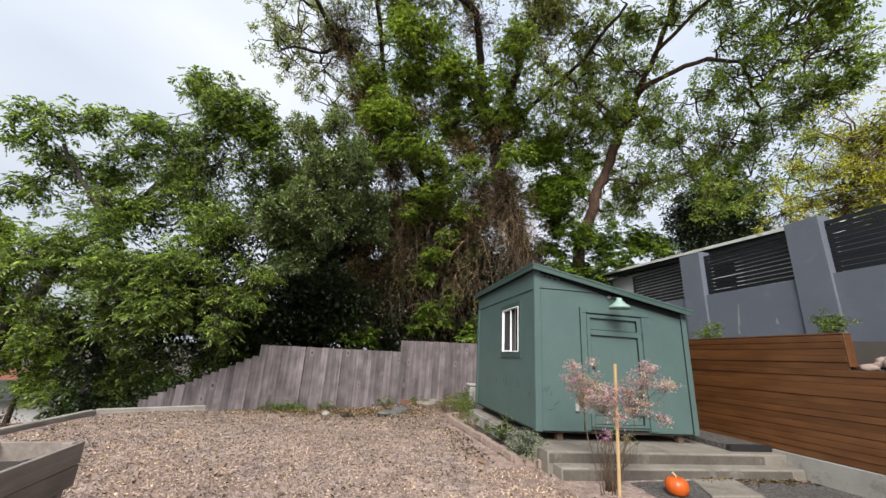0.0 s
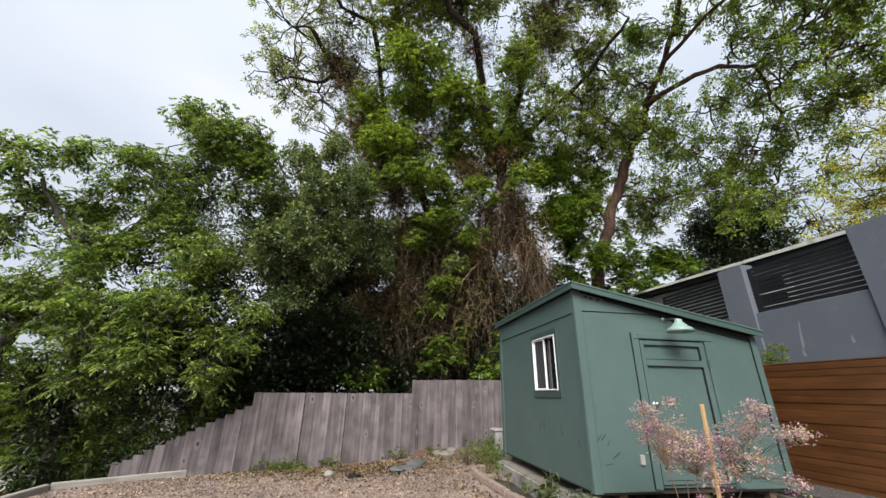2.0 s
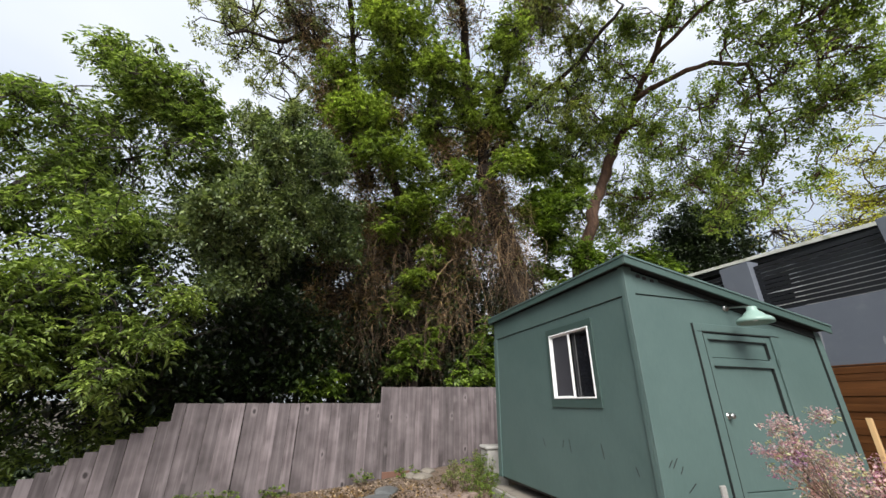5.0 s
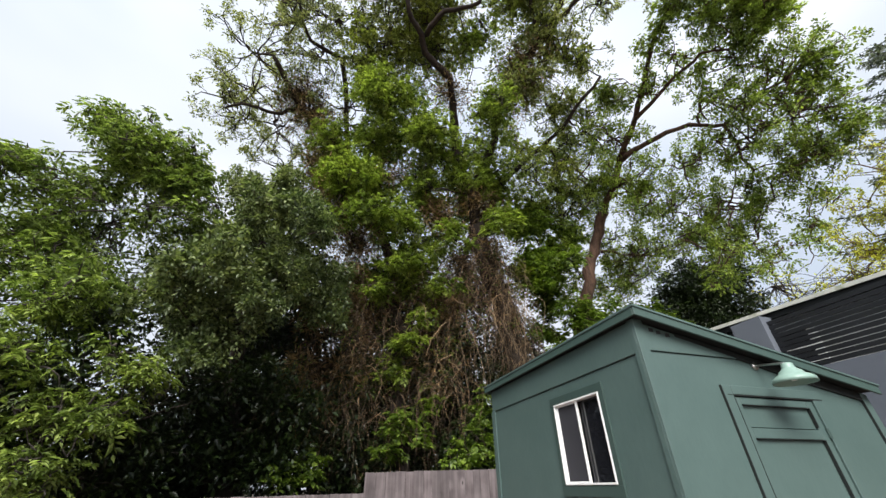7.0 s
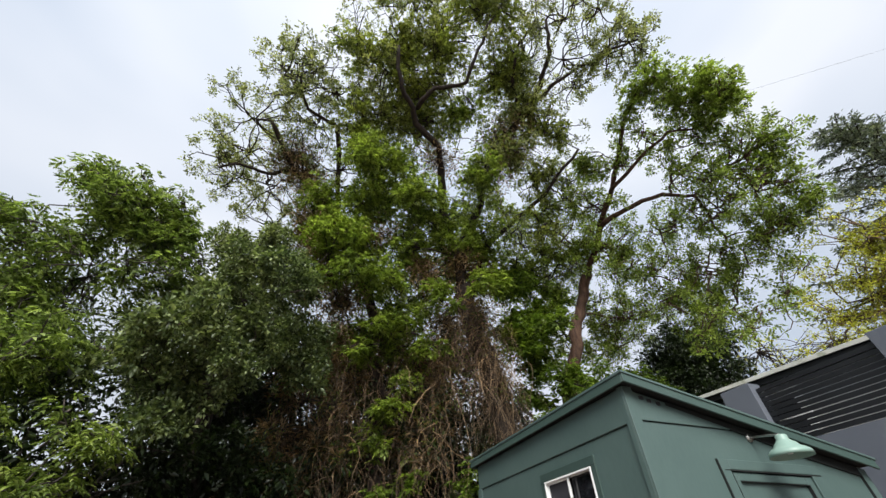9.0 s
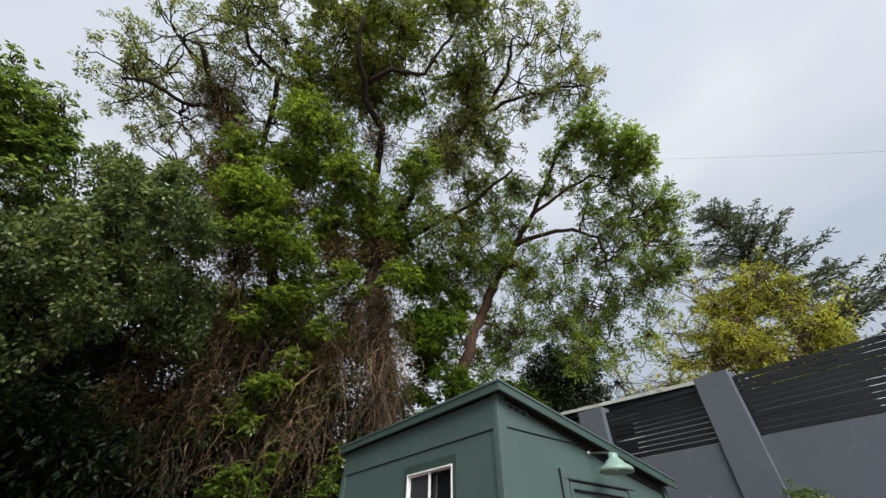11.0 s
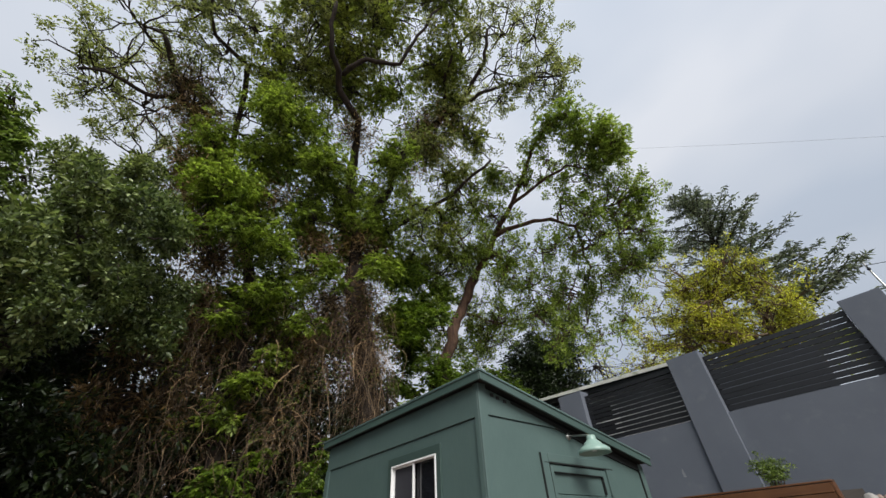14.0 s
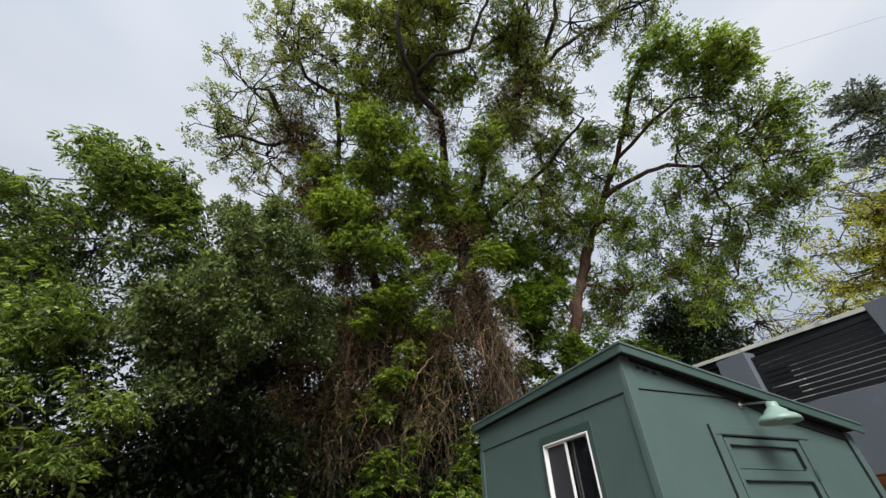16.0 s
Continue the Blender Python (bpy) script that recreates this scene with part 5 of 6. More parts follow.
LEFT = [(-6.0, 11.2, 9.6, 0.55), (-5.0, 11.2, 9.5, 0.65), (-4.3, 11.2, 8.9, 0.6), (-3.8, 11.2, 8.3, 0.5), (-5.5, 11.2, 9.0, 0.6), (-5.1, 11.0, 8.8, 0.7), (-4.4, 11.2, 8.4, 0.7), (-3.7, 11.2, 7.4, 0.5), (-7.2, 10.8, 7.7, 0.5), (-8.5, 9.9, 6.7, 0.75), (-6.9, 10.8, 7.4, 0.8), (-5.6, 10.9, 8.5, 0.8), (-4.7, 11.4, 8.2, 0.9), (-6.0, 11.3, 7.4, 1.0), (-7.4, 11.0, 6.3, 1.1), (-8.3, 10.5, 5.8, 0.9), (-8.9, 10.3, 4.9, 0.7), (-8.9, 9.7, 6.3, 0.5), (-7.7, 10.2, 7.0, 0.6), (-6.0, 10.8, 8.9, 0.55), (-9.4, 10.1, 4.0, 0.9), (-7.1, 10.8, 5.0, 1.1), (-5.8, 11.3, 6.0, 1.2), (-4.4, 12.2, 7.0, 1.0), (-4.9, 11.6, 5.0, 1.0), (-6.2, 12.0, 7.9, 0.8), (-5.0, 11.6, 8.5, 0.6), (-6.8, 12.5, 7.0, 1.0)]
LEFT_LOW = [(-7.1, 9.0, 3.0, 0.9), (-8.6, 8.8, 2.7, 0.9), (-8.3, 8.9, 1.9, 0.8), (-8.4, 8.9, 1.2, 0.7), (-8.2, 9.4, 2.5, 0.8), (-8.0, 11.7, 0.6, 0.6), (-8.4, 11.5, 1.3, 0.6), (-8.2, 12.2, 1.4, 0.6), (-4.4, 9.6, 3.2, 1.0), (-3.4, 10.1, 2.6, 0.9), (-4.7, 9.6, 2.2, 0.9), (-6.0, 9.3, 3.0, 1.0), (-6.9, 9.4, 2.0, 0.8), (-4.8, 10.3, 4.4, 1.0), (-5.2, 9.2, 2.8, 0.8), (-3.6, 10.0, 1.9, 0.6), (-5.6, 9.7, 1.9, 0.8), (-3.0, 10.2, 3.6, 0.7), (-6.6, 9.9, 4.2, 0.9), (-8.4, 9.2, 3.6, 0.8), (-8.3, 9.5, 2.3, 0.8), (-7.0, 9.0, 3.5, 0.7)]
UNDER = [(-6.1, 11.2, 0.9, 0.9), (-5.4, 11.5, 1.1, 0.9), (-6.7, 11.6, 0.2, 0.8), (-4.7, 12.0, 2.6, 1.1), (-5.6, 11.8, 3.4, 1.2), (-6.9, 11.8, 3.2, 1.2), (-4.2, 12.4, 1.2, 1.0)]
make_tree("boxelder_tree", "light green spreading tree with drooping compound leaves beyond the kerb", at_ground(-9.7, 11.5), [
    ([(-9.8, 11.6, -3.4), (-9.5, 11.4, -0.6), (-9.0, 11.0, 0.7), (-8.4, 10.5, 2.0), (-8.0, 10.9, 3.4), (-7.3, 11.3, 5.0), (-6.2, 11.4, 6.8)], 0.34, 0.07),
    ([(-6.25, 10.3, -2.2), (-6.3, 10.4, 0.4), (-6.5, 10.5, 1.7), (-6.7, 10.6, 3.2)], 0.12, 0.06),
    ([(-6.5, 10.5, 1.9), (-5.8, 10.1, 2.7), (-4.8, 9.9, 3.0)], 0.08, 0.03),
    ([(-6.4, 10.5, 1.2), (-7.1, 10.1, 2.0), (-7.7, 9.9, 2.1), (-8.6, 9.8, 2.6)], 0.07, 0.03),
    ([(-6.5, 10.5, 2.0), (-6.6, 10.4, 2.6), (-7.4, 10.0, 2.9), (-8.2, 9.7, 3.3)], 0.07, 0.03),
    ([(-6.6, 10.6, 3.8), (-7.6, 10.4, 5.2), (-8.3, 10.1, 6.3)], 0.1, 0.04),
], [
    ("crown", "frond", lumpy(LEFT, 12, 6, 0.5), LEAF_LEFT, 0.108, 0.4, 6.0, 28, 0.2, 0.35),
    ("low_crown", "frond", lumpy([q for q in LEFT_LOW if q[0] > -7.9], 13, 5, 0.5), LEAF_LEFT, 0.096, 0.38, 8.5, 28, 0.2, 0.4),
    # outer left lobes in a paler leaf: light through them put into the colour
    ("sunlit_crown", "frond", lumpy([q for q in LEFT_LOW if q[0] <= -7.9], 23, 5, 0.5), LEAF_BRIGHT, 0.112, 0.36, 4.6, 28, 0.2, 0.4),
    # same darkened leaf paints the shade inside this crown
    ("inner_crown", "tuft", deeper([q for q in LEFT if q[0] > -7.2], 0.2, 1.3, 0.0, 1.1), LEAF_OAK_SHADED, 0.13, 0.45, 1.4, 24, 0.36, 0.1),
    # shade behind the low crown, put in as near-black leaves
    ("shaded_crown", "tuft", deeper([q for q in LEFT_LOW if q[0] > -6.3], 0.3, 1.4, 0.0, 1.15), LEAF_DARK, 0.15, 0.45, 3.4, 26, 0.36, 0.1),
    ("back_shade", "tuft", [(-7.7, 13.3, 2.4, 0.9), (-7.6, 12.8, 1.7, 0.8), (-6.9, 13.2, 1.6, 0.7), (-7.0, 12.6, 0.8, 0.7), (-8.3, 12.9, 2.5, 0.9), (-7.8, 13.7, 3.3, 0.8), (-6.1, 13.1, 1.1, 0.5)], LEAF_FRESH, 0.13, 0.45, 3.6, 26, 0.36, 0.1),
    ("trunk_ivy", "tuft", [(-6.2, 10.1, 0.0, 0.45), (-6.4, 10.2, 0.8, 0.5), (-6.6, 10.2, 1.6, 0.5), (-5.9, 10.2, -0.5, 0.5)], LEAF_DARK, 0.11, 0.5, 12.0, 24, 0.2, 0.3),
    ("under_crown", "frond", UNDER, LEAF_LEFT, 0.12, 0.4, 6.0, 30, 0.36, 0.3),
], BARK_GREY, 14, twigs=7, droop=0.55)

ROADSIDE = [(-13.4, 13.8, 4.4, 1.2), (-13.0, 14.3, 3.3, 1.1), (-13.3, 14.1, 2.5, 1.1), (-13.2, 15.4, 3.9, 1.1), (-12.6, 16.1, 2.7, 0.9), (-12.4, 15.0, 1.8, 0.9), (-10.8, 14.9, 1.1, 0.8), (-14.4, 13.9, 5.4, 1.3), (-11.1, 16.0, 1.9, 0.8), (-11.7, 15.0, 1.4, 1.1), (-11.0, 15.4, 0.6, 1.0), (-11.3, 16.5, 1.5, 1.1), (-10.7, 15.0, -0.3, 0.8), (-10.3, 15.9, 0.0, 0.8), (-11.9, 16.1, 2.3, 1.1), (-12.6, 15.5, 2.2, 1.1), (-12.4, 14.7, 0.9, 1.1), (-11.1, 17.0, 0.7, 1.0), (-10.0, 16.6, -0.3, 0.9), (-9.5, 16.4, -0.7, 0.7)]
make_tree("roadside_tree", "fresh light green young tree down the slope", at_ground(-11.4, 15.6), [
    ([(-11.4, 15.6, -2.4), (-11.4, 15.6, 0.0), (-11.6, 15.6, 1.6)], 0.1, 0.04),
], [("crown", "frond", lumpy(ROADSIDE, 17, 4, 0.6), LEAF_BRIGHT, 0.14, 0.4, 2.8, 28, 0.2, 0.2)], BARK, 15, twigs=3)

# thicket behind the fence, dark leaf colour for its shade; fresh shrubs in front
DARK = [(4.0, 16.3, 5.9, 1.4), (0.4, 17.1, 5.0, 1.1), (-2.4, 14.6, 3.5, 1.2), (-1.2, 15.0, 2.8, 1.2), (0.9, 15.4, 4.2, 1.2), (2.5, 15.2, 3.1, 1.3), (3.8, 15.0, 5.5, 1.3), (5.9, 14.4, 5.6, 1.2), (-3.9, 14.0, 2.2, 1.2), (-4.8, 13.6, 1.4, 0.9), (6.6, 13.8, 3.5, 1.2), (4.4, 14.8, 2.2, 1.2), (1.0, 15.3, 1.4, 1.1), (-2.6, 14.4, 1.2, 1.1), (7.8, 13.8, 4.6, 1.1), (5.6, 14.6, 1.6, 1.2), (-1.5, 15.8, 6.0, 1.3), (0.2, 16.0, 7.0, 1.2), (-3.0, 15.5, 5.2, 1.2), (2.0, 16.0, 6.8, 1.2), (3.8, 16.0, 7.8, 1.1), (5.4, 15.6, 8.3, 1.0), (2.2, 16.2, 4.6, 1.2), (0.6, 16.4, 3.0, 1.2), (4.6, 15.8, 4.0, 1.2), (-0.8, 16.2, 4.6, 1.1)]
SHADE = [(-2.2, 12.9, 2.4, 0.9), (-1.2, 13.1, 2.2, 0.8), (-3.2, 12.6, 2.0, 0.9), (-0.7, 13.2, 3.2, 0.8), (-2.6, 12.9, 3.4, 0.8), (-3.6, 12.3, 3.0, 0.8), (-1.6, 13.0, 3.9, 0.8), (0.6, 14.3, 2.6, 0.7), (1.2, 14.6, 4.4, 0.8), (0.2, 14.5, 3.9, 0.8), (3.0, 14.4, 4.6, 0.7), (1.9, 14.6, 5.6, 0.8), (1.2, 14.6, 7.0, 0.8), (0.4, 14.6, 5.2, 0.7), (4.8, 14.2, 3.2, 0.7), (5.4, 14.0, 4.6, 0.8)]
FRESH = [(2.3, 13.9, 3.6, 0.65), (2.1, 13.7, 3.0, 0.65), (4.1, 13.2, 3.2, 0.65), (3.9, 13.0, 2.6, 0.65), (2.7, 13.9, 4.0, 0.55), (4.4, 13.0, 3.8, 0.55), (1.7, 13.6, 2.5, 0.5), (-0.1, 13.2, 2.2, 0.6), (-0.6, 13.2, 2.0, 0.5), (3.4, 12.9, 2.5, 0.5), (8.2, 12.6, 5.2, 1.0), (8.9, 12.0, 5.4, 0.9), (9.1, 12.8, 6.3, 1.1), (7.2, 13.0, 5.7, 0.7), (6.9, 13.2, 7.4, 0.8), (6.3, 13.0, 8.8, 0.7), (10.5, 12.1, 6.0, 0.8), (10.9, 12.0, 5.6, 0.7), (10.1, 12.4, 6.4, 0.8), (8.9, 12.9, 5.7, 0.7)]
make_tree("thicket", "dense understorey of shrubs and ivy behind the fence, shade put into its leaf colour", at_ground(1.5, 15.2), [
    ([(1.5, 15.2, -1.6), (1.2, 15.2, 2.5), (0.6, 15.8, 6)], 0.16, 0.06),
    ([(3.2, 15.2, -1.6), (3.4, 15.4, 4), (4.2, 15.2, 8)], 0.14, 0.06),
    ([(-2.6, 14.4, -1.6), (-2.4, 14.5, 2), (-2.2, 14.6, 4)], 0.12, 0.05),
    ([(7.2, 13.8, -1.0), (7.6, 13.6, 3), (8.2, 13.0, 5)], 0.1, 0.04),
], [
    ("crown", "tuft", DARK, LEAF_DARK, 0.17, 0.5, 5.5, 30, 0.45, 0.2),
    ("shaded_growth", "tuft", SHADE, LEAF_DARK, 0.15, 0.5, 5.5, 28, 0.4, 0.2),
    ("fresh_growth", "frond", lumpy(FRESH, 15, 4, 0.5), LEAF_FRESH, 0.13, 0.55, 8.0, 21, 0.14, 0.3),
], BARK, 78, "thicket", twigs=3)
# closes low sky gaps behind the thicket, its shade in the leaf colour
rng = np.random.default_rng(77)
FAR = [(x + rng.uniform(-0.6, 0.6), 19 + rng.uniform(-1, 1.5) + 0.02 * x * x, z + rng.uniform(-0.5, 0.5), 1.7) for x in np.arange(-17, 15, 2.0) for z in (-1.5, 0.6, 2.4, 4.2, 6.0) if z < -1 or (x > -6 and z < 3) or (-5 < x < 8 and z < 5) or -5 < x < -2 or 2 < x < 6]
places, ways, _ = spray(FAR, rng, 1.7, 26, 0.55, 0.1)
tagged(mesh_part("far_woodland", leaf_mesh("far_woodland", places, 0.36 * rng.uniform(0.6, 1.3, len(places)), rng, 0.5, out=ways), LEAF_DARK), "woodland edge beyond the fence, shade put into its leaf colour", "woodland", kind="stuff")

# curtains of dead vines hanging in the tall tree: (top, foot, spread, count)
rnd = random.Random(5)
vines = Tubes()
CURTAINS = (((0.0, 13.5, 9.3), (0.8, 14.3, 6.4), 0.7, 320), ((0.8, 14.2, 6.9), (0.5, 14.3, 3.4), 0.75, 560), ((3.8, 13.1, 9.0), (3.4, 13.9, 6.0), 0.75, 440),
            ((3.5, 13.9, 6.6), (3.0, 14.1, 3.4), 0.9, 560), ((4.2, 12.2, 9.4), (5.5, 13.0, 5.4), 0.34, 520), ((5.2, 12.9, 7.4), (5.8, 13.4, 4.4), 0.42, 300), ((0.3, 14.0, 5.0), (-1.3, 14.0, 3.0), 0.5, 260),
            ((-1.0, 13.2, 11.2), (-0.4, 13.5, 9.2), 0.6, 160), ((4.6, 10.2, 13.6), (5.2, 9.0, 14.2), 0.5, 140))
for top, foot, spread, count in CURTAINS:
    top, foot = Vector(top), Vector(foot)
    for k in range(int(count * 0.8)):
        a = top.lerp(foot, rnd.random()) + Vector((rnd.gauss(0, spread), rnd.gauss(0, spread * 0.6), rnd.gauss(0, 0.6)))
        step = rnd.uniform(0.1, 0.3)
        way = Vector((rnd.gauss(0, 0.8), rnd.gauss(0, 0.6), rnd.uniform(-0.6, 0.7)))
        p = [a]
        for i in range(8):
            way = way * 0.7 + Vector((rnd.gauss(0, 0.28), rnd.gauss(0, 0.28), -0.42 + rnd.gauss(0, 0.2)))
            p.append(p[-1] + way.normalized() * step * rnd.uniform(0.7, 1.3))
        r = rnd.uniform(0.003, 0.008) if rnd.random() < 0.85 else rnd.uniform(0.008, 0.015)
        vines.add(p, [r * (1 - 0.08 * i) for i in range(9)], 3)
tagged(mesh_part("dead_vines", vines.mesh("dead_vines"), VINE), "tangled curtains of dry brown vines hanging in the tall tree", "vines", kind="stuff")


# ---- beyond the grey wall ----
YELLOW = [(9.8, 4.7, 6.1, 0.83), (9.8, 5.6, 5.7, 0.77), (10.1, 3.9, 5.6, 0.77), (9.6, 4.2, 6.7, 0.51), (9.6, 5.1, 6.5, 0.64), (9.8, 3.9, 6.3, 0.58), (9.6, 6.2, 5.4, 0.51), (10.3, 3.6, 5.2, 0.45), (10.0, 5.1, 5.4, 0.9), (10.0, 4.4, 4.9, 0.83), (9.9, 5.7, 4.9, 0.7), (9.4, 5.9, 6.3, 0.45), (9.3, 6.3, 5.6, 0.4), (9.2, 6.7, 5.1, 0.35), (9.5, 5.6, 6.8, 0.3)]
make_tree("golden_shrub", "bushy golden yellow-green shrub behind the grey wall", at_ground(9.9, 4.9), [
    ([(9.9, 4.9, 2.0), (9.85, 4.8, 4.2), (9.8, 4.6, 5.8)], 0.05, 0.02),
    ([(9.9, 5.0, 2.0), (9.85, 5.2, 4.2), (9.7, 5.6, 5.6)], 0.05, 0.02),
    ([(9.95, 4.9, 2.0), (10.0, 4.4, 4.2), (10.0, 3.9, 5.5)], 0.05, 0.02),
    ([(9.9, 5.0, 2.0), (9.7, 5.4, 4.0), (9.5, 6.0, 5.0)], 0.04, 0.015),
], [("crown", "tuft", lumpy(YELLOW[:11], 16, 6, 0.5), LEAF_YELLOW, 0.06, 0.45, 10.0, 24, 0.15, 0.1),
    ("spring_growth", "lacy", [(x, y, z, r * 1.15) for x, y, z, r in YELLOW], LEAF_YELLOW, 0.058, 0.45, 9.0, 12, 0.1, 0.0)], TWIG, 41, "shrub", twigs=10, limb=0.02)
BUSH = [(15.4, 13.7, 8.8, 1.2), (14.7, 14.1, 9.4, 1.1), (15.8, 12.7, 9.2, 0.9), (15.4, 14.1, 7.8, 1.3), (16.0, 13.1, 8.0, 1.1), (14.8, 14.7, 8.2, 1.1), (15.2, 13.6, 6.6, 1.3)]
make_tree("dark_evergreen", "rounded dark evergreen bush behind the shed", at_ground(15.3, 13.8), [
    ([(15.3, 13.8, 1.5), (15.3, 13.8, 5), (15.3, 13.8, 8.4)], 0.14, 0.05)],
    [("crown", "tuft", BUSH, LEAF_DARK, 0.16, 0.5, 8.0, 30, 0.34, 0.4)], BARK, 43, "bush", twigs=3)
SMALL = [(18.8, -0.5, 7.4, 1.1), (18.9, -1.8, 7.0, 1.2), (19.0, -0.8, 6.2, 1.2), (18.6, 0.4, 6.2, 0.8)]
make_tree("olive_shrub", "olive green shrub rising over the slat screen", at_ground(18.8, -0.8), [([(18.8, -0.8, 2.0), (18.8, -0.8, 5), (18.8, -0.8, 7)], 0.1, 0.04)],
          [("crown", "tuft", SMALL, LEAF_YELLOW, 0.14, 0.45, 6.0, 24, 0.3, 0.3)], BARK, 44, "shrub", twigs=4)
HEDGE = [(13.5, y, 5.3, 0.6) for y in (-1.5, -0.6, 0.3, 1.2, 2.1, 3.0)]
make_tree("low_hedge", "low green hedge showing over the screen", at_ground(13.5, 0.6), [([(13.5, 0.6, 2.0), (13.5, 0.6, 4.8)], 0.06, 0.03)],
          [("crown", "tuft", HEDGE, LEAF_MAIN, 0.09, 0.5, 9.0, 22, 0.2, 0.3)], BARK, 45, "hedge", twigs=2)
WISP = [(17.0, 11.0, 7.5, 1.2), (18.0, 9.8, 8.0, 1.3), (19.2, 8.6, 7.6, 1.3), (16.6, 11.8, 8.4, 1.0), (18.6, 9.4, 6.8, 1.2)]
make_tree("bare_thicket", "thin far trees with sparse spring leaves", at_ground(18.0, 10.0), [
    ([(18.0, 10.0, 1.0), (18.0, 9.9, 6), (18.1, 9.7, 9.0)], 0.07, 0.02), ([(17.0, 11.2, 1.0), (16.8, 11.4, 6), (16.6, 11.6, 9.2)], 0.07, 0.02), ([(19.2, 8.8, 1.0), (19.3, 8.6, 5), (19.4, 8.4, 8.6)], 0.07, 0.02)],
    [("crown", "tuft", WISP, LEAF_YELLOW, 0.11, 0.5, 2.2, 10, 0.3, 0.1)], BARK, 46, twigs=16, limb=0.02)


def conifer(place, height, reach, seed):
    t = thing("conifer", "grey-blue conifer with long upswept drooping branches", "tree", place)
    rnd, rng = random.Random(seed), np.random.default_rng(seed)
    wood, spots, ways = Tubes(), [], []
    wood.add([(0, 0, height * k / 8) for k in range(9)], [0.42 * (1 - k / 8.6) for k in range(9)], 10)
    z = height * 0.3
    while z < height * 0.985:
        f = (height - z) / (height * 0.7)
        for k in range(4):
            a = rnd.uniform(0, 2 * math.pi)
            n = reach * (0.1 + 0.9 * f ** 0.75) * rnd.uniform(0.7, 1.12)
            p = []
            for i in range(9):
                s = i / 8
                p.append(Vector((math.cos(a) * n * s, math.sin(a) * n * s, z + n * (0.62 * s - 0.7 * s * s + 0.42 * s ** 3) + rnd.uniform(-0.03, 0.03))))
            wood.add(p, [0.07 * (1 - 0.85 * i / 8) for i in range(9)], 4)
            for i in range(int(50 * n)):
                s = rnd.uniform(0.12, 1.0)
                q = p[min(7, int(s * 8))].lerp(p[min(8, int(s * 8) + 1)], s * 8 % 1)
                w = (1 - s) * 0.26 + 0.1
                o = Vector((rnd.gauss(0, w), rnd.gauss(0, w), -abs(rnd.gauss(0, 0.22)) + 0.06))
                spots.append(q + o)
                ways.append(Vector((math.cos(a), math.sin(a), 0.2)) + o * 1.5)
        z += rnd.uniform(0.35, 0.6)
    sizes = 0.3 * rng.uniform(0.5, 1.3, len(spots))
    mesh_part("foliage", leaf_mesh("foliage", np.array(spots), sizes, rng, 0.28, out=np.array(ways)), LEAF_CONIFER, t)
    mesh_part("trunk", wood.mesh("trunk"), BARK, t)


conifer(at_ground(27.0, 6.0), 19.6, 6.6, 3)

# pole with a string of lamps over the screen, and an overhead cable
pole = thing("string_light_pole", "thin steel pole carrying string lights", "pole", (8.36, 2.315, 4.15))
tube = Tubes()
tube.add([(0, 0, 0), (0, 0, 0.5), (0, 0.004, 0.97)], [0.014] * 3, 8)
mesh_part("post", tube.mesh("post"), STEEL, pole)
lights = thing("string_lights", "black string lights with small clear bulbs", "string lights", (8.36, 2.315, 5.0))
tube = Tubes()
wire = [Vector((-0.005, -0.46 * k, 0.05 - 3.28 * (k / 26) * (1 - k / 26))) for k in range(-1, 27)]
tube.add(wire, [0.0055] * len(wire), 5)
mesh_part("wire", tube.mesh("wire"), BLACK_PLASTIC, lights)
for k, p in enumerate(wire[1:-1:2]):
    b = part("bulb", lathe([(0, 0), (0.012, -0.002), (0.012, -0.035), (0.024, -0.06), (0.022, -0.085), (0, -0.1)], 10), GLASS, lights, "small unlit bulb", True)
    b.matrix_local = pose(*p)
cable = Tubes()
pts = [Vector((27.4, 7.4, 30.6)).lerp(Vector((33.7, -8.5, 20.1)), s) for s in (-0.6, 1.8)]
cable.add([pts[0].lerp(pts[1], k / 16) - Vector((0, 0, 0.9 * math.sin(math.pi * k / 16))) for k in range(17)], [0.008] * 17, 5)
tagged(mesh_part("overhead_cable", cable.mesh("overhead_cable"), CABLE_GREY), "thin overhead cable across the sky", "cable", kind="structure")


# ---- planting on the bank ----
def tuft(name, label, place, lobes, mat, leaf, slim, seed, category="plant", per=14, leaves=16, clump=0.09, stems=5, stem_mat=None, group=""):
    """A small plant: thin stems and clumps of leaves, in lobes round its place."""
    t = thing(name, label, category, place, group)
    rnd, rng = random.Random(seed), np.random.default_rng(seed)
    places, ways, tips = spray(lobes, rng, per, leaves, clump, 0.2)
    wood = Tubes()
    for q in tips[rng.permutation(len(tips))[:stems * len(lobes)]]:
        way = bend((rnd.gauss(0, 0.02), rnd.gauss(0, 0.02), -0.02), q, rnd, 0.12, 5)
        wood.add(way, [0.006 * (1 - 0.12 * i) for i in range(6)], 4)
    mesh_part("stem", wood.mesh("stem"), stem_mat or TWIG, t)
    mesh_part("leaves", leaf_mesh("leaves", places, leaf * rng.uniform(0.6, 1.3, len(places)), rng, slim, out=ways), mat, t)
    return t


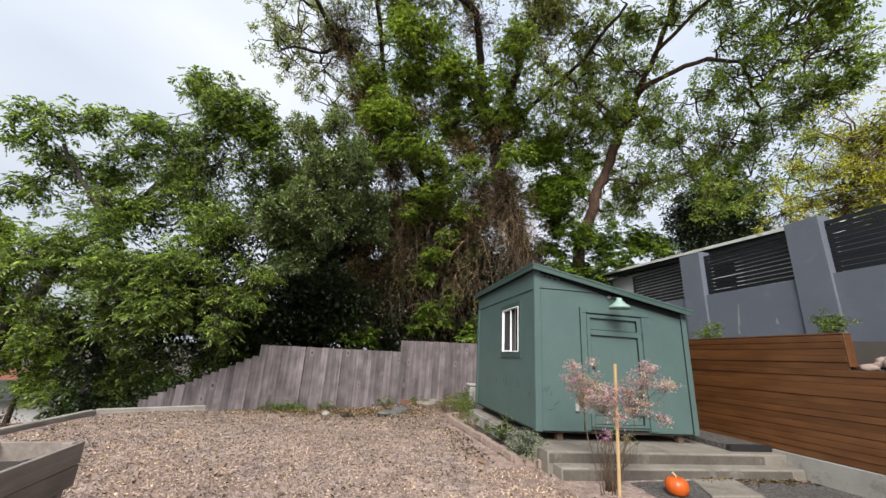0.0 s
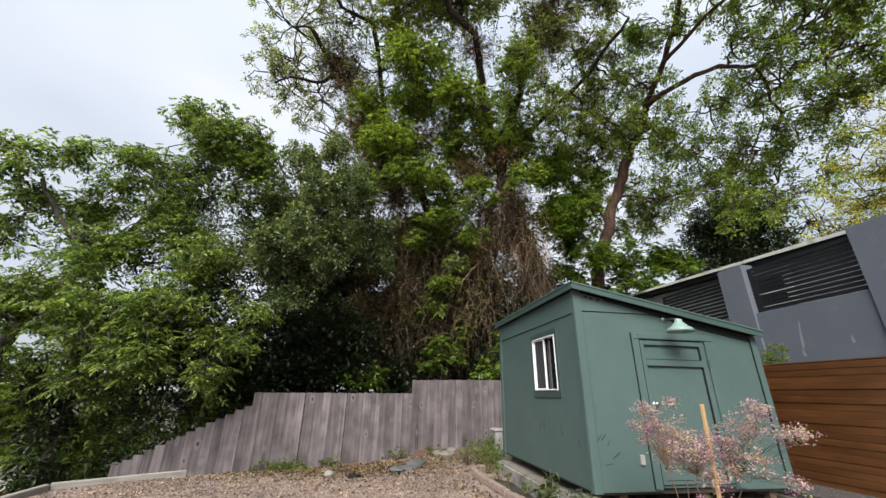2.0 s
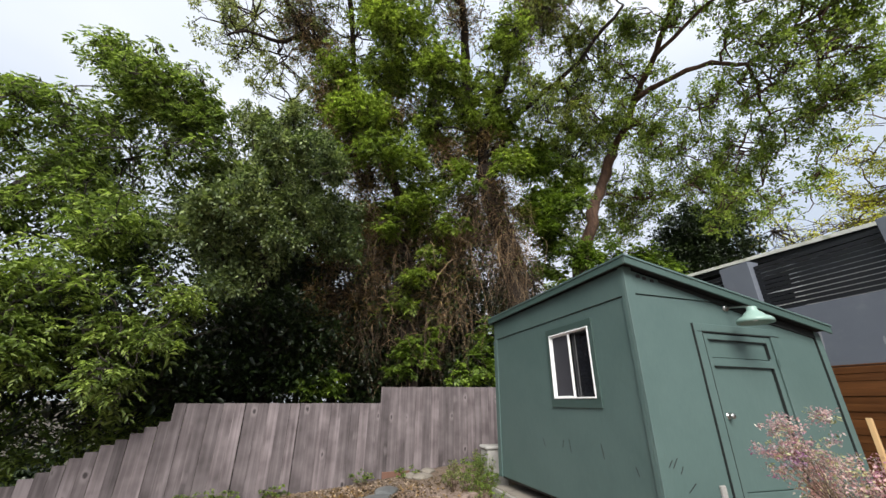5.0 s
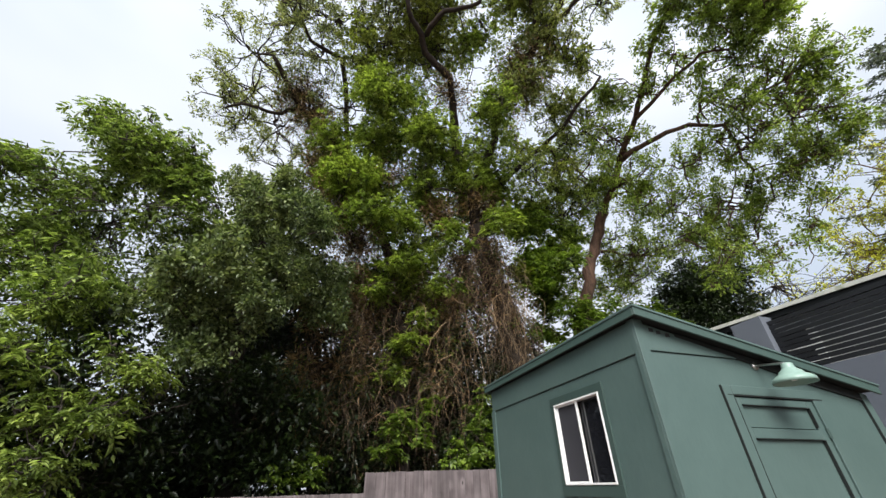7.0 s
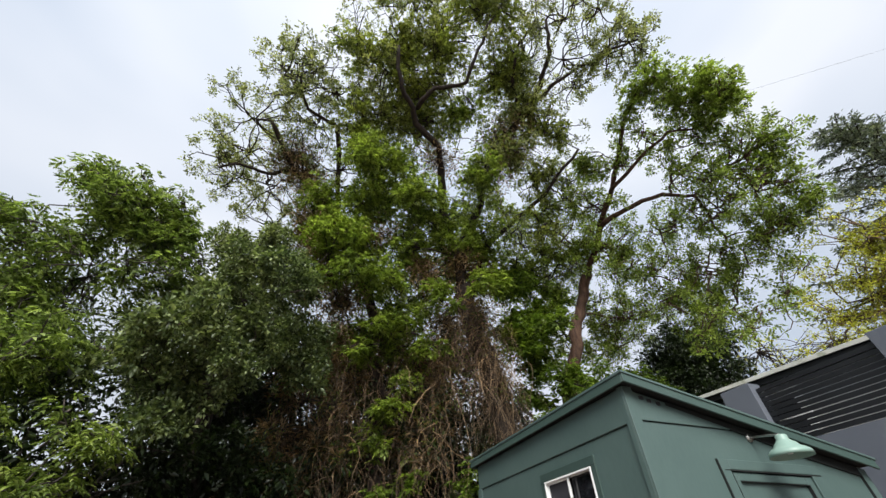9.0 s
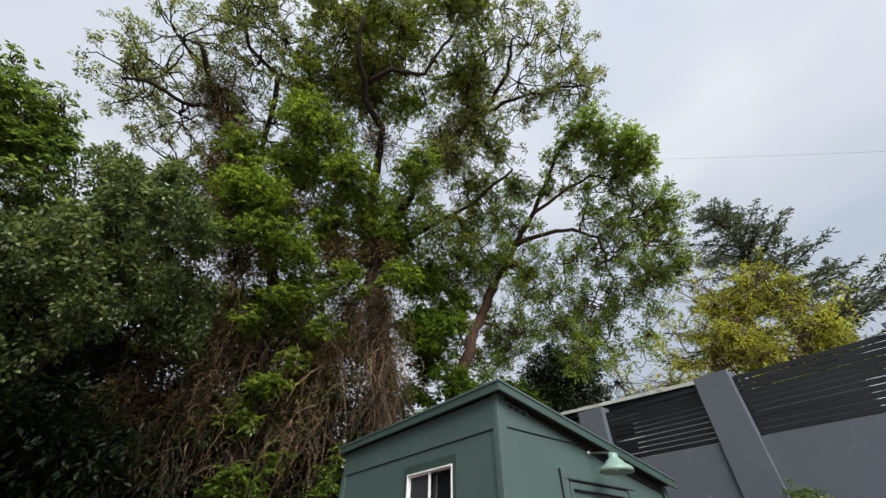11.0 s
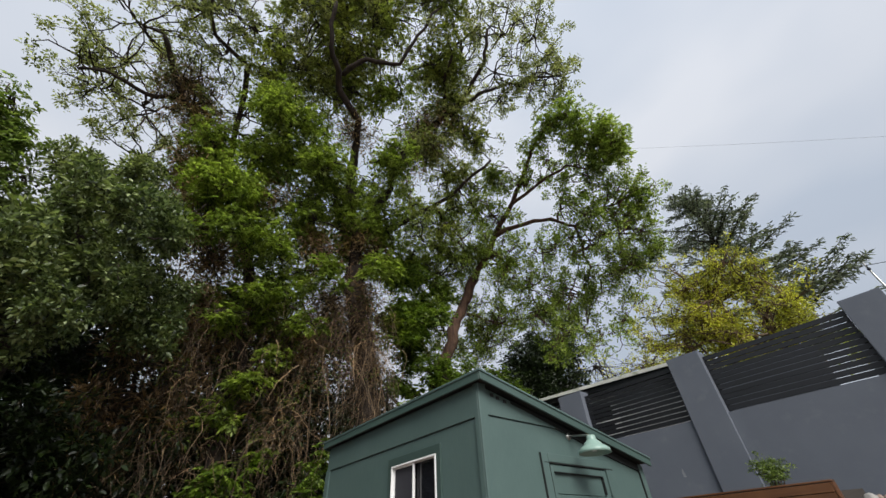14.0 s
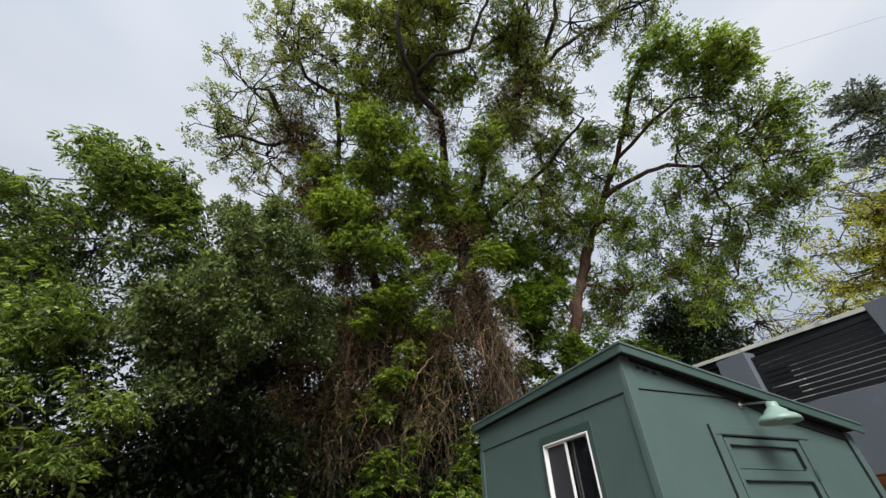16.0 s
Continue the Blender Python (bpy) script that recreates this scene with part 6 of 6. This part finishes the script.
tuft("bank_shrub", "small fresh green shrub on the bank above the cedar wall", (7.2, 6.95, 2.14), [(0, 0, 0.22, 0.24), (0.05, -0.1, 0.35, 0.17)], LEAF_BRIGHT, 0.042, 0.4, 51, "shrub", 50, 24)
tuft("bank_shrub", "round pale green shrub on the bank before the grey wall", (7.2, 4.7, 2.14), [(0, 0, 0.22, 0.22), (0, 0.08, 0.34, 0.17), (0.05, -0.1, 0.3, 0.16)], LEAF_LEFT, 0.042, 0.4, 52, "shrub", 50, 24)
tuft("bank_shrub", "grey green shrub on the lower bank", (7.1, 3.3, 1.86), [(0, 0, 0.16, 0.2)], LEAF_OAK, 0.06, 0.4, 53, "shrub", 30, 18)


def stone(name, label, place, size, seed, mat=None, category="stone", group=""):
    """An uneven stone resting on its place."""
    bm = bmesh.new()
    bmesh.ops.create_icosphere(bm, subdivisions=3, radius=1.0)
    for v in bm.verts:
        k = 1 + 0.28 * noise.noise(v.co * 1.3 + Vector((seed, 0, 0))) + 0.1 * noise.noise(v.co * 3.5 + Vector((0, seed, 0)))
        v.co = Vector((v.co.x * size[0] * k, v.co.y * size[1] * k, max(-0.35, v.co.z) * size[2] * k + size[2] * 0.3))
    o = part(name, bm, mat or STONE, None, "", True)
    o.matrix_world = pose(*place, 0, 0, seed * 47)
    return tagged(o, label, category, group)


rnd = random.Random(9)
for k in range(90):
    y, x = 3.9 - 2.6 * rnd.random() ** 1.5, rnd.uniform(6.42, 7.6)
    stone("bank_stone", "broken pinkish stone on the planting bank", (x, y, 1.71 + 0.229 * (x - 6.362)), (rnd.uniform(0.05, 0.11), rnd.uniform(0.04, 0.09), rnd.uniform(0.05, 0.1)), k + 2, CLAY_BRICK if k % 2 else STONE, group="stones on the bank")

# ---- things about the yard ----
stone("fieldstone", "pale rounded fieldstone before the fence", (-0.8, 9.25, yard_height(-0.8, 9.25) - 0.02), (0.11, 0.09, 0.08), 3, PALE_CONCRETE)
for k, (x, y, sx, sy) in enumerate(((0.72, 9.75, 0.3, 0.2), (0.95, 10.15, 0.32, 0.22), (0.5, 9.5, 0.22, 0.14))):
    stone("flagstone", "grey broken flagstone lying among dry leaves", (x, y, yard_height(x, y) - 0.01 + 0.012 * k), (sx, sy, 0.045), 12 + k, SLATE, group="flagstones")
for k, (x, y) in enumerate(((1.55, 11.0), (1.75, 10.75), (1.95, 11.1))):
    stone("pale_rock", "pale flat rock before the fence", (x, y, yard_height(x, y)), (0.2, 0.14, 0.06), 22 + k, CONCRETE, group="rocks by the fence")
bm = bmesh.new()
for i in range(9):
    for j in range(7):
        x, y = (i - 4) * 0.035, (j - 3) * 0.035
        bm.verts.new((x, y, 0.03 + 0.05 * abs(noise.noise(Vector((x * 12, y * 12, 3)))) + 0.04 * math.exp(-(x * x + y * y) * 90)))
bm.verts.ensure_lookup_table()
for i in range(8):
    for j in range(6):
        bm.faces.new([bm.verts[q] for q in (i * 7 + j, (i + 1) * 7 + j, (i + 1) * 7 + j + 1, i * 7 + j + 1)])
bag = part("plastic_sheet", bm, BLACK_PLASTIC, None, "", True)
bag.modifiers.new("thickness", "SOLIDIFY").thickness = 0.004
bag.matrix_world = pose(-0.32, 8.95, yard_height(-0.32, 8.95) - 0.02, 0, 0, 30)
tagged(bag, "crumpled black plastic scrap on the yard", "plastic scrap")
plank = part("edging_plank", box((-0.48, -0.015, -0.1), (0.12, 0.015, 0.2), 0.004), RED_BOARD)
plank.matrix_world = pose(1.5, 11.34, 0.16, 0, 0, 8.4)
tagged(plank, "reddish board leaning at the foot of the fence", "board")
# pale box behind the shed
crate = thing("utility_box", "pale grey plastic utility box behind the shed", "box", (2.68, 9.38, 0.38))
part("body", prism([(-0.2, 0.0), (0.2, 0.0), (0.18, 0.55), (-0.18, 0.55)], "y", -0.15, 0.15, 0.012), STONE, crate)
part("lid", box((-0.215, -0.17, 0.552), (0.215, 0.17, 0.62), 0.025), STONE, crate, "pale domed lid")

# planting bed by the shed with its border of brick
bed = part("planting_bed", prism([(1.98, 8.95), (2.28, 5.62), (2.404, 5.4), (2.404, 8.95)], "z", 0.0, 0.25), SOIL)
tagged(bed, "dark soil bed beside the shed", "planting bed", kind="structure")
border = thing("brick_border", "border of pinkish clay bricks round the planting bed", "border")
way = [(2.42, 9.05), (2.05, 9.05), (1.92, 8.85), (1.95, 8.2), (2.02, 7.4), (2.08, 6.6), (2.16, 5.8), (2.2, 5.5), (2.42, 5.26), (2.74, 5.18)]
rnd = random.Random(31)
unit = box((-0.098, -0.05, 0), (0.098, 0.05, 0.105), 0.012)
brick_mesh = bpy.data.meshes.new("brick")
unit.to_mesh(brick_mesh)
unit.free()
for (ax, ay), (bx, by) in zip(way, way[1:]):
    d = math.hypot(bx - ax, by - ay)
    n = max(1, round(d / 0.205))
    for k in range(n):
        s = (k + 0.5) / n
        x, y = ax + (bx - ax) * s, ay + (by - ay) * s
        mesh_part("brick", brick_mesh, CLAY_BRICK, border, "", pose(x, y, yard_height(x, y) + rnd.uniform(-0.012, 0.012), rnd.uniform(-2, 2), rnd.uniform(-2, 2), math.degrees(math.atan2(by - ay, bx - ax)) + rnd.uniform(-3, 3)) @ Matrix.Diagonal((d / n / 0.205, 1, 1, 1)))

tuft("silver_herb", "bushy silvery green herb in the planting bed", (2.36, 5.5, 0.25), [(0.04, -0.02, 0.2, 0.22), (0.0, -0.12, 0.14, 0.17), (-0.02, 0.22, 0.2, 0.2), (0.1, 0.1, 0.24, 0.17)], LEAF_SILVER, 0.055, 0.2, 61, "herb", 50, 24, 0.09)
tuft("dry_grass", "tall dry grassy herb in the planting bed", (2.36, 6.45, 0.25), [(0, 0, 0.22, 0.16), (0, 0.15, 0.15, 0.14)], LEAF_OAK, 0.16, 0.08, 62, "herb", 30, 14, 0.1, 14)
for k, (x, y, r) in enumerate(((2.26, 7.1, 0.1), (2.2, 7.7, 0.1), (2.22, 8.2, 0.13), (2.2, 8.8, 0.2), (2.55, 9.6, 0.2), (2.2, 9.5, 0.16), (2.7, 10.3, 0.18), (2.25, 10.4, 0.15), (2.0, 9.9, 0.12), (2.45, 9.0, 0.24), (2.3, 9.25, 0.22), (2.75, 9.9, 0.24), (2.4, 10.0, 0.2), (2.9, 10.7, 0.2), (2.35, 9.15, 0.3), (2.5, 9.3, 0.3), (2.0, 9.6, 0.24))):
    z = 0.25 if y < 9 else yard_height(x, y)
    tuft("weed", "low yellowing green weed beside the shed", (x, y, z), [(0, 0, r * 0.8, r), (0.05, 0.05, r * 1.5, r * 0.6)], (LEAF_FRESH, LEAF_LACY, LEAF_LEFT)[k % 3], 0.036, 0.4, 63 + k, "weed", 40, 14, 0.06, 5, None, "weeds")
for k, s in enumerate((-3.3, -2.9, -2.5, -1.9, -0.35, 0.6, -3.0, -2.7)):
    p = FENCE_AT + FENCE_WAY * s
    h = 0.1 if k != 4 else 0.18
    tuft("weed", "green weed growing at the foot of the fence", (p.x, p.y - 0.16 - 0.1 * (k % 3), yard_height(p.x, p.y)), [(0, 0, h, 0.17), (0.18, 0, h * 0.8, 0.13), (-0.15, 0.03, h * 0.7, 0.1)], LEAF_FRESH, 0.045, 0.4, 80 + k, "weed", 34, 14, 0.06, 5, None, "weeds")

# raised timber bed
raised = thing("raised_bed", "weathered timber raised bed on short legs, soil and torn liner inside", "raised bed", (-2.0, 3.4, 0.18), turn=6)
for z0, z1 in ((0.36, 0.502), (0.505, 0.65)):
    part("side_board", box((-0.016, -1.4, z0), (0.016, 0.0, z1), 0.004, 0.002), BED_WOOD, raised)
    part("side_board", box((-0.566, -1.4, z0), (-0.534, 0.0, z1), 0.004, 0.002), BED_WOOD, raised)
    part("end_board", box((-0.532, -0.032, z0), (-0.018, 0.0, z1), 0.004, 0.002), BED_WOOD, raised)
    part("end_board", box((-0.532, -1.4, z0), (-0.018, -1.368, z1), 0.004, 0.002), BED_WOOD, raised)
for x in (-0.05, -0.5):
    for y in (-0.066, -1.334):
        part("post", box((x - 0.032, y - 0.032, -0.04), (x + 0.032, y + 0.032, 0.655), 0.004), BED_WOOD, raised)
part("soil", box((-0.53, -1.365, 0.37), (-0.02, -0.035, 0.53)), SOIL, raised)
for k in range(5):
    liner = Tubes()
    liner.add(bend((-0.5 + 0.06 * k, -0.95 + 0.2 * k, 0.54), (-0.1, -0.7 + 0.15 * k, 0.54), random.Random(k), 0.2, 6), [0.016, 0.032, 0.024, 0.036, 0.024, 0.028, 0.012], 6)
    mesh_part("liner", liner.mesh("liner"), BLACK_PLASTIC, raised, "torn black liner")

# orange gourd by the steps
gourd = thing("pumpkin", "shiny orange pumpkin on the dark paving", "pumpkin", (3.675, 4.22, 0.2))
gourd.scale = (1.2, 1.2, 1.2)
bm = lathe([(0.0, 0.01), (0.05, 0.0), (0.09, 0.024), (0.108, 0.074), (0.1, 0.124), (0.065, 0.156), (0.025, 0.158), (0.0, 0.148)], 40)
for v in bm.verts:
    a = math.atan2(v.co.y, v.co.x)
    k = 1 - 0.035 * abs(math.cos(a * 5)) ** 0.5
    v.co.x, v.co.y = v.co.x * k, v.co.y * k
part("body", bm, PUMPKIN, gourd, "", True)
tube = Tubes()
tube.add([(0, 0, 0.146), (-0.005, 0, 0.175), (-0.028, 0.01, 0.195)], [0.013, 0.009, 0.01], 7)
mesh_part("stalk", tube.mesh("stalk"), STAKE_WOOD, gourd, "dry tan stalk")

# stake and pink shrub
stake = part("garden_stake", box((-0.014, -0.014, -0.1), (0.014, 0.014, 1.42), 0.003), STAKE_WOOD)
stake.matrix_world = pose(2.93, 4.22, 0.2, 0, 2.6, 10)
tagged(stake, "pale wooden stake beside the pink shrub", "stake")


def pink_shrub():
    t = thing("pink_shrub", "young shrub with pink and cream spring leaves and magenta flowers", "shrub", (2.85, 4.25, 0.19))
    rnd, rng = random.Random(70), np.random.default_rng(70)
    lobes = [(-0.23, 0.26, 1.21, 0.17), (-0.01, 0.21, 1.14, 0.2), (-0.3, 0.21, 1.38, 0.1), (-0.07, 0.26, 0.96, 0.16), (0.05, 0.0, 1.02, 0.16), (0.22, -0.11, 1.11, 0.16), (0.24, -0.31, 1.23, 0.15), (0.24, -0.46, 1.38, 0.11), (0.23, -0.64, 1.23, 0.1), (0.21, -0.81, 1.24, 0.08), (0.24, -0.39, 1.0, 0.11), (0.24, -0.62, 0.89, 0.08), (0.12, 0.0, 0.8, 0.11), (-0.1, 0.1, 1.42, 0.08), (0.23, -0.07, 0.92, 0.13)]
    wood = Tubes()
    for base, top in (((-0.12, 0.0, -0.03), (-0.3, 0.03, 0.9)), ((0.0, 0.0, -0.03), (-0.05, 0.0, 0.85)), ((0.05, 0.02, -0.03), (0.35, 0.0, 0.85)), ((-0.06, 0.03, -0.03), (-0.12, 0.04, 0.8)), ((0.08, 0, -0.03), (0.12, 0, 0.6))):
        wood.add(bend(base, top, rnd, 0.06, 6), [0.007 - 0.0005 * i for i in range(7)], 5)
    starts = [(-0.3, 0.03, 0.9), (-0.05, 0, 0.85), (0.35, 0, 0.85), (0.12, 0, 0.6)]
    for mat, name, per, leaf, part_lobes in ((LEAF_PINK, "pink_foliage", 200, 0.023, lobes), (LEAF_CREAM, "cream_foliage", 55, 0.022, lobes), (LEAF_MAGENTA, "blossom", 60, 0.021, [lobes[i] for i in (0, 4, 5, 7, 11, 12)])):
        places, ways, tips = spray(part_lobes, rng, per, 12, 0.06, 0.05)
        for q in tips[rng.permutation(len(tips))[:45]]:
            s = min(starts, key=lambda p: (Vector(p) - Vector(q)).length)
            wood.add(bend(s, q, rnd, 0.12, 5), [0.0024 - 0.0003 * i for i in range(6)], 4)
        mesh_part(name, leaf_mesh(name, places, leaf * rng.uniform(0.6, 1.3, len(places)), rng, 0.5, out=ways), mat, t)
    mesh_part("stem", wood.mesh("stem"), TWIG, t)


pink_shrub()
tuft("flower_clump", "magenta flowers and green leaves at the foot of the stake", (2.95, 4.4, 0.2), [(0.05, -0.05, 0.6, 0.07), (0.2, -0.05, 0.57, 0.08), (0.33, -0.03, 0.56, 0.08)], LEAF_CREAM, 0.035, 0.45, 71, "flowers", 50, 10, 0.05)
tuft("flower_clump", "small clump of magenta flowers", (2.9, 4.38, 0.2), [(0, -0.05, 0.63, 0.05), (-0.03, -0.05, 0.56, 0.055)], LEAF_MAGENTA, 0.03, 0.6, 72, "flowers", 70, 12, 0.04)

# fallen leaves
rng = np.random.default_rng(12)
spots = np.concatenate([np.c_[rng.normal(-0.3, 1.5, 2600), rng.normal(9.9, 0.6, 2600)], np.c_[rng.uniform(4.4, 6.2, 260), 4.74 - np.abs(rng.normal(0, 0.1, 260))], np.c_[rng.normal(1.75, 0.2, 220), rng.uniform(5.3, 8.5, 220)], np.c_[rng.uniform(-4.6, 3, 700), rng.uniform(2.5, 10.5, 700)]])
spots = [(x, y) for x, y in spots if past_edge(x, y) < -0.1 and not (1.9 < x < 2.6 and 5.1 < y < 9.1) and not (x > 2.45 and y > 4.75)]
lz = [yard_height(x, y) + 0.012 for x, y in spots]
tagged(mesh_part("fallen_leaves", leaf_mesh("fallen_leaves", np.c_[np.array(spots), lz], rng.uniform(0.03, 0.08, len(spots)), rng, 0.55, 0.85, 0.4), DRY_LEAF), "scattered dry tan and orange leaves", "fallen leaves", kind="stuff")

# dry reddish scrub on the slope past the kerb, and the houses down the hill
SCRUB = [(-6.3, 7.4, -0.1, 0.7), (-6.6, 8.2, -0.2, 0.7), (-7.2, 7.6, 0.0, 0.8), (-6.2, 6.5, -0.1, 0.7), (-8.2, 8.4, 0.0, 0.8)]
make_tree("dry_scrub", "dry reddish brown scrub on the slope past the kerb", at_ground(-6.8, 7.8), [([(-6.8, 7.8, -1.4), (-6.8, 7.8, -0.2)], 0.05, 0.02)], [("crown", "tuft", SCRUB, LEAF_RUST, 0.055, 0.45, 12.0, 26, 0.24, 0.2)], BARK, 90, "scrub", twigs=8, limb=0.02)
house = thing("white_house", "low white house with an orange tiled base down the slope", "house", (-14.2, 19.6, -3.6), turn=38)
part("wall", box((-1.6, 0, 0), (2.4, 4, 2.5)), WHITE_VINYL, house)
part("base", box((-1.7, -0.2, 0), (2.5, -0.002, 1.55), 0.02), CLAY_TILE, house, "orange lower wall")
part("roof", prism([(-0.4, 2.5), (4.4, 2.5), (2.0, 3.1)], "x", -1.9, 2.7), BLACK_PLASTIC, house)
fence2 = thing("clay_roof_house", "house with a clay orange roof far down the slope", "house", (-17.2, 20.4, -3.2), turn=35)
part("wall", box((-2.4, 0, 0), (1.6, 4, 1.8)), CONCRETE, fence2)
part("roof", prism([(-0.6, 1.7), (4.6, 1.7), (2.0, 3.0)], "x", -2.7, 1.9), CLAY_TILE, fence2, "clay orange roof")
part("upper_wall", box((-2.2, 2.2, 2.7), (1.2, 4.0, 3.6)), BLACK_PLASTIC, fence2, "dark upper wall")

# scuffs scratched into the shed paint
for x, z, a, n in ((2.75, 1.2, 50, 0.1), (2.69, 1.19, 48, 0.09), (2.81, 1.14, 55, 0.07), (2.89, 1.0, 35, 0.12), (2.79, 0.91, 8, 0.1)):
    o = part("scuff", box((-n / 2, -0.0022, -0.003), (n / 2, 0.001, 0.003)), BLACK_PLASTIC, shed)
    o.matrix_local = pose(x, Y0 - 0.001, z, 0, -a, 0)
for y, z, a, n in ((7.47, 1.21, 65, 0.12), (7.03, 1.23, -70, 0.09), (6.89, 1.22, 80, 0.14), (6.31, 1.22, 80, 0.14), (5.85, 1.1, 70, 0.08)):
    o = part("scuff", box((-0.0022, -n / 2, -0.003), (0.001, n / 2, 0.003)), BLACK_PLASTIC, shed)
    o.matrix_local = pose(X0 - 0.001, y, z, a, 0, 0)
# pale marks on the grey wall
for y, z, n, a in ((7.0, 2.88, 0.5, 8), (7.05, 2.54, 0.16, 0), (6.2, 2.68, 0.13, 0)):
    o = part("paint_mark", prism([(-0.03, -n / 2), (0.02, -n / 2), (0.025, 0), (0.008, n / 2), (-0.008, n / 2), (-0.015, 0.02)], "x", -0.0022, 0.001), SCRAPE, grey, "pale scrape on the stucco")
    o.matrix_local = pose(GX - 0.001, y, z, a, 0, 0)
